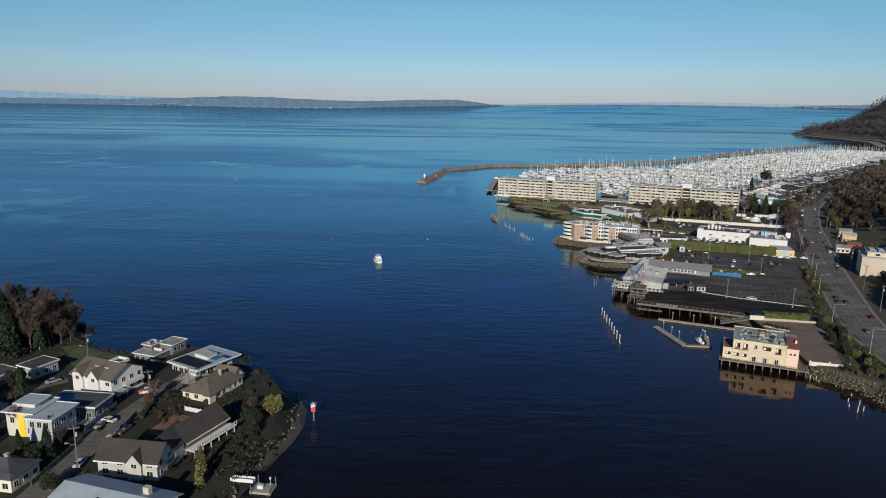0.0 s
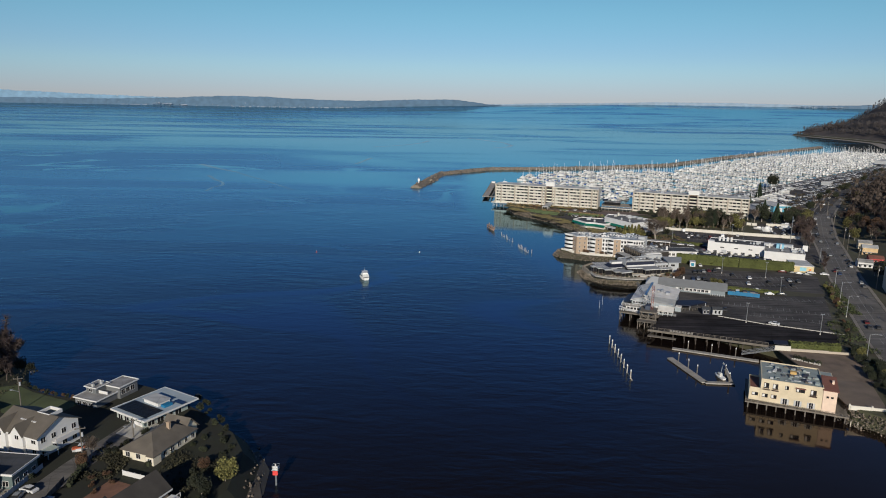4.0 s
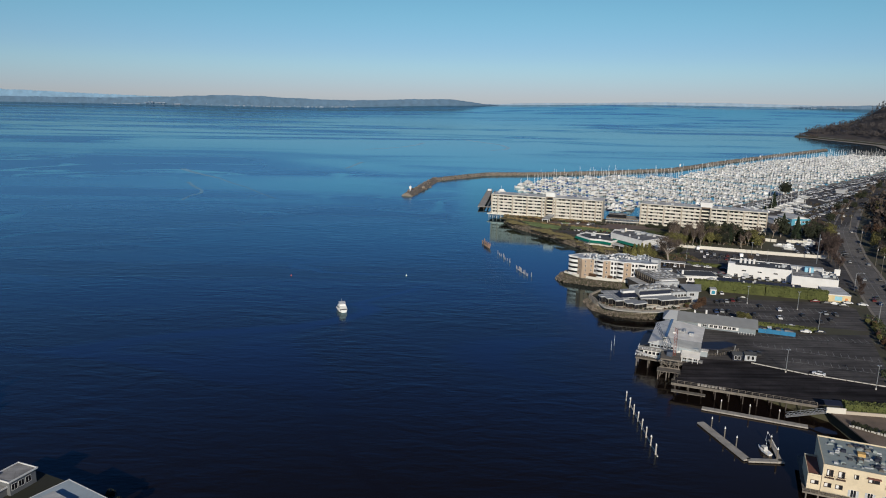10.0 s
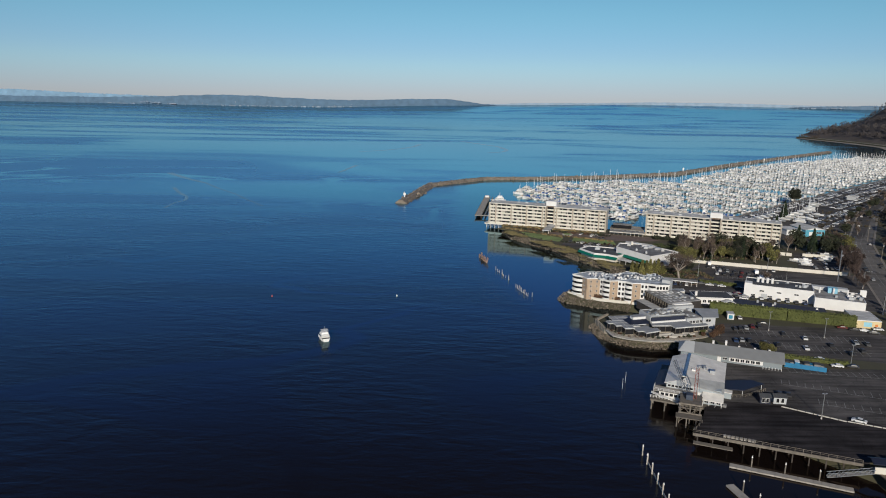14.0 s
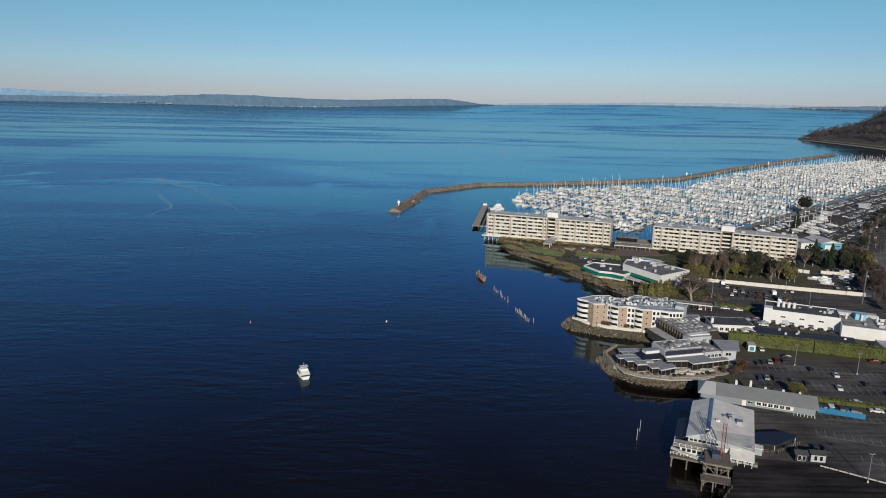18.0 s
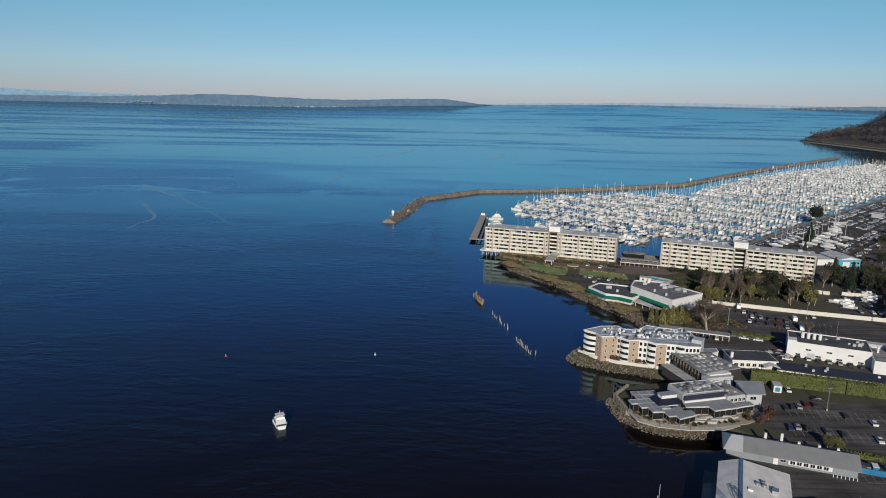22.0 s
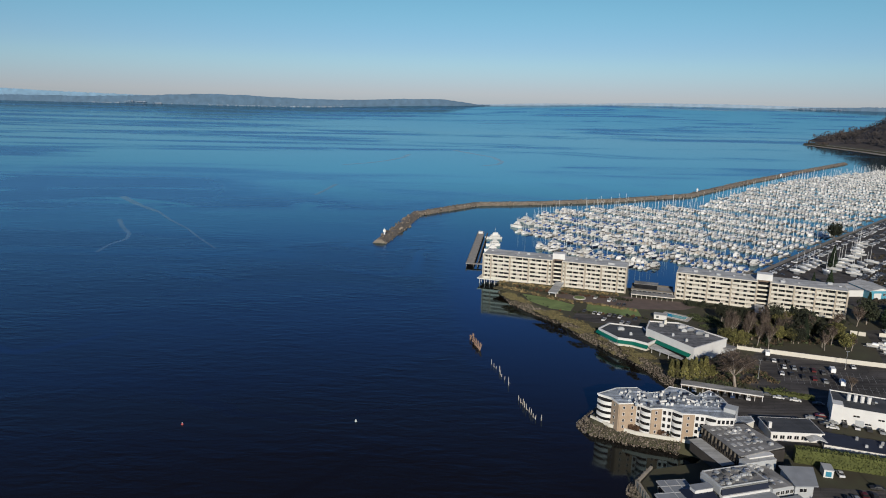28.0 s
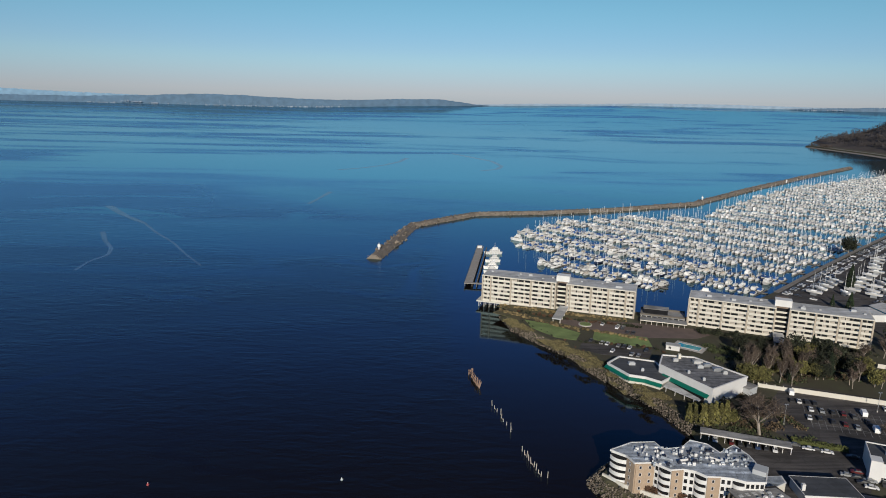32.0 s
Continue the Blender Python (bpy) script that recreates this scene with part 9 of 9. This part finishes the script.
# ---- poles and lamps ----
def lot_lamp(x, y, h=9.5, arm=0, rz=0, group="lamp posts"):
    t = thing("lamp_post", "tall pale metal lamp post with a small head", "lamp post", x, y, 4.0, rz, group)
    part("foot", rods([((0, 0, 0), (0, 0, 0.7), 0.28, 0.28)], 8), CONCRETE, t)
    part("pole", rods([((0, 0, 0.7), (0, 0, h), 0.14, 0.10)], 6), STEEL, t)
    if arm:
        part("arm", rods([((0, 0, h - 0.1), (arm * 0.5, 0, h + 0.35), 0.07, 0.06), ((arm * 0.5, 0, h + 0.35), (arm, 0, h + 0.35), 0.06, 0.05)], 5), STEEL, t)
        part("head", box(arm - 0.2, arm + 0.7, -0.18, 0.18, h + 0.25, h + 0.42), STEEL, t)
    else:
        part("head", boxes([(-0.7, 0.7, -0.12, 0.12, h, h + 0.12), (-0.8, -0.3, -0.2, 0.2, h + 0.1, h + 0.3), (0.3, 0.8, -0.2, 0.2, h + 0.1, h + 0.3)]), STEEL, t)
    return t


for x, y in ((140, 327), (165, 312), (178, 375), (165, 418), (169, 518), (217, 531), (186, 409)):
    lot_lamp(x, y, 9)
for x, y in ((165, 251.5), (168, 284), (191, 338), (202, 363), (213.5, 388.5), (236, 446), (256, 496), (281, 552), (308, 610)):
    lot_lamp(x, y, 10, 3.2, -20, "street lamps along the road")


def utility_pole(x, y, h=13, rz=20, z=4.0, lamp=False):
    t = thing("utility_pole", "brown timber utility pole with a crossarm", "utility pole", x, y, z, rz, "utility poles")
    part("pole", rods([((0, 0, 0), (0, 0, h), 0.19, 0.13)], 7), TIMBER, t)
    part("crossarm", box(-1.3, 1.3, -0.08, 0.08, h - 0.9, h - 0.7), TIMBER, t)
    part("transformer", rods([((0.4, 0, h - 3.0), (0.4, 0, h - 1.9), 0.26, 0.26)], 8), GREYWALL, t)
    for k in (-1.1, 0, 1.1):
        part("insulator", rods([((k, 0, h - 0.7), (k, 0, h - 0.45), 0.06, 0.05)], 5), STEEL, t)
    if lamp:
        part("lamp_arm", rods([((0, 0, h * 0.55), (-1.8, 0, h * 0.62), 0.05, 0.04)], 5), STEEL, t)
        part("lamp_head", box(-2.4, -1.7, -0.15, 0.15, h * 0.61, h * 0.64), STEEL, t)


EAST = [(203, 307), (219, 347), (236, 389), (256, 440), (276, 486), (286, 508), (312, 568), (344, 636)]
for x, y in EAST:
    utility_pole(x, y, 13, 25, 4.0)
for x, y, h in ((-123, 228, 11), (-90.5, 158, 12), (-88.5, 197, 11), (-82, 212, 6)):
    utility_pole(x, y, h, 20, 4.4, True)
t = thing("overhead_wires", "thin dark overhead wires strung between poles", "wires")
for (x0, y0), (x1, y1) in zip(EAST, EAST[1:]):
    for dx in (-1.1, 0, 1.1):
        pts = [(x0 + dx + (x1 - x0) * k / 6, y0 + (y1 - y0) * k / 6, 16.5 - 1.0 * (1 - (k / 3 - 1) ** 2)) for k in range(7)]
        part("wire", cable(pts, 0.03), DARKROOF, t)

# tall mast behind the works
t = thing("radio_mast", "tall thin lattice mast behind the works", "mast", 250, 511, 4.0)
part("mast", lattice(bmesh.new(), (0, 0, 0), (0, 0, 19), 0.16, 9), STEEL, t)
part("dish", rods([((0.6, 0, 16), (0.8, 0, 16), 0.6, 0.6)], 10), WHITE, t)


# ---- floating docks and piles in front of the yellow house ----
def dock_run(label, p, q, w, lamps=()):
    d = math.hypot(q[0] - p[0], q[1] - p[1])
    t = thing("floating_dock", label, "dock", *p, 0, math.degrees(math.atan2(q[1] - p[1], q[0] - p[0])))
    n = int(d / 2.0)
    for i in range(n):
        part("deck_panel", box(i * d / n, (i + 1) * d / n - 0.06, -w / 2, w / 2, 0.15, 0.6), DOCKWOOD, t)
    for s in lamps:
        part("pile", rods([((s, w / 2 + 0.2, -2), (s, w / 2 + 0.2, 3.6), 0.2, 0.2)], 7), TIMBER, t)
        part("pile_cap", rods([((s, w / 2 + 0.2, 3.6), (s, w / 2 + 0.2, 4.3), 0.26, 0.03)], 7), WHITE, t)
    return t


dock_run("long grey floating dock below the pier", (99.5, 302.6), (129.5, 289.6), 2.2, (6, 15, 24))
dock_run("grey floating dock stub with capped piles", (95, 291.6), (100, 267.5), 2.4, (4, 11, 17))
dock_run("short grey floating dock finger", (100, 267.5), (110.5, 267), 1.8, (9,))
dock_run("short grey floating dock finger", (109.5, 267), (112.5, 280), 1.2, (1, 9))
t = thing("gangway", "sloping aluminium truss gangway from the pier to the dock", "gangway", 125.4, 296.4, 0, -16)
part("walk", rods([((0, 0, 0.7), (12, 0, 4.0), 0.05, 0.05)], 4), STEEL, t)
for s in (-0.7, 0.7):
    part("truss", rods([((0, s, 0.7), (12, s, 4.0), 0.08, 0.08), ((0, s, 1.9), (12, s, 5.2), 0.08, 0.08)] + [((k * 1.2, s, 0.7 + k * 0.33), (k * 1.2 + 1.2, s, 1.9 + (k + 1) * 0.33), 0.05, 0.05) for k in range(10)], 4), STEEL, t)
for k in range(24):
    part("tread", box(k * 0.5, k * 0.5 + 0.48, -0.65, 0.65, 0.68 + k * 0.1375, 0.76 + k * 0.1375), DOCKWOOD, t)
t = thing("fishing_boat", "small white workboat moored at the dock finger", "boat", 107.8, 273.5, 0, 10)
t.scale = (0.78, 0.8, 0.8)
part("hull", sailboat_hull(7.5, 2.6, 0.9), HULL, t)
part("cabin", wedge(bmesh.new(), 0.8, -0.8, 1.6, 0.8, 2.2, 0.5), HULL, t)
part("window_band", wedge(bmesh.new(), 0.79, -0.7, 1.55, 1.4, 1.9, 0.2), GLASS, t)
part("mast", rods([((0, -0.6, 2), (0, -0.6, 5), 0.05, 0.03)], 5), MAST, t)
t = thing("boat_lift", "white framed davit beside the dock finger", "davit", 111, 276, 0, 12)
part("frame", rods([((0, -3, 0.6), (0.6, 3, 3.8), 0.09, 0.09), ((0.6, 3, 3.8), (0.6, 3.4, 0.6), 0.09, 0.09)], 5), WHITE, t)

BLEACHED = mat("bleached_timber", (0.42, 0.38, 0.32), 0.9, var=0.25)
for i in range(8):
    u = i / 7.25
    t = thing("mooring_pile", "pale weathered timber pile standing in the water", "pile", 75.1 - 1.5 * u + R.uniform(-0.2, 0.2), 308.5 - 39.2 * u, 0, 0, "row of mooring piles")
    part("pile", rods([((0, 0, -2), (R.uniform(-0.2, 0.2), R.uniform(-0.2, 0.2), 3.1 + R.uniform(-0.3, 0.5)), 0.25, 0.21)], 8), BLEACHED, t)
    part("cap", rods([((0, 0, 3.0), (0, 0, 3.6), 0.24, 0.16)], 8), WHITE, t)
t = thing("log_boom", "floating pale log boom tied along the mooring piles", "log boom")
for i in range(5):
    u, v = (i + 0.06) / 5, (i + 0.97) / 5
    part("log", rods([((75.5 - 1.5 * u, 306.0 - 36.9 * u, 0.12), (75.5 - 1.5 * v, 306.0 - 36.9 * v, 0.12), 0.26, 0.22)], 7), BLEACHED, t)
for k in range(19):
    x, y = (49 + 0.69 * k + (0.9 if k % 4 == 3 else 0), 540.5 - 3.07 * k) if k < 9 else (57.2 + 0.55 * (k - 9), 500 - 2.24 * (k - 9)) if k < 18 else (63.9, 481.2)
    t = thing("mooring_pile", "thin pale weathered pile in the open water", "pile", x, y, 0, 0, "old piles off the lawn")
    part("pile", rods([((0, 0, -2), (R.uniform(-0.4, 0.4), R.uniform(-0.3, 0.3), 2.3 + R.uniform(-0.9, 0.7)), 0.17, 0.13)], 7), BLEACHED, t)
    if k % 3 == 1:
        part("brace", rods([((0.1, 0, 0.3), (0.7, -1.2, -0.1), 0.12, 0.1)], 6), BLEACHED, t)
t = thing("pile_cluster", "rusty brown cluster of old dolphin piles", "piles", 42.8, 567.8, 0, -78)
rustwood = mat("rust_brown_timber", (0.25, 0.165, 0.115), 0.9, var=0.35, scale=0.6, fine=4)
for i in range(16):
    part("pile", rods([((i * 1.2 - 9, R.uniform(-1.1, 1.1), -2), (i * 1.2 - 9 + R.uniform(-0.3, 0.3), R.uniform(-1, 1), 3.0 + R.uniform(-1.2, 1.4)), 0.30, 0.24)], 7), rustwood, t)
part("wale", box(-9.3, 7.2, -0.9, -0.65, 1.6, 2.0), rustwood, t)
part("wale", box(-9.3, 7.2, 0.65, 0.9, 1.6, 2.0), rustwood, t)
for x, y in ((81.8, 358.6), (84.6, 364.8)):
    t = thing("marker_stake", "thin white marker stake in the water", "stake", x, y, 0, 0, "marker stakes")
    part("stake", rods([((0, 0, -2), (0.1, 0, 4.4), 0.10, 0.08)], 6), GREYWALL, t)
for x, y in ((134, 235), (136, 234.5), (135, 212), (141, 221), (137, 216), (139, 213), (138, 209), (135.5, 208)):
    t = thing("pile_stub", "pale rotten pile stub near the rocks", "pile", x, y, 0, 0, "old pile stubs")
    part("pile", rods([((0, 0, -2), (0.1, 0.1, 1.3 + R.uniform(-0.4, 0.8)), 0.2, 0.16)], 6), BLEACHED, t)

# ---- the boat and buoys on the open water ----
t = thing("cabin_cruiser", "white cabin cruiser heading out over calm water", "boat", -39.0, 408.5, 0, 24)
t.scale = (1.22, 0.80, 0.88)
part("hull", sailboat_hull(11.5, 4.0, 1.7), HULL, t)
part("cabin", wedge(bmesh.new(), 1.6, -3.6, 2.8, 1.5, 3.3, 1.4), HULL, t)
part("window_band", wedge(bmesh.new(), 1.58, -3.2, 2.5, 2.2, 2.95, 0.8), GLASS, t)
part("flybridge", wedge(bmesh.new(), 1.3, -2.8, 0.6, 3.3, 4.2, 0.6), HULL, t)
part("canopy", box(-1.3, 1.3, -2.8, 0.2, 5.1, 5.2), WHITE, t)
for sx in (-1.2, 1.2):
    part("canopy_post", rods([((sx, -2.7, 4.1), (sx, -2.7, 5.1), 0.04, 0.04)], 5), STEEL, t)
part("cockpit", box(-1.5, 1.5, -5.4, -3.7, 1.45, 1.6), DARKROOF, t)
part("mast", rods([((0, -1, 5.2), (0, -1.2, 7.0), 0.06, 0.03)], 5), MAST, t)
part("bow_rail", rods([((-1.2, 2.6, 2.5), (0, 5.6, 2.9), 0.04, 0.04), ((1.2, 2.6, 2.5), (0, 5.6, 2.9), 0.04, 0.04)], 4), STEEL, t)
for x, y, c, n in ((-77.3, 473.7, (0.42, 0.10, 0.10), "faded red"), (-10.4, 478.4, (0.62, 0.66, 0.64), "white")):
    t = thing("channel_buoy", f"small {n} channel buoy afloat on the water", "buoy", x, y, 0)
    t.scale = (0.8, 0.8, 0.7)
    m = mat(n.replace(" ", "_") + "_buoy_paint", c, 0.5, var=0.1)
    part("float", rods([((0, 0, -0.4), (0, 0, 0.35), 0.6, 0.6)], 12), m, t)
    part("tower", rods([((0, 0, 0.35), (0, 0, 1.1), 0.35, 0.2)], 8), m, t)
    part("light", rods([((0, 0, 1.1), (0, 0, 1.4), 0.12, 0.1)], 8), WHITE, t)
t = thing("day_beacon", "red and white day beacon on a steel pile", "beacon", -38.3, 196, 0)
part("pile", rods([((0, 0, -2), (0, 0, 5.2), 0.25, 0.25)], 8), STEEL, t)
part("platform", box(-0.9, 0.9, -0.9, 0.9, 4.6, 4.75), STEEL, t)
redm = mat("beacon_red", (0.60, 0.05, 0.04), 0.6, var=0.1)
part("red_board", box(-0.65, 0.65, -0.7, -0.6, 3.2, 4.5), redm, t)
part("white_board", box(-0.65, 0.65, -0.72, -0.62, 4.8, 5.8), WHITE, t)
part("light", rods([((0, 0, 4.75), (0, 0, 6.0), 0.2, 0.2)], 8), WHITE, t)
railing(t, [(-0.85, -0.85), (0.85, -0.85), (0.85, 0.85), (-0.85, 0.85), (-0.85, -0.85)], 4.75, 0.9, STEEL, 2)
for x, y in ((-23, 836), (388, 1174), (615, 1395)):
    t = thing("light_beacon", "white light beacon standing on the breakwater", "beacon", x, y, 3.6, 0, "beacons on the breakwater")
    part("tower", rods([((0, 0, 0), (0, 0, 5), 0.7, 0.5)], 8), WHITE, t)
    part("lantern", rods([((0, 0, 5), (0, 0, 6), 0.4, 0.3)], 8), STEEL, t)
    part("board", box(-1.2, 1.2, -0.75, -0.6, 2.2, 4.6), WHITE, t)

# ---- pier and yachts beside the apartments ----
t = thing("timber_pier", "long grey timber pier on piles with a handrail", "pier", 45.5, 736, 0, -8)
part("deck", box(0, 13, 0, 3, 2.2, 2.6), DOCKWOOD, t)
for i in range(42):
    part("deck_board", box(0.2, 6.2, 3 + i * 2.9, 5.8 + i * 2.9, 2.25, 2.6), DOCKWOOD, t)
part("outer_beam", box(8.6, 9.4, 3, 124, 1.6, 2.6), TIMBER, t)
piles(t, [(x, y) for x in (0.5, 5.8, 9) for y in range(1, 125, 9)], -2, 3.4, 0.22)
railing(t, [(0.3, 0.2), (0.3, 124), (6, 124)], 2.6, 1.0, TIMBER, 6.0)
part("end_tower", box(1, 5, 119, 123, 2.6, 4.4), WHITE, t)
for x, y, rz, L in ((76, 842, 95, 16), (73, 812, 100, 13), (69.5, 790, 95, 12), (68, 776, 95, 11), (104, 902, 50, 14), (116, 932, 45, 20), (214, 722, 70, 14), (150, 742, 120, 13)):
    t = thing("motor_yacht", "large white motor yacht moored stern-on", "yacht", x, y, 0, rz, "large moored yachts")
    part("hull", sailboat_hull(L, L * 0.26, 2.2), HULL, t)
    part("cabin", wedge(bmesh.new(), L * 0.105, -L * 0.36, L * 0.24, 2.0, 4.3, L * 0.1), HULL, t)
    part("window_band", wedge(bmesh.new(), L * 0.104, -L * 0.32, L * 0.2, 2.9, 3.7, L * 0.05), GLASS, t)
    part("upper_deck", wedge(bmesh.new(), L * 0.08, -L * 0.26, L * 0.08, 4.3, 6.2, L * 0.06), HULL, t)
    part("mast", rods([((0, -L * 0.08, 6), (0, -L * 0.1, 10.5), 0.12, 0.05)], 5), MAST, t)
# boats laid up ashore
for i, (x, y) in enumerate(((312, 716), (322, 724), (332, 734), (340, 744), (350, 756), (362, 768), (374, 778), (386, 800), (396, 812), (404, 824), (330, 712), (346, 722), (300, 726), (308, 733), (316, 741), (324, 748), (345, 735), (356, 745), (290, 716), (335, 722), (368, 752), (380, 790))):
    t = thing("laid_up_yacht", "white sailing yacht propped ashore on a cradle", "boat", x, y, 4.0, R.uniform(0, 60), "boats ashore in the yard")
    part("hull", sailboat_hull(11, 3.4, 1.4, None, Matrix.Translation((0, 0, 1.8))), HULL, t)
    part("keel", box(-0.2, 0.2, -1.4, 1.2, 0.2, 1.75), HULL, t)
    part("cabin", wedge(bmesh.new(), 1.0, -1.5, 2.6, 3.0, 3.7, 0.6), HULL, t)
    part("mast", rods([((0, 1, 3), (0, 1, 16.5), 0.12, 0.08)], 5), MAST, t)
    part("cradle", boxes([(-1.3, -1.1, -2, 2, 0, 2.0), (1.1, 1.3, -2, 2, 0, 2.0), (-1.3, 1.3, -0.1, 0.1, 0, 0.2)]), STEEL, t)
for x, y, rz in ((252, 550, 60), (254, 556, 60), (250, 561, 62), (257, 562, 62), (271, 563, 62), (276, 570, 62), (281, 580, 62)):
    t = thing("trailer_boat", "white motor boat under a cover on a road trailer", "boat", x, y, 4.05, rz, "boats stored in the far car park")
    part("hull", sailboat_hull(7.5, 2.7, 1.1, None, Matrix.Translation((0, 0, 0.9))), HULL, t)
    part("cabin", wedge(bmesh.new(), 0.95, -1.8, 1.6, 1.8, 2.7, 0.7), HULL, t)
    part("trailer", boxes([(-0.9, -0.75, -2.5, 3.2, 0.45, 0.65), (0.75, 0.9, -2.5, 3.2, 0.45, 0.65), (-0.06, 0.06, 3, 5, 0.45, 0.6), (-0.9, 0.9, -0.6, -0.4, 0.3, 0.9)]), STEEL, t)
    for sx in (-1, 1):
        part("wheel", rods([((sx * 1.05 - 0.1, -0.5, 0.32), (sx * 1.05 + 0.1, -0.5, 0.32), 0.32, 0.32)], 10), TYRE, t)
t = thing("yard_wall", "low cream panel walls round the far car park", "wall", kind="structure")
for i, (x, y, h) in enumerate(along([(250, 582.5), (254, 580.5)], 4) + along([(264, 579), (283, 573)], 3.6)):
    part("wall_panel", box(0, 3.5, -0.12, 0.12, 0, 2.2, m=pose(x, y, 4.0, 0, 0, h)), CREAM, t)
t = thing("travel_lift", "pale grey boat hoist with four tall legs in the yard", "boat hoist", 438, 899, 4.0, 45)
for sx in (-4, 4):
    for sy in (-5, 5):
        part("leg", box(sx - 0.3, sx + 0.3, sy - 0.3, sy + 0.3, 0, 7.5), GREYWALL, t)
    part("beam", box(sx - 0.4, sx + 0.4, -5.5, 5.5, 7.5, 8.2), GREYWALL, t)
part("cross_beam", box(-4, 4, 4.6, 5.4, 7.5, 8.2), GREYWALL, t)
